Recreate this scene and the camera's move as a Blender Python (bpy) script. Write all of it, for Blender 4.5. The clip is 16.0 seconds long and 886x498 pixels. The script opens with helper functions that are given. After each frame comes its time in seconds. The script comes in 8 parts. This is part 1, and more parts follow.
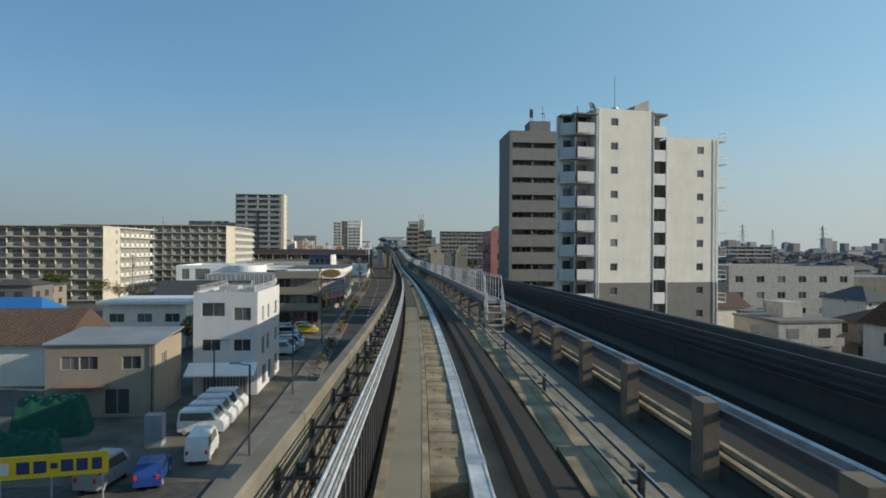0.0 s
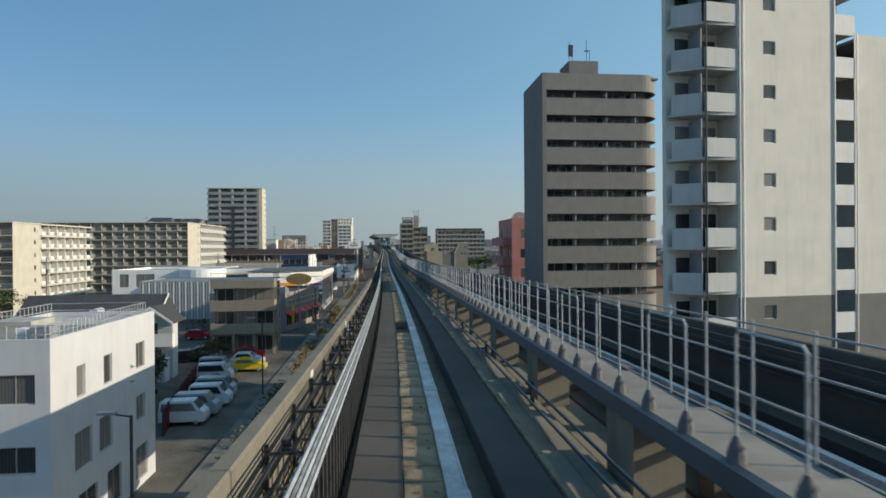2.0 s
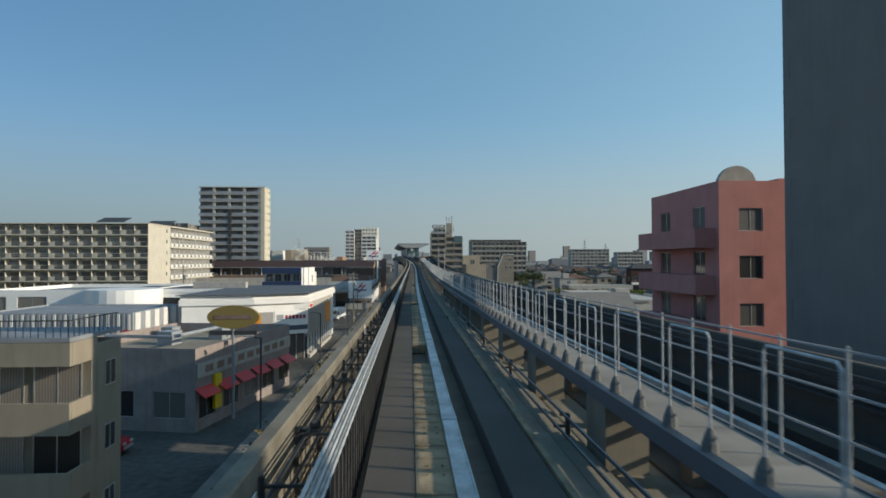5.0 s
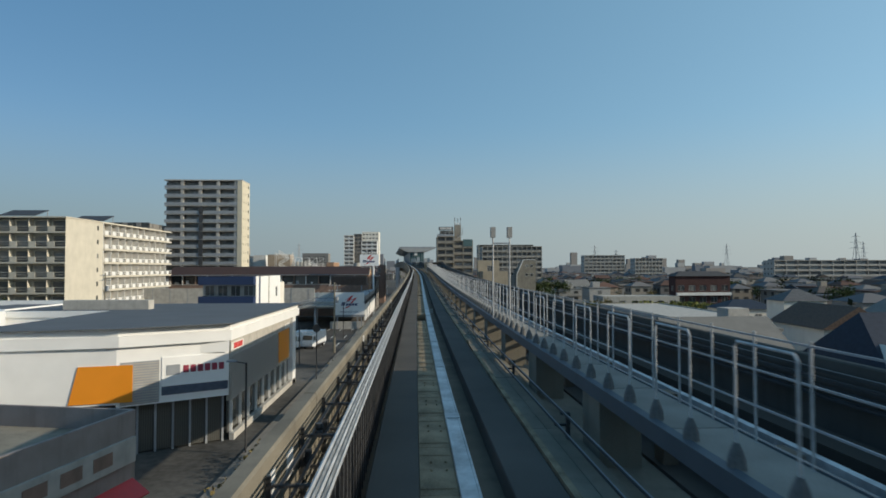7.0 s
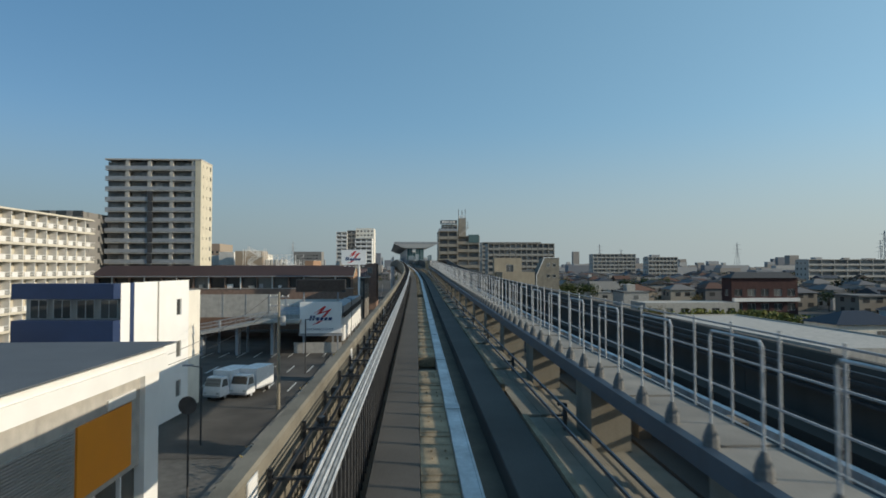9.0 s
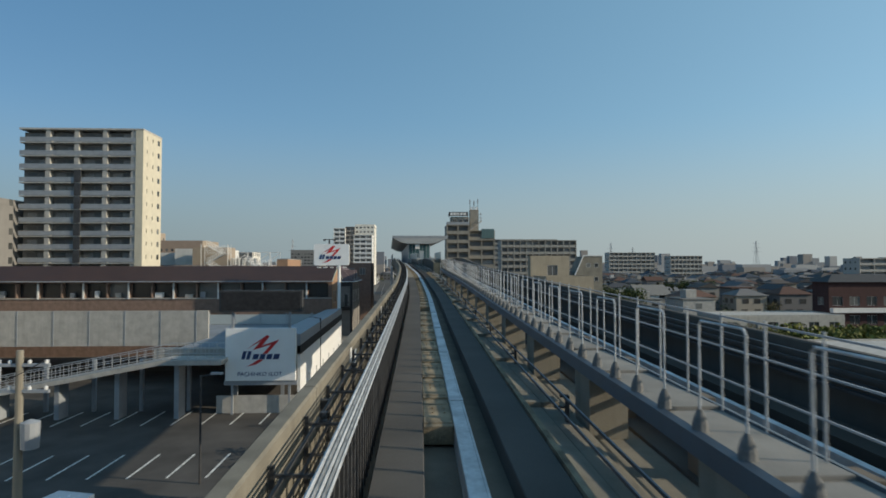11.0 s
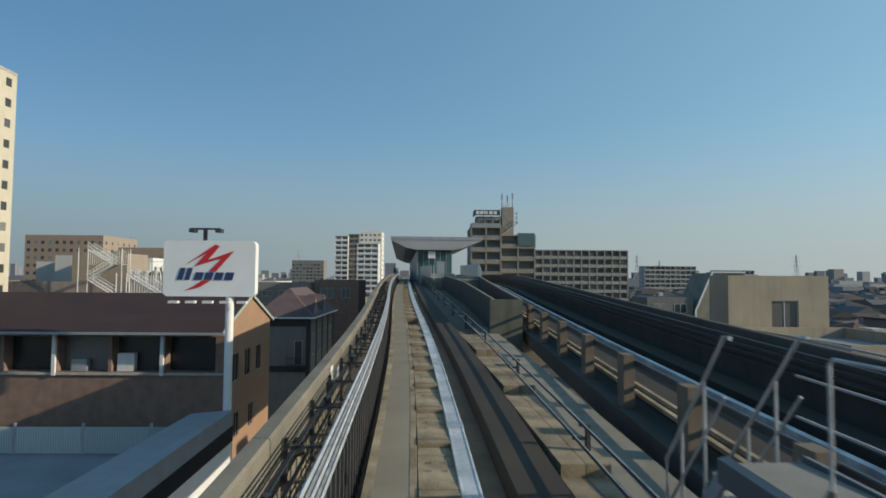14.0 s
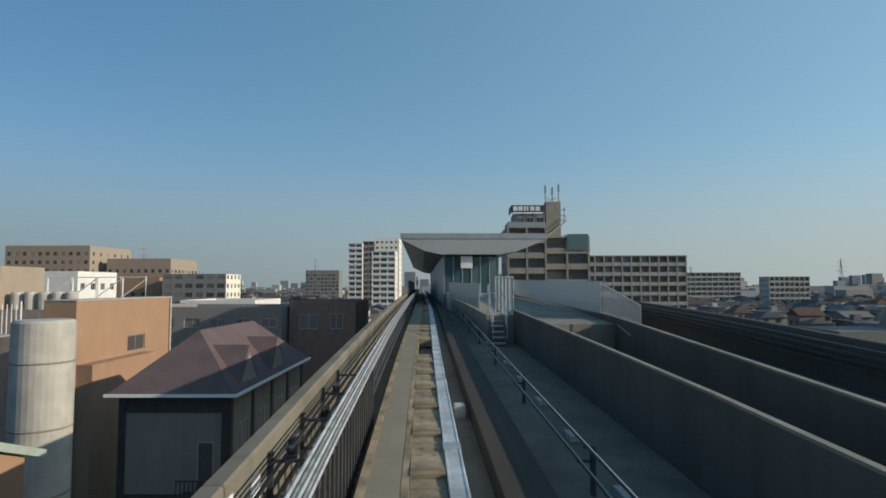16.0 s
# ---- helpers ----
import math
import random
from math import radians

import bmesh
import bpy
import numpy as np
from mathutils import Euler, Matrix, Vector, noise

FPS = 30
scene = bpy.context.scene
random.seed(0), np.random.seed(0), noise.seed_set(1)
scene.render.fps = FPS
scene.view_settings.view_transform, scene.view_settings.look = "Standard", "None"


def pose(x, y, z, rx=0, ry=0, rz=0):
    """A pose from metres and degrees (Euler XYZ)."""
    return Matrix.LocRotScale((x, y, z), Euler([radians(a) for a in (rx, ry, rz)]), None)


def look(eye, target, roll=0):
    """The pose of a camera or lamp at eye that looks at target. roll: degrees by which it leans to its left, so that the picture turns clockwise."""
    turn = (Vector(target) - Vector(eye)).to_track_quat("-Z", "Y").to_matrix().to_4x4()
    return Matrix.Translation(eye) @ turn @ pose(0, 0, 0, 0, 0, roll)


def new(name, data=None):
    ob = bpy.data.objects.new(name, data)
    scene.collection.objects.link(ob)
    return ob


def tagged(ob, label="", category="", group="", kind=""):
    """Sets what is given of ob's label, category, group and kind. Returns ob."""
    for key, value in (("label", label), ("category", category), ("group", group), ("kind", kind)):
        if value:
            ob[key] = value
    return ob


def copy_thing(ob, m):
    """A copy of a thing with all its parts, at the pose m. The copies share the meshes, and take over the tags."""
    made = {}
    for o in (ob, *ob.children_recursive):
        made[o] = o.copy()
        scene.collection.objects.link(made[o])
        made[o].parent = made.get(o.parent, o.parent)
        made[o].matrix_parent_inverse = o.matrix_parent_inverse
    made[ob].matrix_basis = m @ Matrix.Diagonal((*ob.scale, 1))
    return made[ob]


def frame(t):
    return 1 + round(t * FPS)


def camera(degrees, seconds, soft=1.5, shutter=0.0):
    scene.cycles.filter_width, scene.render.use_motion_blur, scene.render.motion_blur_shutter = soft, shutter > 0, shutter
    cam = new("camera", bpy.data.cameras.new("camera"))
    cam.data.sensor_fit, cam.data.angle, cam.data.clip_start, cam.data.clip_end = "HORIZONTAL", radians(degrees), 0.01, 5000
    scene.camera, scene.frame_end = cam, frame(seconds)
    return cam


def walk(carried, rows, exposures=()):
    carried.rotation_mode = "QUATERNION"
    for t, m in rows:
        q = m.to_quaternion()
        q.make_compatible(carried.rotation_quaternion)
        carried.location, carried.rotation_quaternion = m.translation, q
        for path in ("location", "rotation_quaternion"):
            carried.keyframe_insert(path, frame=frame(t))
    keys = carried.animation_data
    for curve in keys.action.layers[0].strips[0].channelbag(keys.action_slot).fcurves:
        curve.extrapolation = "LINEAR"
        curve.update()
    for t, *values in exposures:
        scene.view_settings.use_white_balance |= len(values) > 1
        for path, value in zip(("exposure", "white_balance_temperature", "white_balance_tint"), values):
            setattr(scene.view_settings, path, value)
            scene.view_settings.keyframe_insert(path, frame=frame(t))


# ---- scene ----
cam = camera(74.0, 16.0, soft=1.7, shutter=0.09)
# seconds, x, y, z, yaw, pitch, roll
ROWS = [
    (0.0, 0.390, -0.252, 13.365, -5.27, -0.10, 0.36),
    (0.5, 0.863, 7.114, 13.219, -6.03, -0.09, 0.29),
    (1.0, 1.263, 14.825, 13.072, -6.13, -0.16, 0.14),
    (1.5, 1.588, 22.809, 12.927, -6.06, -0.16, -0.05),
    (2.0, 1.842, 31.005, 12.786, -5.80, -0.22, -0.44),
    (2.5, 2.029, 39.362, 12.651, -5.15, -0.24, -0.72),
    (3.0, 2.159, 47.838, 12.524, -4.26, 0.01, -0.55),
    (3.5, 2.241, 56.397, 12.406, -3.67, 0.43, -0.19),
    (4.0, 2.285, 65.012, 12.299, -3.34, 0.74, -0.13),
    (4.5, 2.300, 73.662, 12.204, -3.19, 0.95, -0.13),
    (5.0, 2.296, 82.332, 12.121, -3.05, 1.16, -0.13),
    (5.5, 2.280, 91.010, 12.052, -2.90, 1.37, -0.13),
    (6.0, 2.261, 99.691, 11.998, -2.75, 1.58, -0.13),
    (6.5, 2.242, 108.373, 11.958, -2.61, 1.79, -0.14),
    (7.0, 2.229, 117.054, 11.934, -2.70, 1.84, -0.14),
    (7.5, 2.225, 125.736, 11.927, -2.65, 1.84, -0.23),
    (8.0, 2.231, 134.423, 11.936, -2.64, 1.83, -0.12),
    (8.5, 2.250, 143.117, 11.963, -2.72, 1.78, -0.17),
    (9.0, 2.279, 151.820, 12.009, -2.87, 1.77, -0.06),
    (9.5, 2.318, 160.535, 12.074, -2.77, 1.74, -0.06),
    (10.0, 2.364, 169.261, 12.158, -2.67, 1.71, -0.05),
    (10.5, 2.412, 177.994, 12.264, -2.57, 1.69, -0.04),
    (11.0, 2.457, 186.729, 12.390, -2.47, 1.66, -0.04),
    (11.5, 2.492, 195.453, 12.539, -2.37, 1.63, -0.03),
    (12.0, 2.509, 204.151, 12.709, -2.47, 1.69, 0.05),
    (12.5, 2.498, 212.802, 12.902, -2.42, 1.79, 0.25),
    (13.0, 2.452, 221.377, 13.116, -2.03, 2.09, 0.53),
    (13.5, 2.359, 229.841, 13.350, -1.77, 2.34, 0.34),
    (14.0, 2.212, 238.149, 13.604, -1.22, 2.80, 0.46),
    (14.5, 2.003, 246.249, 13.873, -0.96, 3.12, 0.23),
    (15.0, 1.727, 254.080, 14.156, -0.36, 3.29, 0.25),
    (15.5, 1.385, 261.569, 14.446, 0.25, 3.49, 0.01),
    (16.0, 0.982, 268.632, 14.739, 0.69, 3.60, -0.10),
]
walk(cam, [(t, pose(x, y, z, 90 + pitch, 0, yaw) @ pose(0, 0, 0, 0, 0, roll)) for t, x, y, z, yaw, pitch, roll in ROWS], exposures=[(0.0, 0.05, 6500, 8), (1.5, 0.08, 6500, 8), (3.0, 0.17, 6500, 8), (4.2, 0.12, 6500, 8), (6.3, 0.0, 6500, 8), (16.0, -0.03, 6500, 8)])

# ---- world, sun ----
SUN_EL, SUN_AZ = 20.5, 13.0      # elevation; degrees from +x towards -y
sun_dir = Vector((math.cos(radians(SUN_EL)) * math.cos(radians(SUN_AZ)), -math.cos(radians(SUN_EL)) * math.sin(radians(SUN_AZ)), math.sin(radians(SUN_EL))))
world = bpy.data.worlds.new("sky")
scene.world = world
world.use_nodes = True
wt = world.node_tree
sky = wt.nodes.new("ShaderNodeTexSky")
sky.sky_type = "NISHITA"
sky.sun_disc = False
sky.sun_elevation = radians(SUN_EL)
sky.sun_rotation = radians(90 + SUN_AZ)
sky.air_density, sky.dust_density, sky.ozone_density = 1.0, 0.9, 1.6
SKY = 0.137


def sky_tone(fac, lo, hi):
    """A colour between two, the values as they leave the background."""
    m = wt.nodes.new("ShaderNodeMixRGB")
    for k, c in ((1, lo), (2, hi)):
        m.inputs[k].default_value = (*(q / SKY for q in c), 1)
    wt.links.new(fac, m.inputs[0])
    return m.outputs[0]


def sky_range(value, a, b, c, d):
    m = wt.nodes.new("ShaderNodeMapRange")
    m.interpolation_type = "SMOOTHSTEP" if c > d else "LINEAR"
    for k, q in enumerate((a, b, c, d)):
        m.inputs[k + 1].default_value = q
    wt.links.new(value, m.inputs[0])
    return m.outputs[0]


# thin smog under the whole sky: brighter towards the sun, grey and thick at the horizon
sc = wt.nodes.new("ShaderNodeTexCoord")
sp = wt.nodes.new("ShaderNodeSeparateXYZ")
wt.links.new(sc.outputs["Generated"], sp.inputs[0])
sunward = sky_range(sp.outputs["X"], -0.65, 0.65, 0.0, 1.0)
veil = wt.nodes.new("ShaderNodeMixRGB")
veil.inputs[0].default_value = 0.5
wt.links.new(sky.outputs[0], veil.inputs[1])
wt.links.new(sky_tone(sunward, (0.005, 0.16, 0.36), (0.27, 0.545, 0.73)), veil.inputs[2])
smog = wt.nodes.new("ShaderNodeMixRGB")
wt.links.new(sky_range(sp.outputs["Z"], 0.0, 0.25, 0.85, 0.0), smog.inputs[0])
wt.links.new(veil.outputs[0], smog.inputs[1])
wt.links.new(sky_tone(sunward, (0.205, 0.27, 0.31), (0.44, 0.485, 0.485)), smog.inputs[2])
wt.links.new(smog.outputs[0], wt.nodes["Background"].inputs[0])
wt.nodes["Background"].inputs[1].default_value = SKY
sun = new("sun", bpy.data.lights.new("sun", "SUN"))
sun.data.energy, sun.data.angle, sun.data.color = 4.0, radians(0.5), (1.0, 0.87, 0.69)
sun.matrix_world = look(sun_dir * 200, (0, 0, 0))


# ---- materials ----
def mat(name, col, rough=0.8, metal=0.0, var=0.12, scale=3.0, bump=0.0, col2=None, fine=40.0, rnd=0.0, stain=0.0):
    """Paint, concrete or metal: two scales of colour variation, relief, a difference from piece to piece."""
    m = bpy.data.materials.new(name)
    m.use_nodes = True
    nt = m.node_tree
    n, l = nt.nodes, nt.links
    bs = n["Principled BSDF"]
    bs.inputs["Metallic"].default_value = metal
    bs.inputs["Specular IOR Level"].default_value = 0.5 if rough < 0.55 else 0.18
    co = n.new("ShaderNodeTexCoord")
    a = n.new("ShaderNodeTexNoise")
    a.inputs["Scale"].default_value, a.inputs["Detail"].default_value = scale, 6
    b = n.new("ShaderNodeTexNoise")
    b.inputs["Scale"].default_value, b.inputs["Detail"].default_value = fine, 3
    for q in (a, b):
        l.new(co.outputs["Object"], q.inputs["Vector"])
    add = n.new("ShaderNodeMath")
    add.operation = "MULTIPLY_ADD"
    add.inputs[1].default_value = 0.4
    l.new(b.outputs[0], add.inputs[0])
    l.new(a.outputs[0], add.inputs[2])
    ramp = n.new("ShaderNodeValToRGB")
    c2 = col2 or tuple(max(0.0, c * (1 - 2.2 * var)) for c in col)
    c1 = tuple(min(1.0, c * (1 + var)) for c in col)
    ramp.color_ramp.elements[0].position, ramp.color_ramp.elements[1].position = 0.45, 0.95
    ramp.color_ramp.elements[0].color, ramp.color_ramp.elements[1].color = (*c2, 1), (*c1, 1)
    l.new(add.outputs[0], ramp.inputs[0])
    out = ramp.outputs[0]
    if stain:
        w = n.new("ShaderNodeTexNoise")
        mp = n.new("ShaderNodeMapping")
        mp.inputs["Scale"].default_value = (1.3, 1.3, 0.12)
        l.new(co.outputs["Object"], mp.inputs[0])
        l.new(mp.outputs[0], w.inputs["Vector"])
        w.inputs["Scale"].default_value, w.inputs["Detail"].default_value = 2.0, 5
        r2 = n.new("ShaderNodeMapRange")
        r2.inputs[1].default_value, r2.inputs[2].default_value = 0.5, 0.75
        r2.inputs[3].default_value, r2.inputs[4].default_value = 0.0, stain
        l.new(w.outputs[0], r2.inputs[0])
        mx = n.new("ShaderNodeMixRGB")
        mx.inputs[2].default_value = (*(c * 0.35 for c in col), 1)
        l.new(r2.outputs[0], mx.inputs[0])
        l.new(out, mx.inputs[1])
        out = mx.outputs[0]
    if rnd:
        oi = n.new("ShaderNodeObjectInfo")
        mr = n.new("ShaderNodeMapRange")
        mr.inputs[3].default_value, mr.inputs[4].default_value = 1 - rnd, 1 + rnd
        l.new(oi.outputs["Random"], mr.inputs[0])
        mx = n.new("ShaderNodeMixRGB")
        mx.blend_type = "MULTIPLY"
        mx.inputs[0].default_value = 1
        l.new(out, mx.inputs[1])
        l.new(mr.outputs[0], mx.inputs[2])
        out = mx.outputs[0]
    l.new(out, bs.inputs["Base Color"])
    rr = n.new("ShaderNodeMapRange")
    rr.inputs[3].default_value, rr.inputs[4].default_value = max(0.02, rough - 0.1), min(1, rough + 0.1)
    l.new(a.outputs[0], rr.inputs[0])
    l.new(rr.outputs[0], bs.inputs["Roughness"])
    if bump:
        bp = n.new("ShaderNodeBump")
        bp.inputs["Strength"].default_value, bp.inputs["Distance"].default_value = bump, 0.02
        l.new(add.outputs[0], bp.inputs["Height"])
        l.new(bp.outputs[0], bs.inputs["Normal"])
    return m


def glassy(name, col, pale, rough=0.06):
    """Window glass seen from outside: dark, glossy, some with drawn curtains, different from pane to pane."""
    m = bpy.data.materials.new(name)
    m.use_nodes = True
    n, l = m.node_tree.nodes, m.node_tree.links
    bs = n["Principled BSDF"]
    oi = n.new("ShaderNodeObjectInfo")
    ramp = n.new("ShaderNodeValToRGB")
    e = ramp.color_ramp.elements
    e[0].position, e[0].color = 0.45, (*col, 1)
    e[1].position, e[1].color = 0.95, (*pale, 1)
    l.new(oi.outputs["Random"], ramp.inputs[0])
    co = n.new("ShaderNodeTexCoord")
    w = n.new("ShaderNodeTexWave")
    w.inputs["Scale"].default_value, w.inputs["Distortion"].default_value = 2.5, 2.0
    l.new(co.outputs["Object"], w.inputs["Vector"])
    mx = n.new("ShaderNodeMixRGB")
    mx.blend_type = "MULTIPLY"
    mx.inputs[0].default_value = 0.35
    l.new(ramp.outputs[0], mx.inputs[1])
    l.new(w.outputs[0], mx.inputs[2])
    l.new(mx.outputs[0], bs.inputs["Base Color"])
    bs.inputs["Roughness"].default_value = rough
    return m


CONC = mat("concrete", (0.275, 0.25, 0.2), 0.85, var=0.12, scale=0.8, bump=0.3, stain=0.35)
PARAPET = mat("weathered_parapet_concrete", (0.215, 0.195, 0.155), 0.88, var=0.16, scale=0.9, bump=0.3, stain=0.45, rnd=0.06)
CONC_PALE = mat("pale_concrete", (0.46, 0.44, 0.40), 0.85, var=0.1, scale=1.5, bump=0.3, stain=0.2)
CONC_DARK = mat("dark_concrete", (0.205, 0.168, 0.13), 0.9, var=0.15, scale=1.0, bump=0.3, stain=0.3)
RUNWAY = mat("runway", (0.27, 0.238, 0.18), 0.9, var=0.08, scale=1.2, bump=0.2)
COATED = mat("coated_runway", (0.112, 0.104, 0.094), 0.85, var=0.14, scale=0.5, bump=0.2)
DARKRUN = mat("darkest_runway", (0.066, 0.056, 0.047), 0.85, var=0.12, scale=0.6, bump=0.2)
BED = mat("bed_concrete", (0.34, 0.275, 0.185), 0.9, var=0.28, scale=2.0, bump=0.3, rnd=0.12)
STEEL = mat("galvanised_steel", (0.50, 0.51, 0.52), 0.5, 0.6, var=0.12, scale=4.0)
RAILM = mat("bright_rail", (0.60, 0.61, 0.61), 0.5, 0.3, var=0.22, scale=1.6, fine=14.0, bump=0.15)
GIRDER = mat("blue_grey_paint", (0.085, 0.105, 0.125), 0.5, 0.0, var=0.1, scale=1.0, stain=0.25)
YARD = mat("worn_yard", (0.17, 0.15, 0.125), 0.95, var=0.25, scale=0.35, fine=6.0, bump=0.3)
BLACK = mat("black_rubber", (0.035, 0.035, 0.037), 0.6, var=0.2)
ASPHALT = mat("asphalt", (0.095, 0.088, 0.08), 0.9, var=0.2, scale=0.3, bump=0.3)
GROUND = mat("ground", (0.13, 0.125, 0.115), 0.95, var=0.3, scale=0.05, fine=2.0)
WHITE = mat("white_paint", (0.74, 0.73, 0.70), 0.6, var=0.05, scale=0.7, stain=0.12)
GLASS = glassy("window_glass", (0.065, 0.07, 0.07), (0.28, 0.28, 0.26))


# ---- builders ----
def part(name, data, material, parent=None, label="", at=None):
    """Links mesh data (or a (verts, faces) pair) as one mesh object under a thing or part."""
    if isinstance(data, tuple):
        me = bpy.data.meshes.new(name)
        me.from_pydata(data[0], [], data[1])
        me.update()
        data = me
    if material and not data.materials:
        data.materials.append(material)
    ob = new(name, data)
    if parent:
        ob.parent = parent
    if at is not None:
        ob.matrix_basis = at if isinstance(at, Matrix) else Matrix.Translation(at)
    if label:
        ob["label"] = label
    return ob


def thing(name, label, category, at=(0, 0, 0), group="", kind=""):
    ob = new(name)
    ob.matrix_basis = at if isinstance(at, Matrix) else Matrix.Translation(at)
    return tagged(ob, label, category, group, kind)


def boxes(items):
    """Boxes (x0, x1, y0, y1, z0, z1) as one (verts, faces) pair."""
    v, f = [], []
    for x0, x1, y0, y1, z0, z1 in items:
        k = len(v)
        v += [(x0, y0, z0), (x1, y0, z0), (x1, y1, z0), (x0, y1, z0), (x0, y0, z1), (x1, y0, z1), (x1, y1, z1), (x0, y1, z1)]
        f += [(k, k + 3, k + 2, k + 1), (k + 4, k + 5, k + 6, k + 7), (k, k + 1, k + 5, k + 4), (k + 1, k + 2, k + 6, k + 5), (k + 2, k + 3, k + 7, k + 6), (k + 3, k, k + 4, k + 7)]
    return v, f


def join(*pairs):
    v, f = [], []
    for a, b in pairs:
        k = len(v)
        v += list(a)
        f += [tuple(i + k for i in q) for q in b]
    return v, f


# ---- the line of the track ----
KX = (0.407573734, 0.0702232493, -0.000915954526, 4.89279622e-06, -9.03320438e-09)
KZ = (13.3603135, -0.0202051181, 4.86313823e-05, 1.70065482e-07)
Y_END = 262.0


def ease(a, b, y):
    q = min(1.0, max(0.0, (y - a) / (b - a)))
    return q * q * (3 - 2 * q)


def near_bend(y):
    """How far the near track leans outward before the platform."""
    return 0.25 * ease(246, 276, y) * (1 - ease(276, 318, y))


def line_x(y):
    if y < 0:
        return line_x(0) + y * 0.062
    # the built line leaves the smooth curve by a hand's width on the bend before the station
    bend = 0.06 * math.exp(-((y - 221) / 9.0) ** 2) - near_bend(y)
    c = min(y, Y_END)
    x = sum(k * c ** i for i, k in enumerate(KX))
    if y > Y_END:
        x += (y - Y_END) * (x - sum(k * (Y_END - 4) ** i for i, k in enumerate(KX))) / 4
    return x + bend


def line_z(y):
    """Top of the runways."""
    if y < 0:
        return line_z(0) - y * 0.02
    if y > Y_END:
        s, d = (line_z(Y_END) - line_z(Y_END - 4)) / 4, min(y - Y_END, 60.0)
        return line_z(Y_END) + s * (d - d * d / 120.0)
    return sum(k * y ** i for i, k in enumerate(KZ)) - 2.5


def on_line(u, y, r):
    s = (line_x(y + 0.5) - line_x(y - 0.5))
    return (line_x(y) + u / math.sqrt(1 + s * s), y - u * s / math.sqrt(1 + s * s), line_z(y) + r)


def sweep(profile, y0, y1, step=4.0, closed=True):
    """A profile of (u, r) points drawn along the track."""
    n, m = max(1, int(math.ceil((y1 - y0) / step))), len(profile)
    v = [on_line(u, y0 + (y1 - y0) * i / n, r) for i in range(n + 1) for u, r in profile]
    f = [(i * m + j, i * m + (j + 1) % m, (i + 1) * m + (j + 1) % m, (i + 1) * m + j) for i in range(n) for j in range(m if closed else m - 1)]
    if closed:
        f += [tuple(range(m))[::-1], tuple(n * m + j for j in range(m))]
    return v, f


def rect(u0, u1, r0, r1):
    return [(u0, r0), (u0, r1), (u1, r1), (u1, r0)]


def frame_at(u, y, r):
    """A pose at a place beside the track, turned with it."""
    return Matrix.Translation(on_line(u, y, r)) @ pose(0, 0, 0, 0, 0, -math.degrees(math.atan(line_x(y + 0.5) - line_x(y - 0.5))))

GZ = -0.7     # street level


def widen(y):
    """How far the far track swings out towards the island platform."""
    if y < 227:
        return 0.0
    if y < 285:
        return 0.000865 * (y - 227) ** 2 + near_bend(y)
    return near_bend(y) + 2.91 + 2.6 * (1 - math.exp(-(y - 285) / 26.0))


def sweep2(profile, y0, y1, step=4.0):
    """As sweep(), for the far track."""
    n, m = max(1, int(math.ceil((y1 - y0) / step))), len(profile)
    v = []
    for i in range(n + 1):
        y = y0 + (y1 - y0) * i / n
        v += [on_line(u + widen(y), y, r) for u, r in profile]
    f = [(i * m + j, i * m + (j + 1) % m, (i + 1) * m + (j + 1) % m, (i + 1) * m + j) for i in range(n) for j in range(m)]
    return v, f + [tuple(range(m))[::-1], tuple(n * m + j for j in range(m))]


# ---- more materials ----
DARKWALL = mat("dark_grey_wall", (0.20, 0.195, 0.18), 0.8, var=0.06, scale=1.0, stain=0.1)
CREAM = mat("cream_render", (0.755, 0.72, 0.635), 0.8, var=0.05, scale=0.6, stain=0.12)
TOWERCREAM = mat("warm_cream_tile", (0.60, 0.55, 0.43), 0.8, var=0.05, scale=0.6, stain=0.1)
DANCHI = mat("aged_cream_paint", (0.57, 0.53, 0.44), 0.8, var=0.06, scale=0.5, stain=0.12)
# concrete of far parapet and ramp walls, darkened for their shaded faces
CONC_SHADE = mat("shade_dark_concrete", (0.118, 0.107, 0.093), 0.9, var=0.1, scale=0.6, stain=0.25)
WORN = mat("worn_aluminium", (0.36, 0.36, 0.35), 0.5, 0.5, var=0.25, scale=8.0)
RAILGREY = mat("dull_galvanised_tube", (0.52, 0.53, 0.53), 0.5, 0.2, var=0.15, scale=5.0)
SHOWGLASS = glassy("showroom_glass", (0.10, 0.10, 0.09), (0.26, 0.22, 0.18), 0.12)
TANDULL = mat("dull_tan_render", (0.30, 0.265, 0.205), 0.85, var=0.06, scale=0.7, stain=0.2)
DECK = mat("grey_deck_panel", (0.285, 0.265, 0.232), 0.8, var=0.12, scale=1.5, bump=0.2, rnd=0.1)
GREYBAND = mat("grey_tile", (0.27, 0.254, 0.23), 0.7, var=0.05, scale=0.8, stain=0.18)
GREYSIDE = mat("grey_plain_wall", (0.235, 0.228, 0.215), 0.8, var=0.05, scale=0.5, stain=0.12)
PINK = mat("pink_render", (0.56, 0.26, 0.235), 0.8, var=0.07, scale=0.7, stain=0.15)
TAN = mat("tan_render", (0.40, 0.34, 0.25), 0.8, var=0.07, scale=0.7, stain=0.25)
BEIGE = mat("beige_siding", (0.34, 0.285, 0.225), 0.8, var=0.05, scale=0.8, stain=0.12)
ORANGE = mat("orange_panel", (0.85, 0.30, 0.02), 0.45, var=0.03, scale=0.6)
TERRA = mat("terracotta_render", (0.36, 0.23, 0.15), 0.85, var=0.05, scale=0.7, stain=0.12)
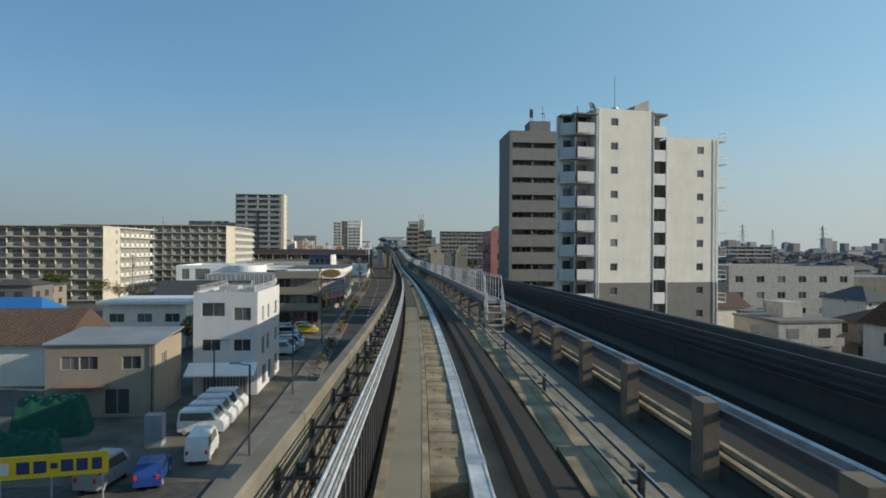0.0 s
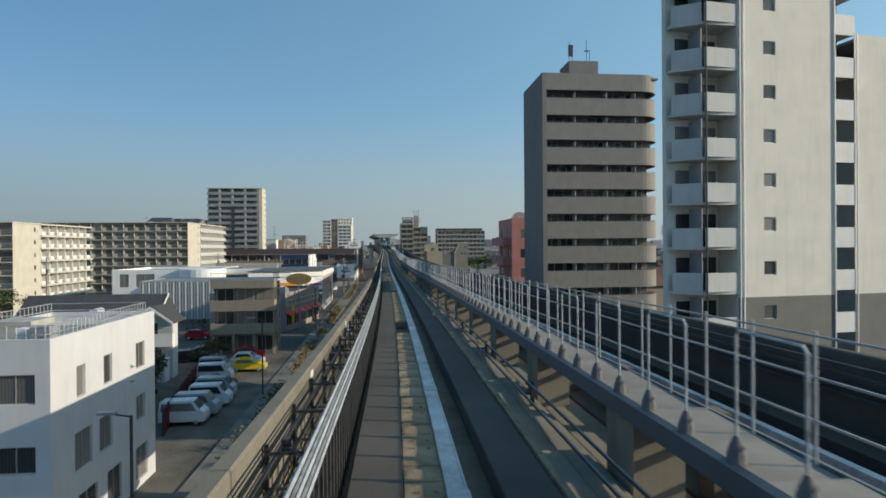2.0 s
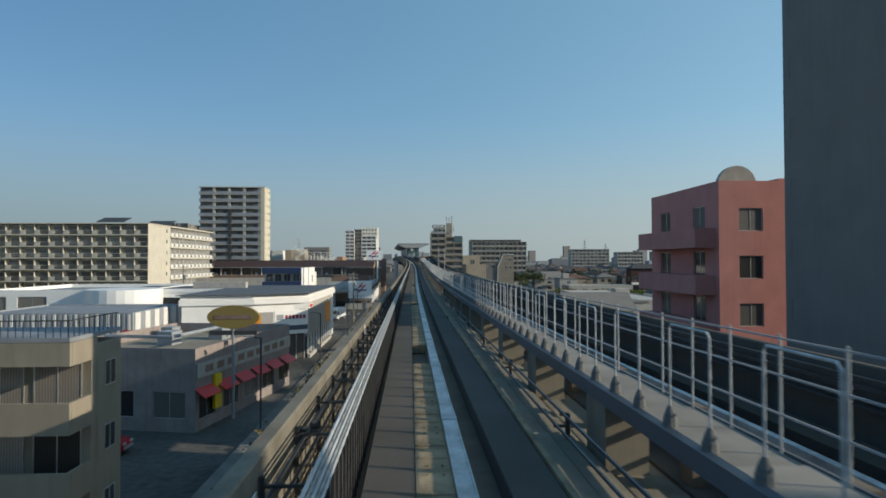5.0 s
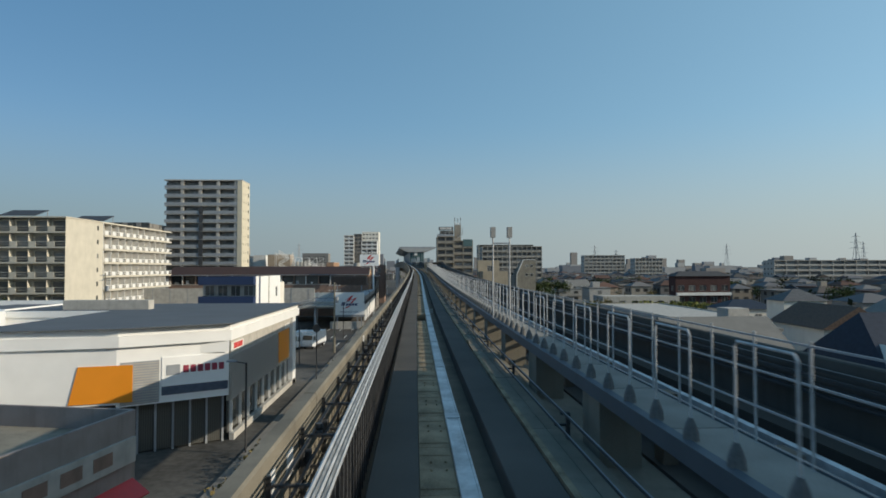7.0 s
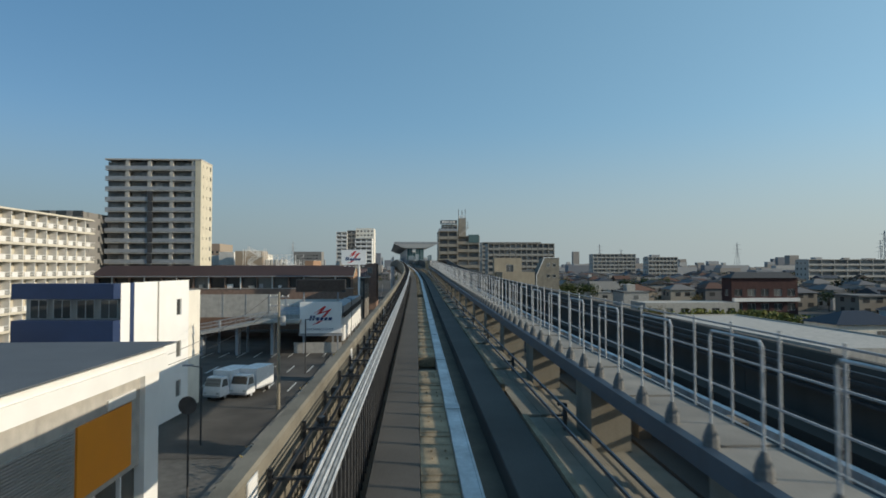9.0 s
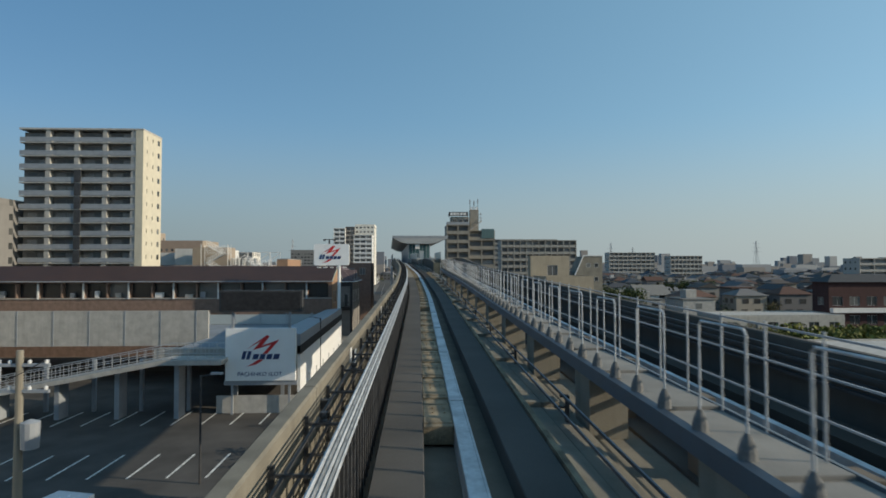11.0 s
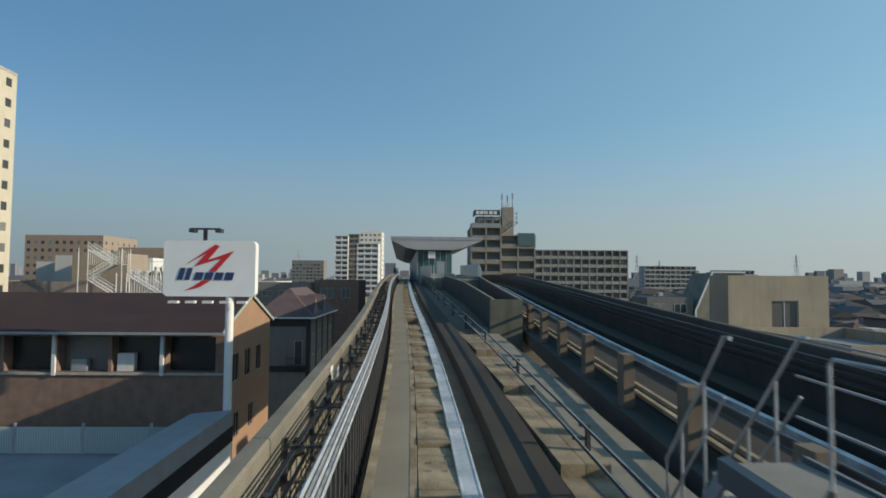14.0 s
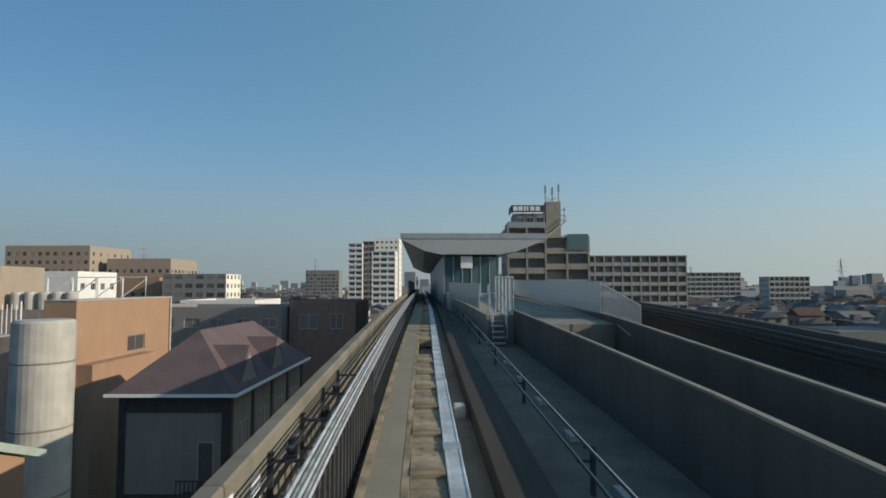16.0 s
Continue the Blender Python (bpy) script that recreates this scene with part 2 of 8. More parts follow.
NAVY = mat("navy_panel", (0.025, 0.045, 0.11), 0.5, var=0.1, scale=0.7)
BROWN = mat("brown_brick_wall", (0.275, 0.19, 0.15), 0.85, var=0.12, scale=1.5, stain=0.15)
BROWNROOF = mat("brown_roof_sheet", (0.065, 0.04, 0.034), 0.6, var=0.12, scale=0.6)
PURPLEROOF = mat("plum_brown_slate", (0.14, 0.102, 0.102), 0.7, var=0.1, scale=1.0)
ROOFGREY = mat("grey_roof_membrane", (0.26, 0.28, 0.30), 0.7, var=0.12, scale=0.4, stain=0.0)
METALWHITE = mat("white_metal_panel", (0.85, 0.85, 0.83), 0.4, var=0.03, scale=0.6)
OFFWHITE = mat("off_white_siding", (0.60, 0.61, 0.62), 0.7, var=0.04, scale=0.6, stain=0.1)
GREYSTEEL = mat("grey_painted_steel", (0.30, 0.32, 0.34), 0.5, var=0.08, scale=1.0)
DARKSTEEL = mat("dark_steel", (0.08, 0.08, 0.082), 0.55, 0.3, var=0.15, scale=2.0)
ALU = mat("aluminium_frame", (0.55, 0.55, 0.54), 0.4, 0.6, var=0.05)
CANOPY = mat("silver_canopy", (0.40, 0.40, 0.39), 0.45, 0.3, var=0.05, scale=0.5)
BARS = mat("sign_ink_navy", (0.03, 0.05, 0.14), 0.5, var=0.04)
RED = mat("sign_red", (0.60, 0.03, 0.03), 0.45, var=0.05)
YELLOW = mat("sign_yellow", (0.80, 0.55, 0.02), 0.5, var=0.04)
LINE = mat("road_paint", (0.70, 0.69, 0.64), 0.8, var=0.2, scale=4.0)
PAVE = mat("paving", (0.22, 0.205, 0.18), 0.9, var=0.15, scale=0.6, bump=0.2)
RUBBER = mat("tyre_rubber", (0.02, 0.02, 0.02), 0.8)
LEAF = mat("leaves", (0.07, 0.095, 0.03), 0.75, var=0.4, scale=2.0, rnd=0.2)
LEAFDRY = mat("dry_leaves", (0.17, 0.14, 0.06), 0.8, var=0.4, scale=2.0, rnd=0.2)
BARK = mat("bark", (0.09, 0.07, 0.05), 0.9, var=0.25, scale=6.0)
BLUETARP = mat("blue_sheet", (0.03, 0.16, 0.42), 0.6, var=0.1)
GREENTARP = mat("green_canvas", (0.02, 0.10, 0.07), 0.7, var=0.15)
GLASSBLUE = glassy("blue_green_glass", (0.05, 0.11, 0.12), (0.12, 0.20, 0.20), 0.08)
DOORDARK = glassy("dark_opening", (0.035, 0.035, 0.036), (0.24, 0.23, 0.21), 0.25)
FARGLASS = glassy("far_balcony_shade", (0.16, 0.16, 0.155), (0.38, 0.37, 0.35), 0.4)
FROST = glassy("frosted_balcony_glass", (0.45, 0.50, 0.50), (0.6, 0.64, 0.63), 0.3)


# ---- facades ----
def grid_wall(w, h, holes, depth):
    """A wall face (x along it, z up, outward -y) with rectangular holes whose reveals go depth deep."""
    xs = sorted({0.0, w, *(a for q in holes for a in q[:2])})
    zs = sorted({0.0, h, *(a for q in holes for a in q[2:4])})
    v, f = [], []

    def quad(*p):
        k = len(v)
        v.extend(p)
        f.append((k, k + 1, k + 2, k + 3))
    for i in range(len(xs) - 1):
        for j in range(len(zs) - 1):
            cx, cz = (xs[i] + xs[i + 1]) / 2, (zs[j] + zs[j + 1]) / 2
            if not any(q[0] < cx < q[1] and q[2] < cz < q[3] for q in holes):
                quad((xs[i], 0, zs[j]), (xs[i + 1], 0, zs[j]), (xs[i + 1], 0, zs[j + 1]), (xs[i], 0, zs[j + 1]))
    for q in holes:
        a, b, c, d = q[:4]
        quad((a, 0, c), (a, depth, c), (a, depth, d), (a, 0, d))
        quad((b, depth, c), (b, 0, c), (b, 0, d), (b, depth, d))
        quad((a, 0, c), (b, 0, c), (b, depth, c), (a, depth, c))
        quad((a, depth, d), (b, depth, d), (b, 0, d), (a, 0, d))
    return v, f


WINDOWS = {}


def window(parent, m, w, h, plain=False, glass=None):
    """A sash window (frame with a meeting stile, and its glass) whose outer lower left corner is at m."""
    glass = glass or GLASS
    key = (round(w, 2), round(h, 2), plain, glass.name)
    if key not in WINDOWS:
        t = 0.05
        bars = [(0, w, 0, t, 0, t), (0, w, 0, t, h - t, h), (0, t, 0, t, t, h - t), (w - t, w, 0, t, t, h - t)]
        if w > 0.9:
            bars.append((w / 2 - t / 2, w / 2 + t / 2, 0.002, t, t, h - t))
        fr = bpy.data.meshes.new("window")
        fr.from_pydata(*[boxes(bars)[0], [], boxes(bars)[1]])
        pn = bpy.data.meshes.new("pane")
        q = boxes([(t, w - t, 0.02, 0.04, t, h - t)] if not plain else [(0, w, 0, 0.04, 0, h)])
        pn.from_pydata(q[0], [], q[1])
        WINDOWS[key] = (fr, pn)
    fr, pn = WINDOWS[key]
    if plain:
        return part("window", pn, glass, parent, at=m)
    o = part("window", fr, ALU, parent, at=m)
    part("pane", pn, glass, o)
    return o


def sides(x0, x1, y0, y1):
    """Poses and lengths of the four faces of a block: front (-y), right (+x), back (+y), left (-x)."""
    return {"f": (pose(x0, y0, 0), x1 - x0), "r": (pose(x1, y0, 0, 0, 0, 90), y1 - y0), "b": (pose(x1, y1, 0, 0, 0, 180), x1 - x0), "l": (pose(x0, y1, 0, 0, 0, -90), y1 - y0)}


def grid_holes(w, n, zs, ww, wh, x0=None, x1=None):
    """n windows a storey, evenly set between x0 and x1, sills at zs."""
    a, b = x0 if x0 is not None else 0, x1 if x1 is not None else w
    p = (b - a) / n
    return [(a + p * (i + 0.5) - ww / 2, a + p * (i + 0.5) + ww / 2, z, z + wh) for z in zs for i in range(n)]


def block(name, label, category, x0, x1, y0, y1, top, material, holes=None, base=None, parapet=0.5, roof=None, plain=False, group="", depth=0.14, glass=None, turn=0.0, mats=None):
    """A flat-roofed building: four walls with windows in their openings, and a roof slab within its parapet."""
    base = GZ if base is None else base
    cx, cy = (x0 + x1) / 2, (y0 + y1) / 2
    t = thing(name, label, category, pose(cx, cy, base, 0, 0, turn), group)
    h = top - base
    a, b, c, d = x0 - cx, x1 - cx, y0 - cy, y1 - cy
    for s, (m, w) in sides(a, b, c, d).items():
        hs = (holes or {}).get(s, [])
        part("wall", grid_wall(w, h, hs, depth), (mats or {}).get(s, material), t, at=m)
        for q in hs:
            window(t, m @ Matrix.Translation((q[0], depth - 0.06, q[2])), q[1] - q[0], q[3] - q[2], plain, glass)
    part("roof", boxes([(a + 0.01, b - 0.01, c + 0.01, d - 0.01, h - parapet - 0.2, h - parapet)]), roof or ROOFGREY, t)
    pp = 0.16
    lo, hi, bot = h, h + 0.06, h - parapet
    v = [(x, y, z) for x0_, x1_, y0_, y1_, z in ((a, b, c, d, lo), (a, b, c, d, hi), (a + pp, b - pp, c + pp, d - pp, hi), (a + pp, b - pp, c + pp, d - pp, bot)) for x, y in ((x0_, y0_), (x1_, y0_), (x1_, y1_), (x0_, y1_))]
    part("parapet", (v, [(4 * k + j, 4 * k + (j + 1) % 4, 4 * k + 4 + (j + 1) % 4, 4 * k + 4 + j) for k in range(3) for j in range(4)]), material, t)
    return t


def tube(points, r, n=6):
    """A tube through the points."""
    v, f = [], []
    for i, p in enumerate(points):
        p = Vector(p)
        d = (Vector(points[min(i + 1, len(points) - 1)]) - Vector(points[max(i - 1, 0)])).normalized()
        a = d.orthogonal().normalized() if abs(d.z) < 0.99 else Vector((1, 0, 0))
        b = d.cross(a)
        v += [tuple(p + r * (math.cos(2 * math.pi * k / n) * a + math.sin(2 * math.pi * k / n) * b)) for k in range(n)]
    for i in range(len(points) - 1):
        f += [(i * n + k, i * n + (k + 1) % n, (i + 1) * n + (k + 1) % n, (i + 1) * n + k) for k in range(n)]
    f += [tuple(range(n))[::-1], tuple((len(points) - 1) * n + k for k in range(n))]
    return v, f


def lathe(profile, n=16, at=(0, 0)):
    """A turned shape from (radius, z) pairs."""
    m = len(profile)
    v = [(at[0] + r * math.cos(2 * math.pi * k / n), at[1] + r * math.sin(2 * math.pi * k / n), z) for k in range(n) for r, z in profile]
    f = [(k * m + j, ((k + 1) % n) * m + j, ((k + 1) % n) * m + j + 1, k * m + j + 1) for k in range(n) for j in range(m - 1)]
    return v, f


def prism(poly, y0, y1):
    """A polygon of (x, z) points extruded along y."""
    n = len(poly)
    v = [(x, y0, z) for x, z in poly] + [(x, y1, z) for x, z in poly]
    return v, [tuple(range(n)), tuple(range(2 * n - 1, n - 1, -1))] + [((i + 1) % n, i, n + i, n + (i + 1) % n) for i in range(n)]


def moved(pair, m):
    return [tuple(m @ Vector(p)) for p in pair[0]], pair[1]


# ---- ground and streets ----
def flat(x0, x1, y0, y1, z):
    return [(x0, y0, z), (x1, y0, z), (x1, y1, z), (x0, y1, z)], [(0, 1, 2, 3)]


tagged(part("ground", flat(-4000, 4500, -900, 4900, GZ), GROUND), "grey-brown built-up ground of the city", "ground", kind="structure")


def strip(name, u0, u1, y0, y1, z, material, label, category):
    n = int((y1 - y0) / 10)
    v = [(line_x(y0 + (y1 - y0) * i / n) + u, y0 + (y1 - y0) * i / n, z) for i in range(n + 1) for u in (u0, u1)]
    ob = part(name, (v, [(2 * i, 2 * i + 1, 2 * i + 3, 2 * i + 2) for i in range(n)]), material)
    return tagged(ob, label, category, kind="structure")


strip("road", -9.2, 15.5, -60, 640, GZ + 0.02, ASPHALT, "dark asphalt avenue under the elevated guideway", "road")
for u0, u1 in ((-11.8, -9.2), (15.5, 18.0)):
    n = 66
    v, f = [], []
    for i in range(n + 1):
        y = -60 + i * 10.0
        v += [(line_x(y) + u0, y, GZ), (line_x(y) + u0, y, GZ + 0.14), (line_x(y) + u1, y, GZ + 0.14), (line_x(y) + u1, y, GZ)]
    for i in range(n):
        f += [(4 * i + j, 4 * i + 4 + j, 4 * i + 5 + j, 4 * i + 1 + j) for j in range(3)]
    tagged(part("pavement", (v, f), PAVE), "raised grey paved footway with a kerb along the avenue", "pavement", kind="structure")
v, f = [], []
for i in range(90):
    y = -20 + i * 7.0
    x = line_x(y) - 6.0
    k = len(v)
    v += [(x - 0.07, y, GZ + 0.03), (x + 0.07, y, GZ + 0.03), (x + 0.07, y + 3.5, GZ + 0.03), (x - 0.07, y + 3.5, GZ + 0.03)]
    f.append((k, k + 1, k + 2, k + 3))
tagged(part("road_marking", (v, f), LINE), "broken white lane line on the avenue", "road marking", kind="structure")

tagged(part("yard", flat(-24, -9.4, 36, 112, GZ + 0.012), YARD), "worn brown-grey surface of the open car park", "car park", kind="structure")

# ---- the guideway: near track ----
Y0, Y1 = -24.0, 470.0
WALK0, WALK1 = 23.0, 243.0
way = thing("guideway", "elevated concrete guideway of a rubber-tyred railway with two tracks", "guideway", kind="structure")
for u0, u1 in ((-0.55, 0.05), (1.1, 1.7)):
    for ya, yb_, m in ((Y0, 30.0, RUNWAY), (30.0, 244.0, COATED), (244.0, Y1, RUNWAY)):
        # right strip uses the darkest colour on both end stretches
        m = (COATED if m is COATED else DARKRUN) if u0 > 0 else m
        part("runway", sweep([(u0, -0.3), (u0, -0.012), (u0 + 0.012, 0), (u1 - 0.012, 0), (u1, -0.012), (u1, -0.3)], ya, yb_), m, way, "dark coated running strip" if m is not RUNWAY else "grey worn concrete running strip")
        if m is RUNWAY and u0 < 0:
            for e0, e1 in ((u0 + 0.004, u0 + 0.11), (u1 - 0.09, u1 - 0.004)):
                part("runway_edge", sweep(rect(e0, e1, -0.02, 0.004), ya, yb_), BED, way, "pale unworn edge of the running strip")
part("deck_slab", sweep([(-1.4, -0.75), (-1.4, -0.3), (2.45, -0.3), (2.45, -0.75)], Y0, Y1), CONC_DARK, way)
part("box_girder", sweep([(-0.5, -1.35), (-0.8, -0.75), (1.9, -0.75), (1.6, -1.35)], Y0, Y1), CONC, way)
# bright steel channel between the runways
part("centre_channel", sweep([(0.50, -0.3), (0.50, 0.02), (0.508, 0.027), (0.53, 0.027), (0.534, 0.019), (0.70, 0.019), (0.704, 0.027), (0.727, 0.027), (0.735, 0.02), (0.735, -0.3)], Y0, Y1), RAILM, way, "pale galvanised steel channel between the running strips")
cov = bpy.data.meshes.new("joint_cover")
cov.from_pydata(boxes([(-0.124, 0.124, -0.16, 0.16, 0, 0.034)])[0], [], boxes([(-0.124, 0.124, -0.16, 0.16, 0, 0.034)])[1])
for i in range(72):
    part("joint_cover", cov, STEEL, way, at=frame_at(0.6175, -18 + i * 5.0, 0))
# conductor rails on brackets beside the left wall
for i in range(5):
    r, u = 0.79 + i * 0.046, -0.64 - i * 0.016
    part("conductor_rail", sweep([(u - 0.026, r), (u - 0.026, r + 0.020), (u - 0.012, r + 0.027), (u + 0.002, r + 0.018), (u + 0.002, r + 0.004), (u - 0.008, r)], Y0, Y1), WORN if i % 2 else RAILGREY, way, "ribbed bright metal conductor rail")
for r, u in ((0.62, -0.68), (0.42, -0.68), (0.2, -0.68)):
    part("conductor_rail", sweep(rect(u - 0.05, u, r, r + 0.06), Y0, Y1), DARKSTEEL, way, "dark lower conductor rail")
for r in (0.16, 0.44, 0.70):
    part("cable_tube", sweep(rect(-1.12, -1.095, r, r + 0.03), Y0, Y1), DARKSTEEL, way)
brk = boxes([(-0.13, -0.09, -0.02, 0.02, 0.0, 0.72), (-0.09, 0.40, -0.012, 0.012, 0.62, 0.65), (-0.09, 0.40, -0.012, 0.012, 0.30, 0.33), (-0.09, 0.40, -0.012, 0.012, 0.0, 0.04), (0.30, 0.35, -0.04, 0.04, 0.55, 0.82)]
            + [(0.38, 0.43, q - 0.03, q + 0.03, -0.35, 0.62) for q in (-0.58, -0.29, 0.0, 0.29, 0.58)])
bm_ = bpy.data.meshes.new("bracket")
bm_.from_pydata(brk[0], [], brk[1])
ins = join(lathe([(0.0, 0), (0.045, 0.0), (0.05, 0.05), (0.035, 0.07), (0.05, 0.1), (0.045, 0.14), (0, 0.14)], 8))
im_ = bpy.data.meshes.new("insulator")
im_.from_pydata(ins[0], [], ins[1])
for i in range(200):
    y = -10 + i * 1.45
    b = part("bracket", bm_, DARKSTEEL, way, at=frame_at(-1.08, y, 0.1))
    if i % 2:
        continue
    part("insulator", im_, WHITE if i % 3 else DARKSTEEL, b, at=(0.05 + 0.1 * (i % 2), 0.1, 0.60))
# left parapet in precast panels
for i in range(50):
    y = Y0 + i * 9.9
    part("parapet_panel", sweep([(-1.40, -0.75), (-1.40, 0.93), (-1.38, 0.955), (-1.245, 0.955), (-1.225, 0.93), (-1.225, -0.3), (-1.225, -0.75)], y + 0.01, y + 9.885, 3.3), PARAPET, way)
plate = bpy.data.meshes.new("marker_plate")
plate.from_pydata(boxes([(0, 0.012, -0.13, 0.13, 0, 0.24)])[0], [], boxes([(0, 0.012, -0.13, 0.13, 0, 0.24)])[1])
clamp = bpy.data.meshes.new("cable_box")
clamp.from_pydata(boxes([(0, 0.1, -0.06, 0.06, 0, 0.16)])[0], [], boxes([(0, 0.1, -0.06, 0.06, 0, 0.16)])[1])
rng = random.Random(5)
for i in range(34):
    y = -4 + i * 8.4 + rng.uniform(-1.5, 1.5)
    p = part("marker_plate", plate, WHITE, way, "small white marker plate", at=frame_at(-1.22, y, 0.58 + rng.uniform(-0.1, 0.1)))
    if i % 3 == 0:
        part("marker_plate", plate, WHITE, way, "small white marker plate", at=frame_at(-1.22, y + 0.75, 0.5))
    for j in range(2):
        part("cable_box", clamp, CONC_PALE if j else DARKSTEEL, way, at=frame_at(-1.22, y + rng.uniform(1, 6), 0.35 + rng.uniform(0, 0.25)))

# pale bed blocks between runway and channel, and cover slabs beside the right runway
blk = boxes([(-0.22, 0.22, -0.865, 0.865, -0.27, -0.006), (-0.21, 0.21, -0.70, -0.64, -0.006, 0.004), (-0.21, 0.21, 0.50, 0.54, -0.006, 0.003), (-0.09, -0.06, -0.1, -0.07, -0.006, 0.016), (0.1, 0.13, -0.1, -0.07, -0.006, 0.016), (-0.09, -0.06, 0.2, 0.23, -0.006, 0.016), (0.1, 0.13, 0.2, 0.23, -0.006, 0.016)])
bl_ = bpy.data.meshes.new("bed_block")
bl_.from_pydata(blk[0], [], blk[1])
for i in range(190):
    if i % 27 in (9, 10) or i % 27 == 21:      # bare joints between the spans
        continue
    part("bed_block", bl_, BED, way, at=frame_at(0.277, -12 + i * 1.75, 0))
cs = boxes([(-0.155, 0.155, -2.19, 2.19, -0.27, -0.10)])
cs_ = bpy.data.meshes.new("cover_slab")
cd_ = bpy.data.meshes.new("cover_slab")
cd_.from_pydata(cs[0], [], cs[1])
cs_.from_pydata(cs[0], [], cs[1])
# slabs beside the walkway: greyer concrete, its colour partly the walkway's shade
for i in range(62):
    for u in (1.965, 2.285):
        part("cover_slab", cs_ if not 30 < -12 + i * 4.4 < 243 else cd_, BED if not 30 < -12 + i * 4.4 < 243 else CONC, way, at=frame_at(u, -12 + i * 4.4, 0))

for y in (152.6, 279.9):
    part("track_beacon", boxes([(-0.1, 0.1, -0.16, 0.16, -0.3, -0.08), (-0.085, 0.085, -0.14, 0.14, -0.08, -0.06)]), CONC_PALE, way, "small pale box between channel and running strip", at=frame_at(0.91, y, 0))
for i in range(8):
    part("runway_curb", sweep(rect(1.715, 1.80, -0.3, 0.04), 30.0 + 26.75 * i, 54.4 + 26.75 * i), BED, way, "pale concrete curb beside the running strip")

# right guide rail on its stands
for u, r in ((2.12, 0.10), (2.21, 0.28)):
    part("guide_rail", sweep([(u, r + 0.03), (u, r + 0.055), (u + 0.02, r + 0.065), (u + 0.035, r + 0.055), (u + 0.035, r + 0.03)], Y0, Y1), DARKSTEEL, way, "slim dark steel guide rail with a polished edge")
    part("rail_edge", sweep(rect(u + 0.005, u + 0.022, r + 0.064, r + 0.071), Y0, Y1), GREYSTEEL, way)
st = boxes([(-0.03, 0.02, -0.05, 0.05, -0.3, 0.30), (-0.21, -0.04, -0.03, 0.03, 0.10, 0.13), (-0.12, -0.04, -0.03, 0.03, 0.27, 0.31)])
st_ = bpy.data.meshes.new("rail_stand")
st_.from_pydata(st[0], [], st[1])
for i in range(75):
    part("rail_stand", st_, DARKSTEEL, way, at=frame_at(2.33, -14 + i * 5.0, 0))
part("edge_kerb", sweep(rect(2.455, 2.56, -0.75, -0.16), Y0, 262), CONC, way)
part("centre_slab", sweep(rect(2.58, 3.42, -0.95, -0.34), Y0, 262), CONC, way, "stained concrete slab between the tracks")

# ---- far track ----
# far deck and strips use the dark runway colours
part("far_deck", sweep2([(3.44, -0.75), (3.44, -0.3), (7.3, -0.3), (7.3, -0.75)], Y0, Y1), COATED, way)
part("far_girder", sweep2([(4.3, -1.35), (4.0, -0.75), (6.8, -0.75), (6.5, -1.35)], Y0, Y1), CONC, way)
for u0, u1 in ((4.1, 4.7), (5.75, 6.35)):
    part("runway", sweep2([(u0, -0.3), (u0, 0), (u1, 0), (u1, -0.3)], Y0, Y1), DARKRUN, way, "dark coated running strip")
part("centre_channel", sweep2([(5.16, -0.3), (5.16, 0.05), (5.28, 0.05), (5.28, -0.3)], Y0, Y1), RAILM, way)
part("guide_rail", sweep2([(3.75, 0.50), (3.75, 0.60), (3.77, 0.61), (3.82, 0.60), (3.82, 0.50)], Y0, Y1), DARKSTEEL, way, "dark steel guide rail of the far track")
part("guide_foot", sweep2(rect(3.80, 3.87, 0.08, 0.15), Y0, Y1), BED, way, "pale concrete kerb beside the far track")
part("guide_foot", sweep2(rect(3.88, 3.97, -0.12, -0.05), Y0, Y1), BED, way, "pale concrete kerb beside the far track")
for i in range(4):
    r = 0.36 + i * 0.14
    part("conductor_rail", sweep2(rect(6.66, 6.74, r, r + 0.05), Y0, Y1), DARKSTEEL, way)
# far parapet: same panels, with their shaded side put into the colour
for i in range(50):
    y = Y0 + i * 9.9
    part("parapet_panel", sweep2([(6.98, -0.75), (6.98, 0.93), (7.0, 0.955), (7.13, 0.955), (7.15, 0.93), (7.15, -0.75)], y + 0.01, y + 9.885, 3.3), CONC_SHADE, way)
fs = boxes([(-0.13, 0.08, -0.17, 0.17, -0.34, 0.70)])
fs_ = bpy.data.meshes.new("rail_post")
fs_.from_pydata(fs[0], [], fs[1])
for i in range(100):
    y = -12 + i * 2.75
    part("rail_post", fs_, CONC_DARK, way, at=frame_at(3.66 + widen(y), y, 0))

# piers under the guideway
for i in range(19):
    y = -18 + i * 26.0
    m = frame_at(2.9 + widen(y) / 2, y, 0)
    h = line_z(y) - 1.35 - GZ
    pier = thing("pier", "grey concrete pier with a broad crosshead under the guideway", "pier", Matrix.Translation((m.translation.x, y, GZ)), "guideway piers")
    w = 3.9 + widen(y) / 2
    part("crosshead", prism([(-w, h - 0.9), (-w, h), (w, h), (w, h - 0.9), (1.3, h - 2.2), (-1.3, h - 2.2)], -1.0, 1.0), CONC, pier)
    part("shaft", boxes([(-1.2, 1.2, -0.95, 0.95, 0, h - 2.1)]), CONC, pier)

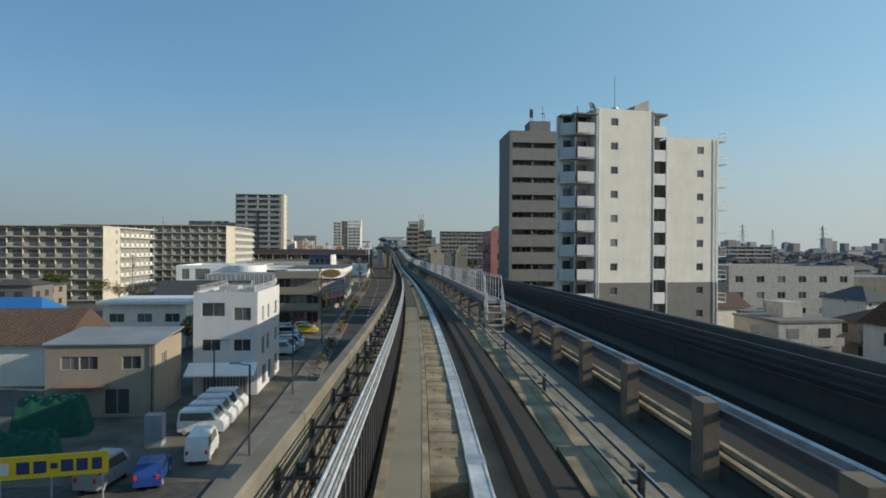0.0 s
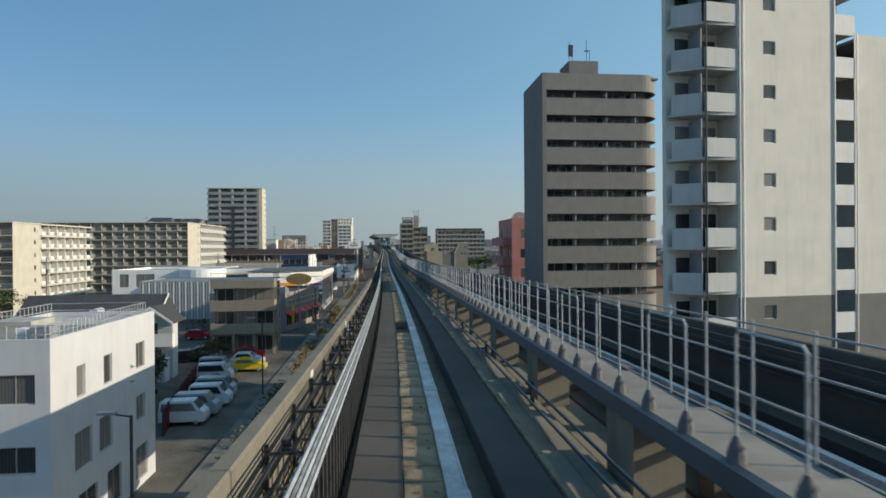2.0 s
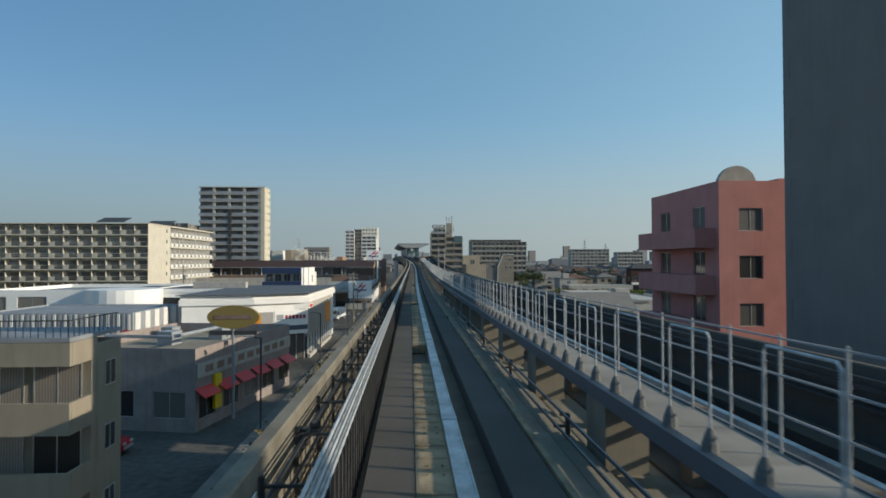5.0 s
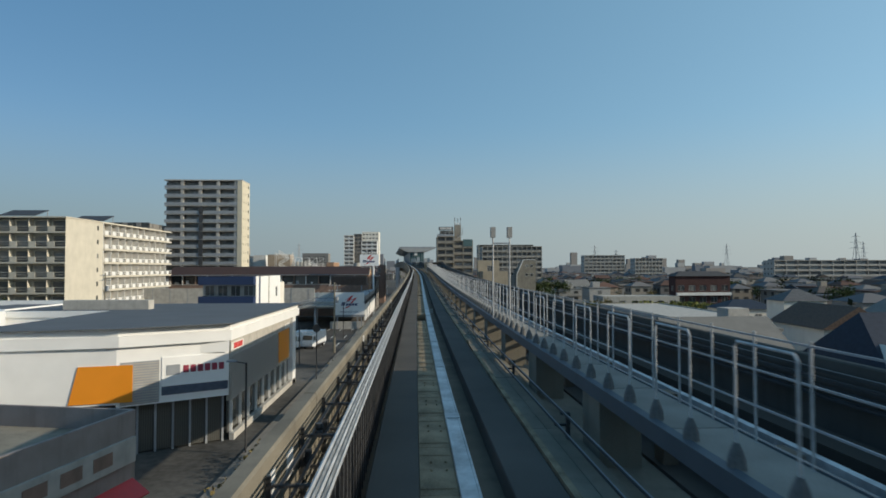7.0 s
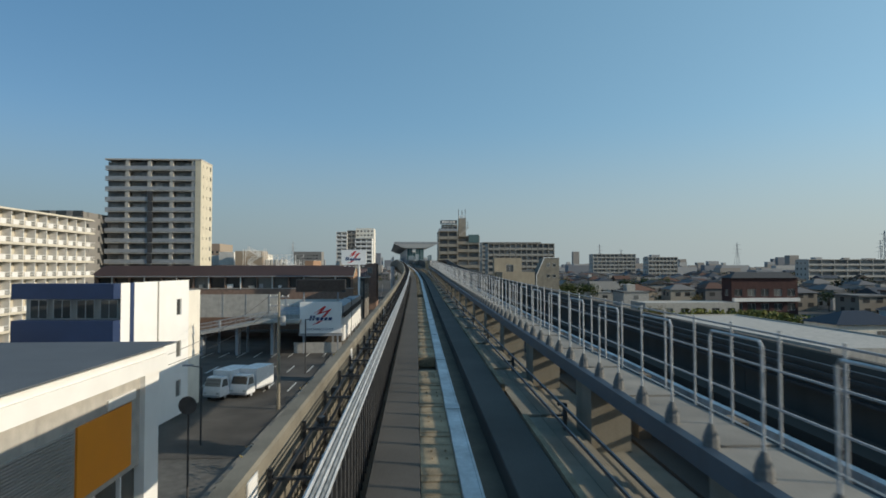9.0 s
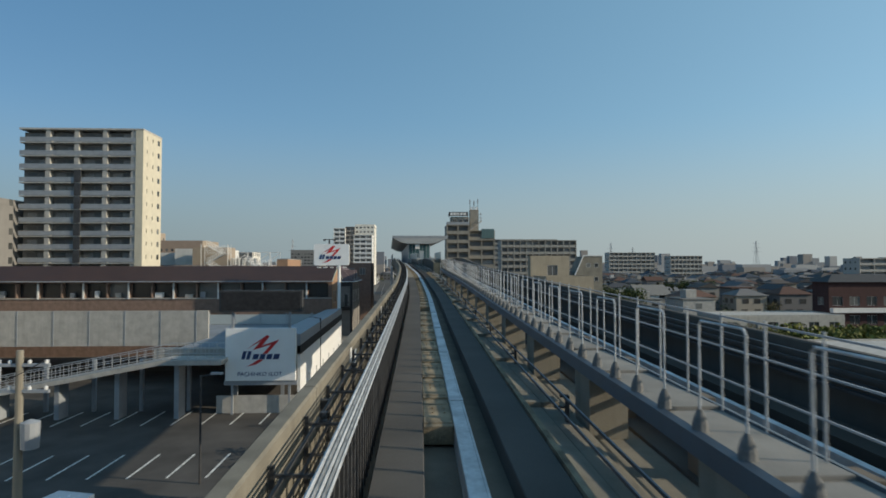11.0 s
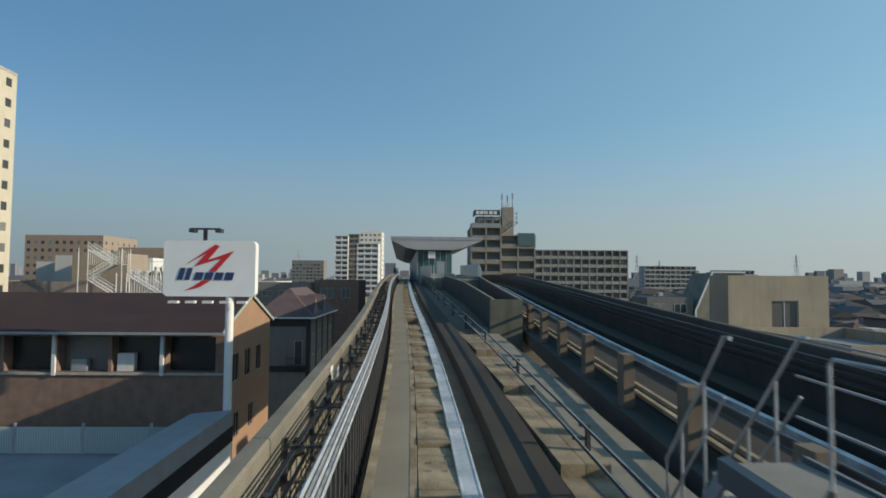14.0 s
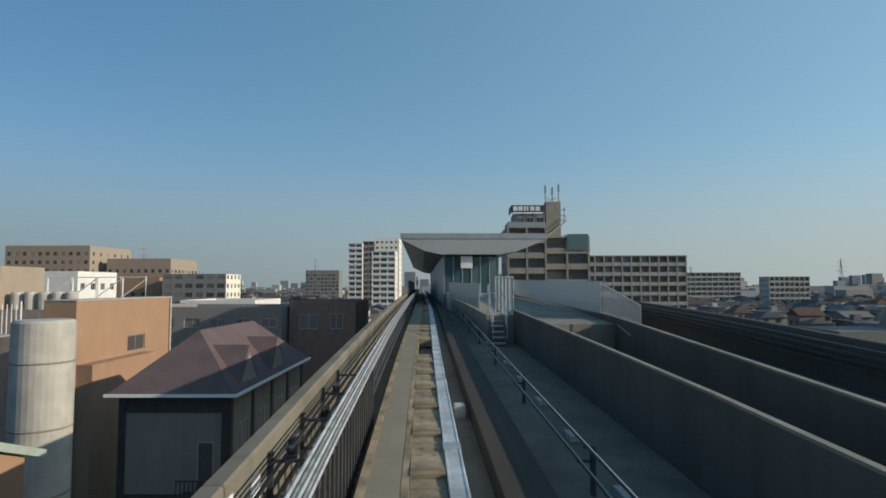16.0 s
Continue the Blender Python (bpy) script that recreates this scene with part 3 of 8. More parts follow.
# ---- walkway between the tracks ----
wk = thing("walkway", "raised grey steel walkway with railings between the two tracks", "walkway")
part("edge_beam", sweep([(2.52, 0.66), (2.52, 0.86), (2.60, 0.88), (2.60, 0.66)], WALK0, WALK1), GIRDER, wk, "blue-grey painted steel edge beam")
# far beam, its underside unseen, made deeper to keep sun off the strip
part("edge_beam", sweep([(3.24, 0.56), (3.24, 0.88), (3.32, 0.86), (3.32, 0.56)], WALK0, WALK1), GIRDER, wk, "blue-grey painted steel edge beam")
dk = boxes([(-0.315, 0.315, -0.985, 0.985, 0, 0.05)])
dk_ = bpy.data.meshes.new("deck_panel")
dk_.from_pydata(dk[0], [], dk[1])
n = int((WALK1 - WALK0) / 2)
for i in range(n):
    part("deck_panel", dk_, DECK, wk, at=frame_at(2.92, WALK0 + 1 + 2 * i, 0.81))
part("soffit", sweep(rect(2.61, 3.23, 0.74, 0.79), WALK0, WALK1), GREYSTEEL, wk)
foot = lathe([(0.0, 0.0), (0.075, 0.0), (0.072, 0.08), (0.05, 0.15), (0.022, 0.21), (0.0, 0.21)], 10, (0.03, 0))
DULLFOOT = mat("dull_cast_foot", (0.17, 0.17, 0.165), 0.8, var=0.2, scale=6.0)
hoop = bpy.data.meshes.new("railing_hoop")
q = tube([(0, -0.4, 0.1), (0, -0.4, 1.0), (0, -0.36, 1.04), (0, 0.36, 1.04), (0, 0.4, 1.0), (0, 0.4, 0.1)], 0.0125, 8)
hoop.from_pydata(q[0], [], q[1])
fm_ = bpy.data.meshes.new("post_foot")
fm_.from_pydata(foot[0], [], foot[1])
pm2 = bpy.data.meshes.new("railing_post")
q = tube([(0, 0, 0), (0, 0, 1.04)], 0.013, 8)
pm2.from_pydata(q[0], [], q[1])
for i in range(int((WALK1 - WALK0) / 1.6)):
    h_ = part("railing_hoop", hoop, RAILGREY, wk, "grey tubular railing hoop", at=frame_at(2.63, WALK0 + 0.8 + 1.6 * i, 0.86))
    for q in (-0.4, 0.4):
        part("post_foot", fm_, DULLFOOT, h_, at=(-0.03, q, 0))
    for q in (0.0, 0.8):
        part("railing_post", pm2, RAILGREY, wk, at=frame_at(3.21, WALK0 + 0.3 + q + 1.6 * i, 0.86))
for u in (3.21,):
    for r in (1.2, 1.54, 1.86):
        part("handrail", sweep(rect(u - 0.009, u + 0.009, r - 0.009, r + 0.009), WALK0, WALK1), GREYSTEEL, wk)
pier_ = boxes([(-0.3, 0.3, -0.42, 0.42, -0.6, 0.63)])
pm_ = bpy.data.meshes.new("column")
pm_.from_pydata(pier_[0], [], pier_[1])
for i in range(int((WALK1 - WALK0) / 4.4)):
    part("column", pm_, CONC, wk, at=frame_at(2.92, WALK0 + 1.6 + 4.4 * i, 0))


def steps(y_top, way_y, name_label):
    """A short steel stair from the walkway down to the slab, going way_y (-1 or +1) along the track."""
    t = thing("stair", name_label, "stair", frame_at(2.92, y_top, 0.86) @ pose(0, 0, 0, 0, 0, 0 if way_y < 0 else 180), "walkway stairs")
    for sx in (-0.33, 0.33):
        part("stringer", ([(sx - 0.02, 0, 0), (sx + 0.02, 0, 0), (sx + 0.02, -1.15, -1.4), (sx - 0.02, -1.15, -1.4), (sx - 0.02, 0, -0.22), (sx + 0.02, 0, -0.22), (sx + 0.02, -0.97, -1.4), (sx - 0.02, -0.97, -1.4)],
                          [(0, 1, 2, 3), (4, 7, 6, 5), (0, 3, 7, 4), (1, 5, 6, 2), (0, 4, 5, 1), (3, 2, 6, 7)]), GREYSTEEL, t)
        part("handrail", tube([(sx, 0.1, 1.0), (sx, 0, 1.0), (sx, -1.15, -0.35), (sx, -1.15, -0.75)], 0.022), STEEL, t)
        part("handrail", tube([(sx, 0, 0.5), (sx, -1.12, -0.8)], 0.016), STEEL, t)
        for yy, zz in ((-0.35, -0.42), (-0.8, -0.95)):
            part("railing_post", tube([(sx, yy, zz), (sx, yy, zz + 1.0)], 0.018), STEEL, t)
    for i in range(6):
        part("tread", boxes([(-0.31, 0.31, -0.26 - i * 0.185, -0.02 - i * 0.185, -0.24 - i * 0.225, -0.2 - i * 0.225)]), CONC_PALE, t)
    return t


steps(WALK0, -1, "steel stair with tubular handrails at the end of the walkway")
steps(WALK1, 1, "steel stair with tubular handrails at the end of the walkway")

ls = thing("loudspeaker_stand", "twin-pole steel stand with grey loudspeaker boxes on the walkway", "stand", frame_at(2.78, 136.0, 0.86))
for q in (-0.27, 0.27):
    part("pole", tube([(q, 0, 0), (q, 0, 2.6)], 0.025, 8), STEEL, ls)
    part("speaker_box", boxes([(q - 0.075, q + 0.075, -0.1, 0.12, 2.61, 2.95)]), CONC_PALE, ls, "pale grey loudspeaker box")
part("cross_bar", boxes([(-0.25, 0.25, -0.02, 0.02, 2.4, 2.45)]), STEEL, ls)

# ---- island ramp before the station ----
# streaked grey-green concrete, about half the value of CONC
GREENCONC = mat("streaked_green_concrete", (0.135, 0.14, 0.115), 0.9, var=0.2, scale=1.2, bump=0.3, stain=0.4)
isl = thing("platform_ramp", "dark concrete walled ramp between the diverging tracks before the station", "ramp", kind="structure")


def isl_sweep(fn, y0, y1, step=3.0):
    n = int((y1 - y0) / step)
    rows = [[on_line(u, y0 + (y1 - y0) * i / n, r) for u, r in fn(y0 + (y1 - y0) * i / n)] for i in range(n + 1)]
    m = len(rows[0])
    v = [p for q in rows for p in q]
    f = [(i * m + j, i * m + (j + 1) % m, (i + 1) * m + (j + 1) % m, (i + 1) * m + j) for i in range(n) for j in range(m)]
    return v, f + [tuple(range(m))[::-1], tuple(n * m + j for j in range(m))]


def lw(y):
    return near_bend(y) + 3.1 + 0.5 * min(1.0, max(0.0, (y - 260.0) / 15.0))


def rw(y):
    return 3.28 + widen(y)


# ramp walls take the same shade-darkened colour
part("left_wall", isl_sweep(lambda y: [(lw(y), -0.8), (lw(y), 0.9), (lw(y) + 0.12, 0.9), (lw(y) + 0.12, -0.8)], 260.0, 292), CONC_SHADE, isl, "dark grey concrete retaining wall")
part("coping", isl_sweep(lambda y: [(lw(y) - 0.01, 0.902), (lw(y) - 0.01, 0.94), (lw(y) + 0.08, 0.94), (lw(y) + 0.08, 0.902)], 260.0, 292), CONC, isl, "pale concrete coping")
part("right_wall", isl_sweep(lambda y: [(rw(y) - 0.12, -0.8), (rw(y) - 0.12, 0.9), (rw(y), 0.9), (rw(y), -0.8)], 260.0, 330), CONC_SHADE, isl, "dark grey concrete retaining wall")
part("coping", isl_sweep(lambda y: [(rw(y) - 0.10, 0.902), (rw(y) - 0.10, 0.94), (rw(y) + 0.01, 0.94), (rw(y) + 0.01, 0.902)], 260.0, 330), CONC, isl, "pale concrete coping")
part("fill", isl_sweep(lambda y: [(lw(y) + 0.121, -0.8), (lw(y) + 0.121, -0.45), (rw(y) - 0.121, -0.45), (rw(y) - 0.121, -0.8)], 260.2, 288), CONC_DARK, isl)
part("ramp_floor", isl_sweep(lambda y: [(lw(y) + 0.121, -0.8), (lw(y) + 0.121, 0.7), (rw(y) - 0.121, 0.7), (rw(y) - 0.121, -0.8)], 288, 292), CONC, isl)
part("ramp_floor", isl_sweep(lambda y: [(2.7 - 0.02 * (y - 292), -0.8), (2.7 - 0.02 * (y - 292), 0.72), (rw(y) - 0.121, 0.72), (rw(y) - 0.121, -0.8)], 292.01, 330), CONC, isl)
part("end_wall", boxes([(0, 1.0, -0.1, 0.12, -1.2, 0.92)]), GREENCONC, isl, "weathered grey-green concrete end wall", at=frame_at(3.1, 260.0, 0) @ Matrix.Diagonal((rw(260.0) - 3.1, 1, 1, 1)))
part("ledge", isl_sweep(lambda y: [(2.46, -0.75), (2.46, -0.36), (max(2.99, lw(y) - 0.01), -0.36), (max(2.99, lw(y) - 0.01), -0.75)], 262, 330), CONC_DARK, isl)
lamp = boxes([(-0.08, 0.08, -0.22, 0.22, 0, 0.1)])
lm_ = bpy.data.meshes.new("track_box")
lm_.from_pydata(lamp[0], [], lamp[1])
for i in range(12):
    part("track_box", lm_, CONC_PALE, isl, "small pale box beside the rail", at=frame_at(2.72, 263 + i * 2.6, -0.36))

# ---- the station ----
stn = thing("station", "elevated station with a broad silver canopy and glazed end", "station", on_line(0, 318, 0))


SM = frame_at(0, 318, 0)
stn.matrix_basis = SM
zr = 19.15 - line_z(318)
# canopy: fascia, sloping soffit over the near track, flat roof
part("canopy", join(prism([(-1.75, zr - 0.5), (-1.75, zr), (10.6, zr), (10.6, zr - 0.5), (8.0, zr - 1.5), (6.6, zr - 1.75), (1.6, zr - 1.75), (0.2, zr - 1.45)], 0, 78)), CANOPY, stn, "silver metal station canopy with sloping wings")
part("fascia", boxes([(-1.82, 10.67, -0.06, 0.02, zr - 0.42, zr + 0.03)]), GREYSTEEL, stn)
for i in range(6):
    part("glazing", boxes([(1.95 + i * 0.78, 2.65 + i * 0.78, 1.0, 1.04, 1.0, zr - 1.9)]), GLASSBLUE, stn, "blue-green glazed end wall")
for i in range(7):
    part("mullion", boxes([(1.86 + i * 0.78, 1.94 + i * 0.78, 0.96, 1.08, -0.3, zr - 1.7)]), GREYSTEEL, stn)
part("screen_wall", boxes([(1.86, 2.06, 1.1, 76, -0.3, zr - 1.75)]), GREYSTEEL, stn, "grey platform screen wall beside the track")
part("screen_wall", boxes([(6.4, 6.6, 1.1, 76, -0.3, zr - 1.75)]), GREYSTEEL, stn, "grey platform screen wall beside the track")
part("platform", boxes([(2.07, 6.39, -6, 76, -0.3, 0.98)]), CONC_PALE, stn, "pale concrete island platform")
for u in (2.1, 6.3):
    for i in range(9):
        part("column", boxes([(u - 0.15, u + 0.15, 4 + i * 8.4, 4.3 + i * 8.4, zr - 1.8, zr - 1.72)]), GREYSTEEL, stn)
part("station_sign", boxes([(3.3, 4.3, 0.5, 0.62, zr - 2.9, zr - 1.9)]), WHITE, stn, "small white hanging sign board")
part("concourse_wall", boxes([(-1.9, -1.7, -2, 78, -9.5, -0.9)]), GREYSTEEL, stn)
part("side_wall", boxes([(-1.75, -1.5, 24, 76, 0.9, 2.3)]), GREYSTEEL, stn, "dark grey wall on the outer side of the track")
# fences on the ramp
picket = boxes([(-0.012, 0.012, -0.012, 0.012, 0, 1.1)])
pk_ = bpy.data.meshes.new("picket")
pk_.from_pydata(picket[0], [], picket[1])


def fence(u0, y0, u1, y1, r, label, panel=None, n=None, h=1.1, r1=None):
    a, b = Vector(on_line(u0, y0, r)), Vector(on_line(u1, y1, r if r1 is None else r1))
    d = b - a
    L = d.length
    m = Matrix.Translation(a) @ pose(0, 0, 0, 0, 0, math.degrees(math.atan2(d.y, d.x)))
    t = thing("fence", label, "fence", m, "ramp fences")
    dz = d.z / Vector((d.x, d.y)).length
    L = Vector((d.x, d.y)).length
    for nm, z in (("top_rail", h), ("bottom_rail", 0.06)):
        v, f = boxes([(0, L, -0.02, 0.02, z, z + 0.04)])
        part(nm, ([(x, y, q + x * dz) for x, y, q in v], f), STEEL, t)
    k = n or int(L / 0.14)
    for i in range(k + 1):
        part("picket", pk_, STEEL, t, at=Matrix.Translation((L * i / k, 0, L * i / k * dz)) @ Matrix.Diagonal((1, 1, h / 1.1, 1)))
    if panel:
        v, f = boxes([(0.03, L - 0.03, 0.03, 0.05, 0.1, h)])
        part("panel", ([(x, y, q + x * dz) for x, y, q in v], f), panel, t, "pale translucent fence panel")
    return t


fence(2.75, 295.5, 2.2, 316, 0.72, "pale steel picket fence along the platform ramp", FROST, 50, 1.15)
fence(3.1, 292.4, 3.85, 292.5, 0.72, "pale steel picket gate across the platform ramp", FROST, None, 1.5)
fence(rw(290) - 0.1, 290, rw(316) - 0.5, 316, 0.85, "pale steel picket fence beside the far track", FROST, 90, 1.2)
fence(rw(285) - 0.1, 285, rw(290) - 0.1, 289.8, 0.35, "steel picket fence sloping down beside the far track", None, 24, 1.1, 0.85)
stp = thing("stair", "short concrete and steel stair up to the platform ramp", "stair", frame_at(2.6, 290.9, -0.3), "walkway stairs")
for i in range(6):
    part("tread", boxes([(0.25, 0.72, i * 0.26, i * 0.26 + 0.3, i * 0.2, i * 0.2 + 0.05)]), CONC_PALE, stp)
for sx in (0.22, 0.75):
    part("stringer", prism([(sx - 0.02, 0), (sx + 0.02, 0), (sx + 0.02, 1.25), (sx - 0.02, 1.25)], 1.5, 1.7), STEEL, stp)
    part("handrail", tube([(sx, -0.1, 0.2), (sx, -0.1, 1.0), (sx, 1.6, 2.25), (sx, 1.6, 1.2)], 0.025), STEEL, stp)
    part("handrail", tube([(sx, -0.1, 0.6), (sx, 1.6, 1.8)], 0.018), STEEL, stp)

# ---- white apartment tower block on the right ----
ap = thing("apartment_building", "off-white ten-storey apartment building with a dark grey base and stacked balconies", "apartment building", pose(24.3, 66.3, GZ, 0, 0, 8) @ Matrix.Diagonal((1.141, 1, 1, 1)))
st0 = 11.25 - GZ                # centre of a window storey
zc = [st0 + 2.84 * k for k in range(-4, 7)]
H1, H2 = 29.8 - GZ, 26.9 - GZ
bz = 9.4 - GZ


def upright(poly, z0, z1):
    """A polygon of (x, y) points as an upright solid."""
    n = len(poly)
    return [(x, y, z0) for x, y in poly] + [(x, y, z1) for x, y in poly], [tuple(range(n))[::-1], tuple(range(n, 2 * n))] + [(i, (i + 1) % n, n + (i + 1) % n, n + i) for i in range(n)]


def split_wall(parent, m, w, h, holes, split, upper, lower, depth=0.14):
    lo = [q for q in holes if q[3] < split]
    hi = [(q[0], q[1], q[2] - split, q[3] - split) for q in holes if q[2] > split]
    part("wall", grid_wall(w, split, lo, depth), lower, parent, at=m)
    part("wall", grid_wall(w, h - split, hi, depth), upper, parent, at=m @ Matrix.Translation((0, 0, split)))
    for q in holes:
        window(parent, m @ Matrix.Translation((q[0], depth - 0.06, q[2])), q[1] - q[0], q[3] - q[2])


hl = [(1.72, 2.55, z - 0.45, z + 0.45) for z in zc]
split_wall(ap, pose(0, 0, 0), 6.72, H1, hl, bz, CREAM, DARKWALL)
hr = [(3.75, 4.55, z - 0.45, z + 0.45) for z in zc if z + 0.6 < H2]
split_wall(ap, pose(8.15, 0.05, 0), 6.4, H2, hr, bz, CREAM, DARKWALL)
part("wall", grid_wall(6.2, H1, [], 0.2), CREAM, ap, at=pose(0, 6.2, 0, 0, 0, -90))
part("wall", grid_wall(8.15, H1, [], 0.2), CREAM, ap, at=pose(8.15, 6.2, 0, 0, 0, 180))
part("wall", grid_wall(10.0, H2, [], 0.2), CREAM, ap, at=pose(14.55, 0.05, 0, 0, 0, 90))
part("wall", grid_wall(6.4, H2, [], 0.2), CREAM, ap, at=pose(14.55, 10.05, 0, 0, 0, 180))
part("wall", grid_wall(4.8, H1, [], 0.2), CREAM, ap, at=pose(8.15, 1.38, 0, 0, 0, 90))
part("wall", grid_wall(2.2, H1, [], 0.2), CREAM, ap, at=pose(6.72, 0, 0, 0, 0, 90))
part("roof", boxes([(0.02, 8.14, 0.02, 6.18, H1 - 0.5, H1 - 0.3)]), ROOFGREY, ap)
part("roof", boxes([(8.16, 14.5, 0.1, 10.0, H2 - 0.5, H2 - 0.3)]), ROOFGREY, ap)
# stairwell shade is put into this wall's dark grey colour
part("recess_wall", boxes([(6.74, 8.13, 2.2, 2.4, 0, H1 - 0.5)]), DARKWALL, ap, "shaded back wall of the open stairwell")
for k, z in enumerate(zc):
    part("stairwell_panel", boxes([(6.73, 8.14, -0.02, 0.1, z - 1.55, z - 0.2)]), WHITE, ap, "white stairwell parapet panel")
    part("landing", boxes([(6.73, 8.14, 0.12, 2.18, z - 1.5, z - 1.36)]), CONC_PALE, ap)
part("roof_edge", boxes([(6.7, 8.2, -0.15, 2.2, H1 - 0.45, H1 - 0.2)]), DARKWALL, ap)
for x in (0.12, 0.36, 6.62, 8.25, 14.0, 14.4):
    part("downpipe", tube([(x, -0.06, 0), (x, -0.06, H1 if x < 8 else H2)], 0.05), METALWHITE, ap)
BALC = mat("grey_white_paint", (0.60, 0.60, 0.58), 0.7, var=0.05, scale=0.7, stain=0.15)
for z in zc:
    b = part("balcony", upright([(-3.4, 1.3), (-2.1, 0.2), (-0.02, 0.0), (-0.02, 1.7), (-3.4, 1.7)], z - 1.62, z - 1.45), BALC, ap, "white balcony slab")
    part("balcony_front", upright([(-2.02, 0.0), (-0.02, 0.0), (-0.02, 0.14), (-2.02, 0.14)], z - 1.45, z - 0.25), BALC, b)
    part("balcony_side", upright([(-3.4, 1.3), (-2.14, 0.2), (-2.08, 0.32), (-3.3, 1.4)], z - 1.45, z - 0.25), BALC, b, "white balcony panel turned to the side")
    part("partition", boxes([(-2.1, -2.04, 0.36, 1.6, z - 1.45, z + 1.0)]), GREYSTEEL, b)
    part("balcony_door", boxes([(-2.9, -0.3, 1.62, 1.7, z - 1.45, z + 0.7)]), DOORDARK, b)
    g = part("side_balcony", boxes([(14.57, 15.6, 0.1, 1.7, z - 1.6, z - 1.48)]), BALC, ap, "small side balcony with slim rails")
    part("balcony_rail", boxes([(15.57, 15.6, 0.1, 1.7, z - 0.45, z - 0.4), (14.57, 15.56, 0.1, 0.13, z - 0.45, z - 0.4), (15.57, 15.6, 0.1, 0.13, z - 1.48, z - 0.45), (15.57, 15.6, 1.67, 1.7, z - 1.48, z - 0.45), (14.57, 15.56, 0.1, 0.13, z - 0.95, z - 0.92), (15.57, 15.6, 0.14, 1.66, z - 0.95, z - 0.92)]), ALU, g)
part("balcony_tube", tube([(-2.07, -0.1, 0), (-2.07, -0.1, H1)], 0.05), DARKSTEEL, ap)
part("inner_wall", boxes([(-3.5, -0.05, 1.72, 2.1, 0, H1 - 0.9)]), CREAM, ap)
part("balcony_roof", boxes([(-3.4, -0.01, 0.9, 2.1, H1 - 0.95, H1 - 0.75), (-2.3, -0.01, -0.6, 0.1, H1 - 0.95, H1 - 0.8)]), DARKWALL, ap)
part("roof_box", prism([(4.7, H1 - 0.3), (6.4, H1 - 0.3), (6.4, H1 + 1.5), (4.7, H1 + 0.7)], 0.6, 3), CONC_PALE, ap)
part("vent", lathe([(0.35, H1 - 0.3), (0.35, H1 + 0.7), (0.42, H1 + 0.75), (0.42, H1 + 0.9), (0, H1 + 0.95)], 12, (3.6, 3.0)), STEEL, ap)
part("antenna", tube([(3.1, 2, H1 - 0.3), (3.1, 2, H1 + 4.6)], 0.03), DARKSTEEL, ap)
part("dish", moved(lathe([(0.02, 0), (0.25, 0.04), (0.42, 0.14), (0.43, 0.15), (0.25, 0.06), (0.02, 0.02)], 16), pose(-0.4, 0.3, H1 + 0.25, 70, 0, 20)), DARKSTEEL, ap)
part("dish_pole", tube([(-0.4, 0.4, H1 - 0.8), (-0.4, 0.4, H1 + 0.25)], 0.04), DARKSTEEL, ap)

# ---- grey banded apartment building ----
gb = thing("apartment_building", "grey ten-storey apartment building with rounded balcony bands", "apartment building", (21.5, 102.0, GZ))
HG, WG, DG = 34.2 - GZ, 15.5, 9.6


def band(r_in, z0, z1, x0=0.55, inset=0.0):
    """A balcony band: straight front, rounded right-hand end, going back along the side."""
    R = 2.6
    pts = [(x0, inset)] + [(WG - inset - R + R * math.sin(a), inset + R - R * math.cos(a)) for a in [math.pi / 2 * i / 8 for i in range(9)]] + [(WG - inset, DG)]
    pin = [(x0, inset + r_in)] + [(WG - inset - R + (R - r_in) * math.sin(a), inset + R - (R - r_in) * math.cos(a)) for a in [math.pi / 2 * i / 8 for i in range(9)]] + [(WG - inset - r_in, DG)]
    n = len(pts)
    v = [(x, y, z) for z in (z0, z1) for x, y in pts + pin]
    o = 2 * n
    f = []
    for i in range(n - 1):
        f += [(i, i + 1, o + i + 1, o + i), (n + i + 1, n + i, o + n + i, o + n + i + 1), (o + i, o + i + 1, o + n + i + 1, o + n + i), (i + 1, i, n + i, n + i + 1)]
    f += [(0, o, o + n, n), (n - 1, 2 * n - 1, o + 2 * n - 1, o + n - 1)]
    return v, f


tops = [31.12 - 3.065 * k - GZ for k in range(11)]
part("roof_band", band(0.25, 32.11 - GZ, HG), GREYBAND, gb, "grey tiled roof band")
for z in tops:
    b = part("balcony_band", band(0.16, max(0.2, z - 2.1), z), GREYBAND, gb, "grey tiled balcony band with a rounded end")
    part("balcony_floor", band(1.5, max(0.05, z - 1.2), max(0.15, z - 1.1), inset=0.16), CONC_PALE, b)
    part("handrail", band(0.05, z + 0.08, z + 0.13, inset=0.05), DARKSTEEL, b)
    rg = random.Random(int(z * 10))
    x = 0.7
    while x < WG - 3:
        w = rg.choice((1.7, 1.7, 2.4))
        if rg.random() < 0.75:
            window(gb, pose(x, 1.62, z - 1.05), w, 2.0, glass=DOORDARK)
        x += w + rg.choice((0.25, 0.7))
    for px in (4.2, 8.3, 12.0):
        part("partition", boxes([(px, px + 0.06, 0.2, 1.6, z - 1.1, z + 0.85)]), WHITE, gb)
part("core", boxes([(0.02, WG - 1.7, 1.7, DG - 0.02, 0, HG - 0.3)]), GREYSIDE, gb, "shaded wall behind the balconies")
hs = [(0.5, 1.0, z - 0.6, z + 0.5) for z in tops] + [(6.8, 7.3, z - 0.6, z + 0.5) for z in tops]
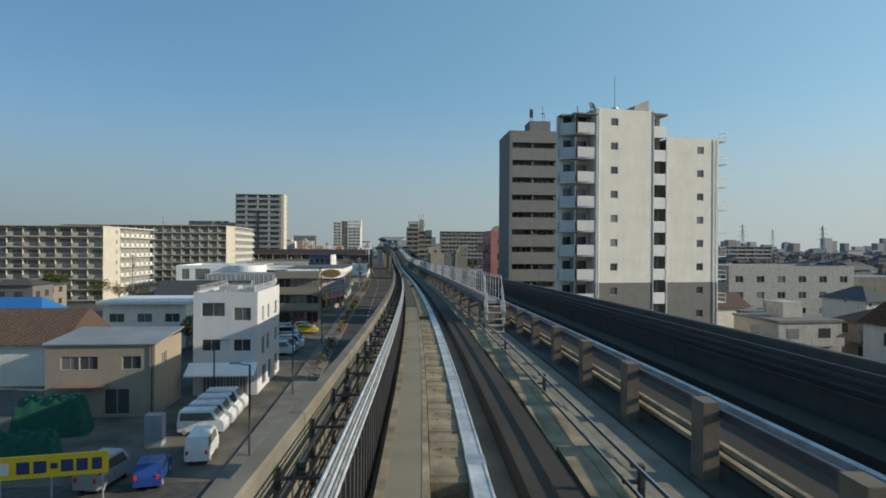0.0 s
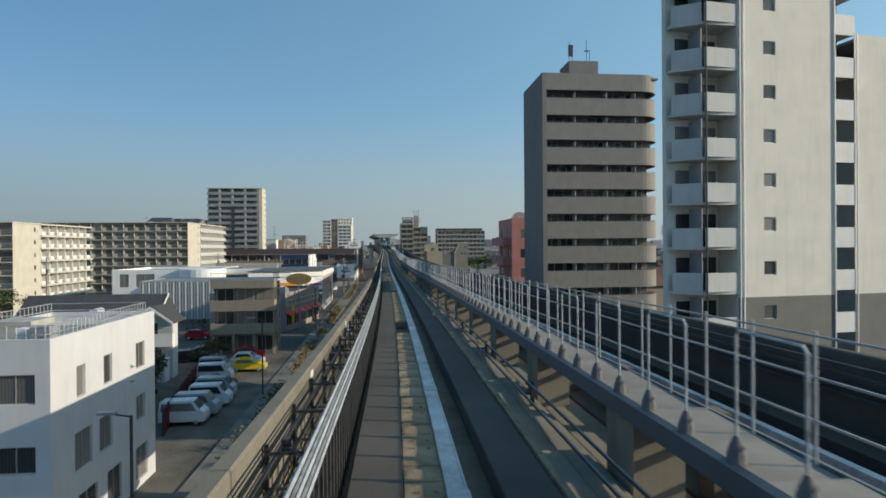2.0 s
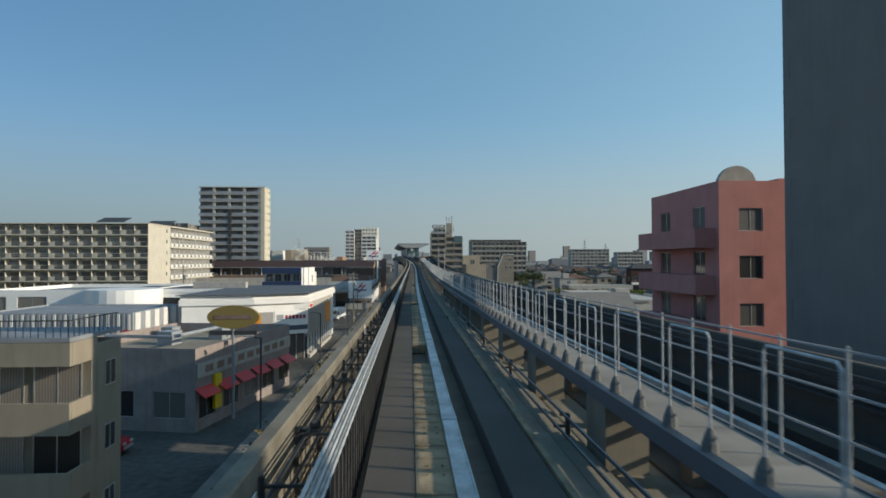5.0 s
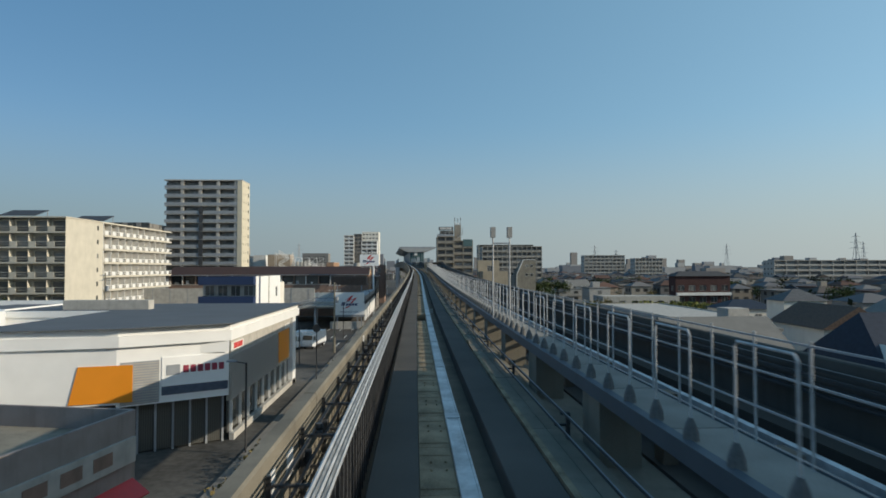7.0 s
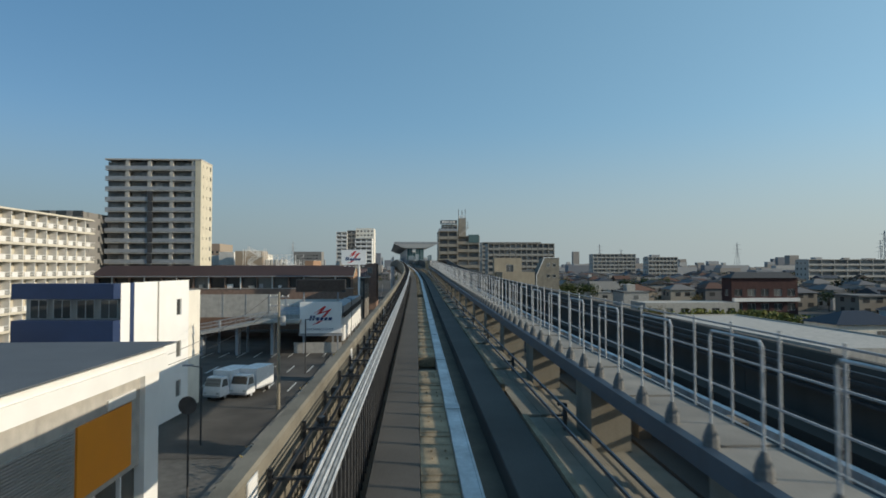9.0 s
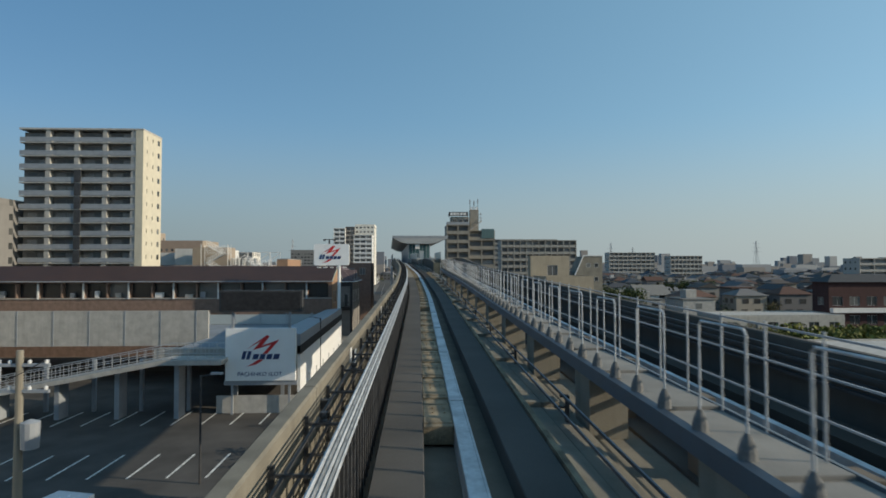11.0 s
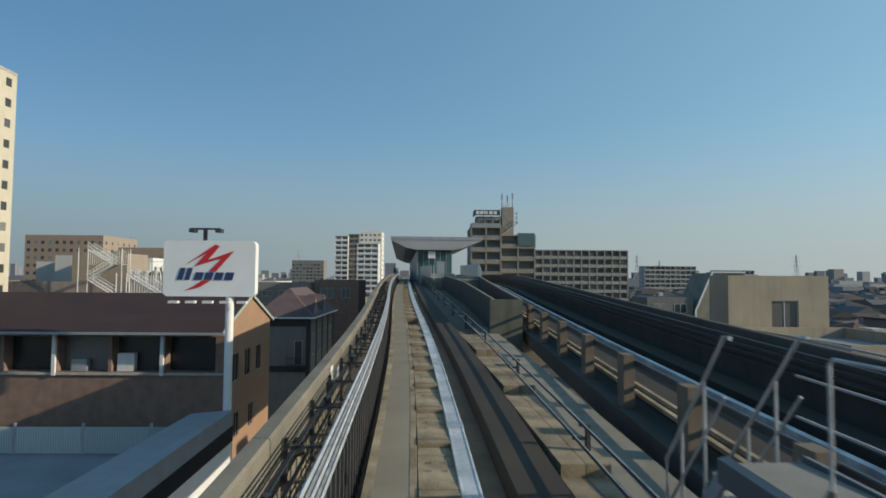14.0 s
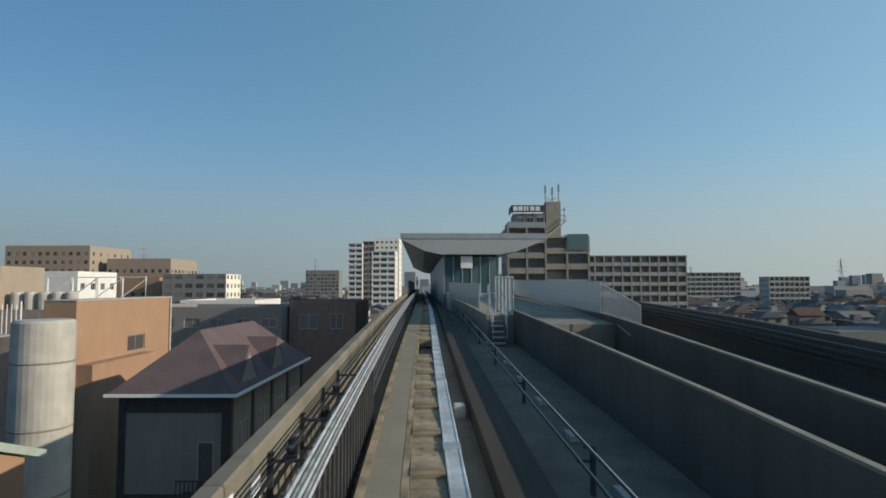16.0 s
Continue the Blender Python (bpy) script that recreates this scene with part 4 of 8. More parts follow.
part("side_wall", grid_wall(DG, HG, hs, 0.14), GREYSIDE, gb, "plain grey side wall", at=pose(0, DG, 0, 0, 0, -90))
for q in hs:
    window(gb, pose(0, DG, 0, 0, 0, -90) @ Matrix.Translation((q[0], 0.08, q[2])), 0.5, 1.1)
part("end_core", boxes([(WG - 1.7, WG - 0.9, 2.7, DG - 0.02, 0, HG - 0.3)]), GREYSIDE, gb)
part("front_pier", boxes([(0.012, 0.55, 0, 1.69, 0, HG)]), GREYSIDE, gb)
part("back_wall", grid_wall(WG, HG, [], 0.1), GREYSIDE, gb, at=pose(WG, DG, 0, 0, 0, 180))
part("roof", boxes([(0.3, WG - 0.4, 0.3, DG - 0.1, HG - 0.5, HG - 0.3)]), ROOFGREY, gb)
part("roof_house", boxes([(4.1, 7.9, 2.0, 6.0, HG - 0.3, HG + 2.2)]), GREYSIDE, gb)
for x, h in ((4.3, 2.6), (4.7, 2.2), (6.6, 2.9), (7.0, 1.6)):
    part("antenna", tube([(x, 2.6, HG + 2.2), (x, 2.6, HG + 2.2 + h)], 0.035), DARKSTEEL, gb)
part("antenna_array", boxes([(4.2, 4.8, 2.55, 2.65, HG + 2.9, HG + 4.4), (6.3, 6.9, 2.55, 2.65, HG + 3.6, HG + 3.75)]), DARKSTEEL, gb)

# ---- pink building behind it ----
pk = block("apartment_building", "dusty pink five-storey building with small balconies", "apartment building", 20.9, 33, 117, 127, 16.9, PINK,
           {"f": grid_holes(12, 3, [3 + 2.9 * k for k in range(5)], 1.5, 1.4), "l": grid_holes(10, 2, [3 + 2.9 * k for k in range(5)], 1.6, 1.7)})
pk["label"] = "dusty pink five-storey building with small balconies"
for k in range(5):
    part("balcony", boxes([(-7.3, -6.05, -4.5, 4.5, 2.0 + 2.9 * k, 3.2 + 2.9 * k)]), PINK, pk)
part("arch", prism([(-6.0 + 1.2 + 1.2 * math.cos(a), 17.4 + 1.2 * math.sin(a)) for a in [math.pi * i / 10 for i in range(11)]], -4.9, -4.5), CONC_PALE, pk, "pale arched roof crest")
part("chimney", boxes([(-1, 2, -3, -1, 17.1, 18.1)]), PINK, pk)

# ---- left side: beige two-storey shed, white office ----
bg = block("office_building", "beige two-storey office with a shallow grey roof", "building", -27.4, -18.8, 50.3, 56.5, 5.3, BEIGE,
           {"f": [(1.2, 2.6, 3.9, 5.0), (2.65, 4.1, 3.9, 5.0), (6.0, 7.5, 3.9, 5.0), (4.6, 6.6, 0.2, 2.3)], "r": [(1.5, 2.6, 3.9, 5.0)]}, parapet=0.1)
part("roof_sheet", ([(-4.5, -3.3, 5.95), (4.5, -3.3, 5.95), (4.5, 3.3, 6.5), (-4.5, 3.3, 6.5), (-4.5, -3.3, 6.05), (4.5, -3.3, 6.05), (4.5, 3.3, 6.6), (-4.5, 3.3, 6.6)],
                    [(0, 3, 2, 1), (4, 5, 6, 7), (0, 1, 5, 4), (1, 2, 6, 5), (2, 3, 7, 6), (3, 0, 4, 7)]), ROOFGREY, bg, "grey metal roof sheet")
part("downpipe", tube([(4.1, -3.2, 0), (4.1, -3.2, 5.9)], 0.05), DARKSTEEL, bg)
part("canopy", boxes([(-3.2, 0.6, -4.0, -3.12, 2.6, 2.7)]), BROWN, bg)

wo = block("office_building", "white three-storey office with a roof railing and an awning", "building", -17.9, -12.0, 57.0, 68.2, 9.0, OFFWHITE,
           {"f": [(0.75, 2.9, 7.45, 8.75), (3.7, 5.3, 7.05, 8.3), (0.8, 2.5, 4.2, 5.3), (3.7, 5.3, 4.15, 5.3), (0.8, 5.0, 0.1, 2.3)],
            "r": [(2.1, 2.9, 6.75, 8.2), (4.7, 5.6, 6.75, 8.2), (8.5, 9.7, 6.75, 8.2), (1.9, 3.5, 3.4, 5.2), (4.2, 5.6, 3.5, 5.2), (8.5, 9.7, 3.8, 5.2), (2.2, 4.0, 0.4, 2.3), (5.0, 6.6, 0.4, 2.3), (8.4, 10.0, 0.4, 2.3)]}, parapet=0.7)
part("awning", ([(-3.3, -7.3, 2.1), (3.0, -7.3, 2.1), (3.0, -5.62, 3.0), (-3.3, -5.62, 3.0), (-3.3, -7.3, 2.2), (3.0, -7.3, 2.2), (3.0, -5.62, 3.1), (-3.3, -5.62, 3.1)],
                [(0, 3, 2, 1), (4, 5, 6, 7), (0, 1, 5, 4), (1, 2, 6, 5), (2, 3, 7, 6), (3, 0, 4, 7)]), METALWHITE, wo, "white corrugated awning")
for i in range(30):
    part("awning_rib", boxes([(-3.25 + i * 0.21, -3.2 + i * 0.21, -7.33, -7.27, 2.08, 2.26)]), ALU, wo)
for i in range(14):
    part("shutter_bar", boxes([(-2.0 + i * 0.3, -1.94 + i * 0.3, -5.72, -5.66, 0.05, 2.3)]), ALU, wo)
for i in range(15):
    x = -2.7 + i * 0.379
    part("roof_post", tube([(x, -5.3, 9.0), (x, -5.3, 10.3)], 0.016, 4), STEEL, wo)
for i in range(29):
    y = -5.3 + i * 0.375
    part("roof_post", tube([(-2.7, y, 9.0), (-2.7, y, 10.3)], 0.016, 4), STEEL, wo)
    part("roof_post", tube([(2.6, y, 9.0), (2.6, y, 10.3)], 0.016, 4), STEEL, wo)
for z in (9.9, 10.3):
    part("roof_rail", tube([(2.6, -5.3, z), (2.6, 5.2, z), (-2.7, 5.2, z), (-2.7, -5.3, z), (2.6, -5.3, z)], 0.025), STEEL, wo)
part("tank", boxes([(-1.6, 0.2, -2, 0, 9.0, 10.1)]), CONC_PALE, wo)
for i, s in enumerate(((-2.2, -4.4), (-1.2, -4.5), (0.6, -3.9), (1.6, -4.6))):
    part("roof_clutter", boxes([(s[0], s[0] + 0.8, s[1], s[1] + 0.7, 8.98, 9.7 + 0.15 * i)]), (CONC_PALE, STEEL, WHITE, GREYSTEEL)[i], wo)

# ---- tan three-storey flats with roof railing ----
CURTAINED = glassy("curtained_glass", (0.06, 0.055, 0.05), (0.42, 0.38, 0.33), 0.2)
tf = thing("apartment_building", "tan three-storey flats with dark balconies and a roof railing", "apartment building", (-20.0, 108.0, GZ))
WT, DT, HT = 7.9, 4.4, 9.3
for z0, z1 in ((2.55, 3.9), (5.5, 6.85), (8.4, 9.4)):
    part("balcony_band", boxes([(0, WT, 0, 0.18, z0, z1), (0, 0.18, 0.2, 1.6, z0, z1), (WT - 0.18, WT, 0.2, 2.2, z0, z1), (0.2, WT - 0.2, 0.2, 1.7, z0 + 0.25, z0 + 0.4)]), TANDULL, tf, "tan rendered balcony band")
part("core", boxes([(0.02, WT - 0.02, 1.72, DT, 0, HT - 0.2)]), TANDULL, tf)
for k in range(3):
    for i in range(3):
        window(tf, pose(0.4 + i * 2.5, 1.66, 0.15 + 2.93 * k + (0.25 if k else 0)), 2.1, 2.0, glass=CURTAINED)
for x in (0.0, 2.55, 5.1, WT - 0.3):
    part("pillar", boxes([(x, x + 0.3, 0.2, 0.5, 0, 2.6)]), TANDULL, tf)
hs = [(2.8, 3.8, 1.0, 2.2), (2.8, 3.8, 4.0, 5.2), (2.8, 3.8, 7.0, 8.2)]
part("side_wall", grid_wall(DT - 2.2, 8.5, [], 0.1), TANDULL, tf, at=pose(WT + 0.01, 2.2, 0, 0, 0, 90))
for q in hs:
    window(tf, pose(WT + 0.05, q[0], q[2], 0, 0, 90), 1.0, 1.2)
part("roof", boxes([(0, WT, 0, DT, 9.42, 9.6)]), ROOFGREY, tf)
for i in range(26):
    part("roof_post", boxes([(0.1 + i * 0.307, 0.13 + i * 0.307, 0.05, 0.08, 9.6, 10.3)]), DARKSTEEL, tf)
for i in range(11):
    part("roof_post", boxes([(WT - 0.1, WT - 0.07, 0.05 + i * 0.4, 0.08 + i * 0.4, 9.6, 10.3)]), DARKSTEEL, tf)
part("roof_rail", boxes([(0.05, WT - 0.05, 0.04, 0.09, 10.3, 10.35), (WT - 0.11, WT - 0.06, 0.1, 4.2, 10.3, 10.35)]), DARKSTEEL, tf)

# ---- car showroom ----
DULLRED = mat("dull_red_mark", (0.30, 0.04, 0.07), 0.5, var=0.05)
sr = thing("car_showroom", "white car showroom with a folded roof band and orange panels", "showroom", (-11.4, 161.0, GZ))
T = 8.0 - GZ
fx = [(-14.2, -5.6), (-6.2, -3.7), (0.0, 0.0)]      # the front's line, from its far end to the street corner
bx = [(-14.2, 12.0), (-14.2, -5.6), (-6.2, -3.7), (0.0, 0.0), (0.3, 22.9), (-30.0, 22.9), (-30.0, 12.0)]


def grown(poly, o):
    c = Vector((sum(p[0] for p in poly) / len(poly), sum(p[1] for p in poly) / len(poly)))
    return [(p[0] + math.copysign(o, p[0] - c.x), p[1] + math.copysign(o, p[1] - c.y)) for p in poly]


part("roof_band", upright(grown(bx, 0.25), T - 1.3, T - 0.55), METALWHITE, sr, "white metal roof band")
part("roof_band", upright(grown(bx, 0.12), T - 0.548, T), METALWHITE, sr, "white metal roof band")
part("roof_sheet", upright(grown(bx, -0.6), T - 0.05, T + 0.01), mat("slate_grey_roof", (0.12, 0.135, 0.15), 0.8, var=0.08, scale=0.4), sr, "dark grey flat roof")


def slab_face(a, b, z0, z1, s0, s1, out, skew=0.0):
    """A thin panel on the line a-b between shares s0 and s1."""
    ax, ay, bx_, by = *a, *b
    d = Vector((bx_ - ax, by - ay)).normalized()
    nrm = Vector((d.y, -d.x))
    p = [Vector((ax, ay)).lerp(Vector((bx_, by)), s) for s in (s0, s1)]
    o = nrm * out
    k0 = d * skew
    v = [(p[0].x + o.x, p[0].y + o.y, z0), (p[1].x + o.x, p[1].y + o.y, z0), (p[1].x + o.x, p[1].y + o.y, z1), (p[0].x + o.x + k0.x, p[0].y + o.y + k0.y, z1)]
    w = [(x - nrm.x * 0.06, y - nrm.y * 0.06, z) for x, y, z in v]
    return v + w, [(0, 1, 2, 3), (4, 7, 6, 5), (0, 4, 5, 1), (1, 5, 6, 2), (2, 6, 7, 3), (3, 7, 4, 0)]


part("front_wall", slab_face(fx[0], fx[1], 3.6, T - 1.3, 0, 1, 0), METALWHITE, sr, "white front wall")
part("front_panel", slab_face(fx[1], fx[2], 3.4, T - 1.3, 0, 1, 0), METALWHITE, sr, "white front panel")
part("front_band", slab_face(fx[0], fx[2], 6.6, T - 1.32, 0.52, 1, 0.32), METALWHITE, sr)
part("orange_panel", slab_face(fx[0], fx[1], 3.75, 6.2, 0.66, 1.12, 0.07, 0.55), ORANGE, sr, "bright orange slanted panel")
part("grey_panel", slab_face(fx[1], fx[2], 3.5, 6.35, 0.03, 0.36, 0.04), GREYSTEEL, sr)
for i in range(16):
    part("panel_slat", slab_face(fx[1], fx[2], 3.55 + i * 0.175, 3.63 + i * 0.175, 0.03, 0.36, 0.07), CONC_PALE, sr)
part("name_panel", slab_face(fx[1], fx[2], 4.5, 6.5, 0.38, 0.99, 0.06), METALWHITE, sr, "white name board with plain marks")
for i in range(6):
    part("name_mark", slab_face(fx[1], fx[2], 5.35, 5.85, 0.57 + i * 0.066, 0.62 + i * 0.066, 0.09), DULLRED, sr)
part("name_emblem", slab_face(fx[1], fx[2], 5.25, 5.95, 0.42, 0.54, 0.09), GREYSTEEL, sr)
part("name_strip", slab_face(fx[1], fx[2], 3.9, 4.5, 0.38, 0.99, 0.07), mat("slate_blue_strip", (0.10, 0.12, 0.16), 0.6), sr)
part("front_glass", slab_face(fx[0], fx[1], 0.1, 3.6, 0.02, 1, -0.6), SHOWGLASS, sr, "dark showroom glazing")
part("front_glass", slab_face(fx[1], fx[2], 0.1, 3.4, 0, 0.97, -0.6), SHOWGLASS, sr, "dark showroom glazing")
for i in range(7):
    part("front_post", slab_face(fx[1], fx[2], 0.0, 3.4, 0.02 + i * 0.155, 0.04 + i * 0.155, -0.5), GREYSTEEL, sr)
part("side_wall", boxes([(-0.3, -0.02, 0.4, 22.8, 2.9, T - 1.3)]), CONC_PALE, sr, "pale grey side wall")
part("side_glass", boxes([(-0.36, -0.24, 0.6, 22.6, 0.5, 2.9)]), SHOWGLASS, sr, "dark side glazing")
for i in range(10):
    part("side_post", boxes([(-0.24, -0.05, 1.0 + i * 2.3, 1.12 + i * 2.3, 0, 2.9)]), METALWHITE, sr)
for i in range(26):
    part("louvre", boxes([(-0.02, 0.06, 0.6, 15.4, 2.95 + i * 0.125, 3.02 + i * 0.125)]), ALU, sr)
part("orange_panel", boxes([(-0.02, 0.07, 15.6, 20.2, 3.2, 6.2)]), ORANGE, sr, "bright orange wall panel")
part("white_strip", boxes([(-0.02, 0.08, 18.0, 20.6, 6.3, 6.75)]), WHITE, sr)
part("red_mark", boxes([(-0.02, 0.08, 0.3, 3.4, 6.55, 7.15)]), WHITE, sr)
for i in range(5):
    part("red_mark", boxes([(0.081, 0.1, 0.9 + i * 0.45, 1.25 + i * 0.45, 6.65, 7.05)]), RED, sr)
part("end_wall", boxes([(-29.9, -0.3, 22.5, 22.7, 0, T - 1.3)]), METALWHITE, sr)
part("end_pier", boxes([(-0.4, 0.25, 21.2, 22.8, 0, T - 1.3)]), METALWHITE, sr)
part("base_wall", boxes([(-0.1, 0.25, 0.5, 22.9, 0, 0.5)]), CONC_PALE, sr)
part("west_wall", boxes([(-14.2, -14.0, -5.4, 11.9, 0, T - 1.3)]), METALWHITE, sr)
part("roof_hatch", boxes([(-20, -12, 14, 15.2, T, T + 0.9)]), CONC_PALE, sr)

# round-cornered white volumes and a striped shed beyond the flats
ws = block("showroom_annex", "white curved annex of the showroom with dark glazed bays", "building", -58, -36, 168, 190, 8.1, METALWHITE, {"f": [(1.5, 3.5, 5.0, 7.9), (5.0, 9.0, 5.0, 7.9)]}, glass=DOORDARK)
part("drum", lathe([(5.0, 0), (5.0, 8.9), (0, 8.9)], 28, (8, -9.5)), METALWHITE, ws, "white rounded corner drum")
sh = block("striped_shed", "white and grey ribbed metal shed beside the car park", "shed", -44, -27.5, 147, 160, 6.6, GREYSTEEL, None, parapet=0.1)
for i in range(30):
    part("rib", boxes([(-8.2 + i * 0.55, -7.95 + i * 0.55, -6.58, -6.5, 0.1, 7.2)]), WHITE if i % 2 else ALU, sh)
for i in range(6):
    part("pilaster", boxes([(8.25, 8.45, -6.3 + i * 2.4, -5.1 + i * 2.4, 0.1, 7.3)]), WHITE, sh, "white pilaster")
part("red_board", boxes([(7.3, 8.2, -6.62, -6.56, 3.8, 5.5)]), RED, sh)

# low restaurant with an oval sign
MAUVE = mat("mauve_grey_render", (0.32, 0.275, 0.255), 0.85, var=0.1, scale=0.8, stain=0.3)
rs = block("restaurant", "low mauve-grey roadside restaurant with red awnings", "restaurant", -24.75, -12.05, 128.5, 146.0, 5.5, MAUVE,
           {"r": grid_holes(17.9, 5, [0.8], 2.4, 2.0), "f": grid_holes(12.7, 3, [1.0], 2.6, 2.0)}, parapet=0.9, glass=DOORDARK, turn=-11.3, roof=CONC)
part("fascia", boxes([(6.36, 6.5, -8.6, 8.6, 4.0, 5.1)]), CONC_PALE, rs, "faded pale fascia board")
for i in range(9):
    part("fascia_mark", boxes([(6.501, 6.52, -7.6 + i * 1.7, -6.5 + i * 1.7, 4.3, 4.85)]), BROWN, rs)
part("sign_strip", boxes([(6.36, 6.6, -6.3, -5.3, 1.2, 3.9)]), YELLOW, rs, "yellow upright sign")
part("roof_duct", join(tube([(-4, -5, 5.6), (-4, -5, 6.6), (2, -5, 6.6), (2, 2, 6.6)], 0.16, 8), boxes([(-2, -0.6, -1, 0.6, 5.3, 6.5), (0.6, 2, 3, 4.6, 5.3, 6.4), (-5, -3.8, 4, 5.4, 5.3, 6.3)])), GREYSTEEL, rs, "grey roof ducts and units")
for i in range(6):
    part("awning", ([(6.36, -8.8 + 3.0 * i, 3.2), (6.36, -6.4 + 3.0 * i, 3.2), (7.2, -6.4 + 3.0 * i, 2.6), (7.2, -8.8 + 3.0 * i, 2.6), (6.36, -8.8 + 3.0 * i, 3.25), (6.36, -6.4 + 3.0 * i, 3.25), (7.2, -6.4 + 3.0 * i, 2.65), (7.2, -8.8 + 3.0 * i, 2.65)],
                    [(0, 3, 2, 1), (4, 5, 6, 7), (0, 1, 5, 4), (1, 2, 6, 5), (2, 3, 7, 6), (3, 0, 4, 7)]), RED, rs, "faded red awning")
osn = thing("oval_sign", "brown and yellow oval sign on a tall pole", "sign", (-12.3, 131.5, GZ + 0.0))
part("pole", tube([(0, 0, 0), (0, 0, 7.6)], 0.14, 10), GREYSTEEL, osn)
ov = [(2.1 * math.cos(a), 8.27 + 0.95 * math.sin(a)) for a in [2 * math.pi * i / 28 for i in range(28)]]
part("board", prism(ov, -0.15, 0.15), mat("sign_ochre", (0.27, 0.20, 0.06), 0.5, var=0.05), osn, "ochre oval board")
part("band", boxes([(-1.5, 1.5, -0.18, -0.151, 8.1, 8.45)]), BROWN, osn)
part("lower_board", boxes([(-1.9, 1.9, -0.12, 0.12, 6.8, 7.15)]), DARKSTEEL, osn)

# white and navy building
nv = thing("office_building", "white and navy three-storey office with a bare side wall", "building", pose(-18.5, 194.8, GZ, 0, 0, -3.5))
HN = 10.9 - GZ
hs = [(8.6, 9.5, z, z + 1.4) for z in (1.6, 5.0, 8.6)]
part("side_wall", grid_wall(10.9, HN, hs, 0.14), METALWHITE, nv, "bare white side wall", at=pose(0, 0, 0, 0, 0, 90))
for q in hs:
    window(nv, pose(0, 0, 0, 0, 0, 90) @ Matrix.Translation((q[0], 0.08, q[2])), 0.9, 1.4)
part("navy_stripe", boxes([(0.0, 0.03, 1.2, 1.75, 3.0, HN)]), NAVY, nv)
part("downpipe", tube([(0.06, 5.3, 0), (0.06, 5.3, HN)], 0.06), CONC_PALE, nv)
for z0, z1 in ((HN - 1.1, HN - 0.02), (HN - 4.7, HN - 2.6), (HN - 8.3, HN - 6.2)):
    part("navy_band", boxes([(-7.2, -0.02, -0.9, 0.1, z0, z1)]), NAVY, nv, "navy balcony band")
part("back_wall", boxes([(-7.2, -0.2, 0.6, 10.8, 0, HN - 0.3)]), CONC_PALE, nv)
for k in range(3):
    for i in range(4):
        window(nv, pose(-6.9 + i * 1.7, 0.52, HN - 2.6 - 3.6 * k), 1.3, 1.4)
part("rear", boxes([(-7.0, -0.3, 10.81, 14, 0, HN - 1.0)]), CREAM, nv)


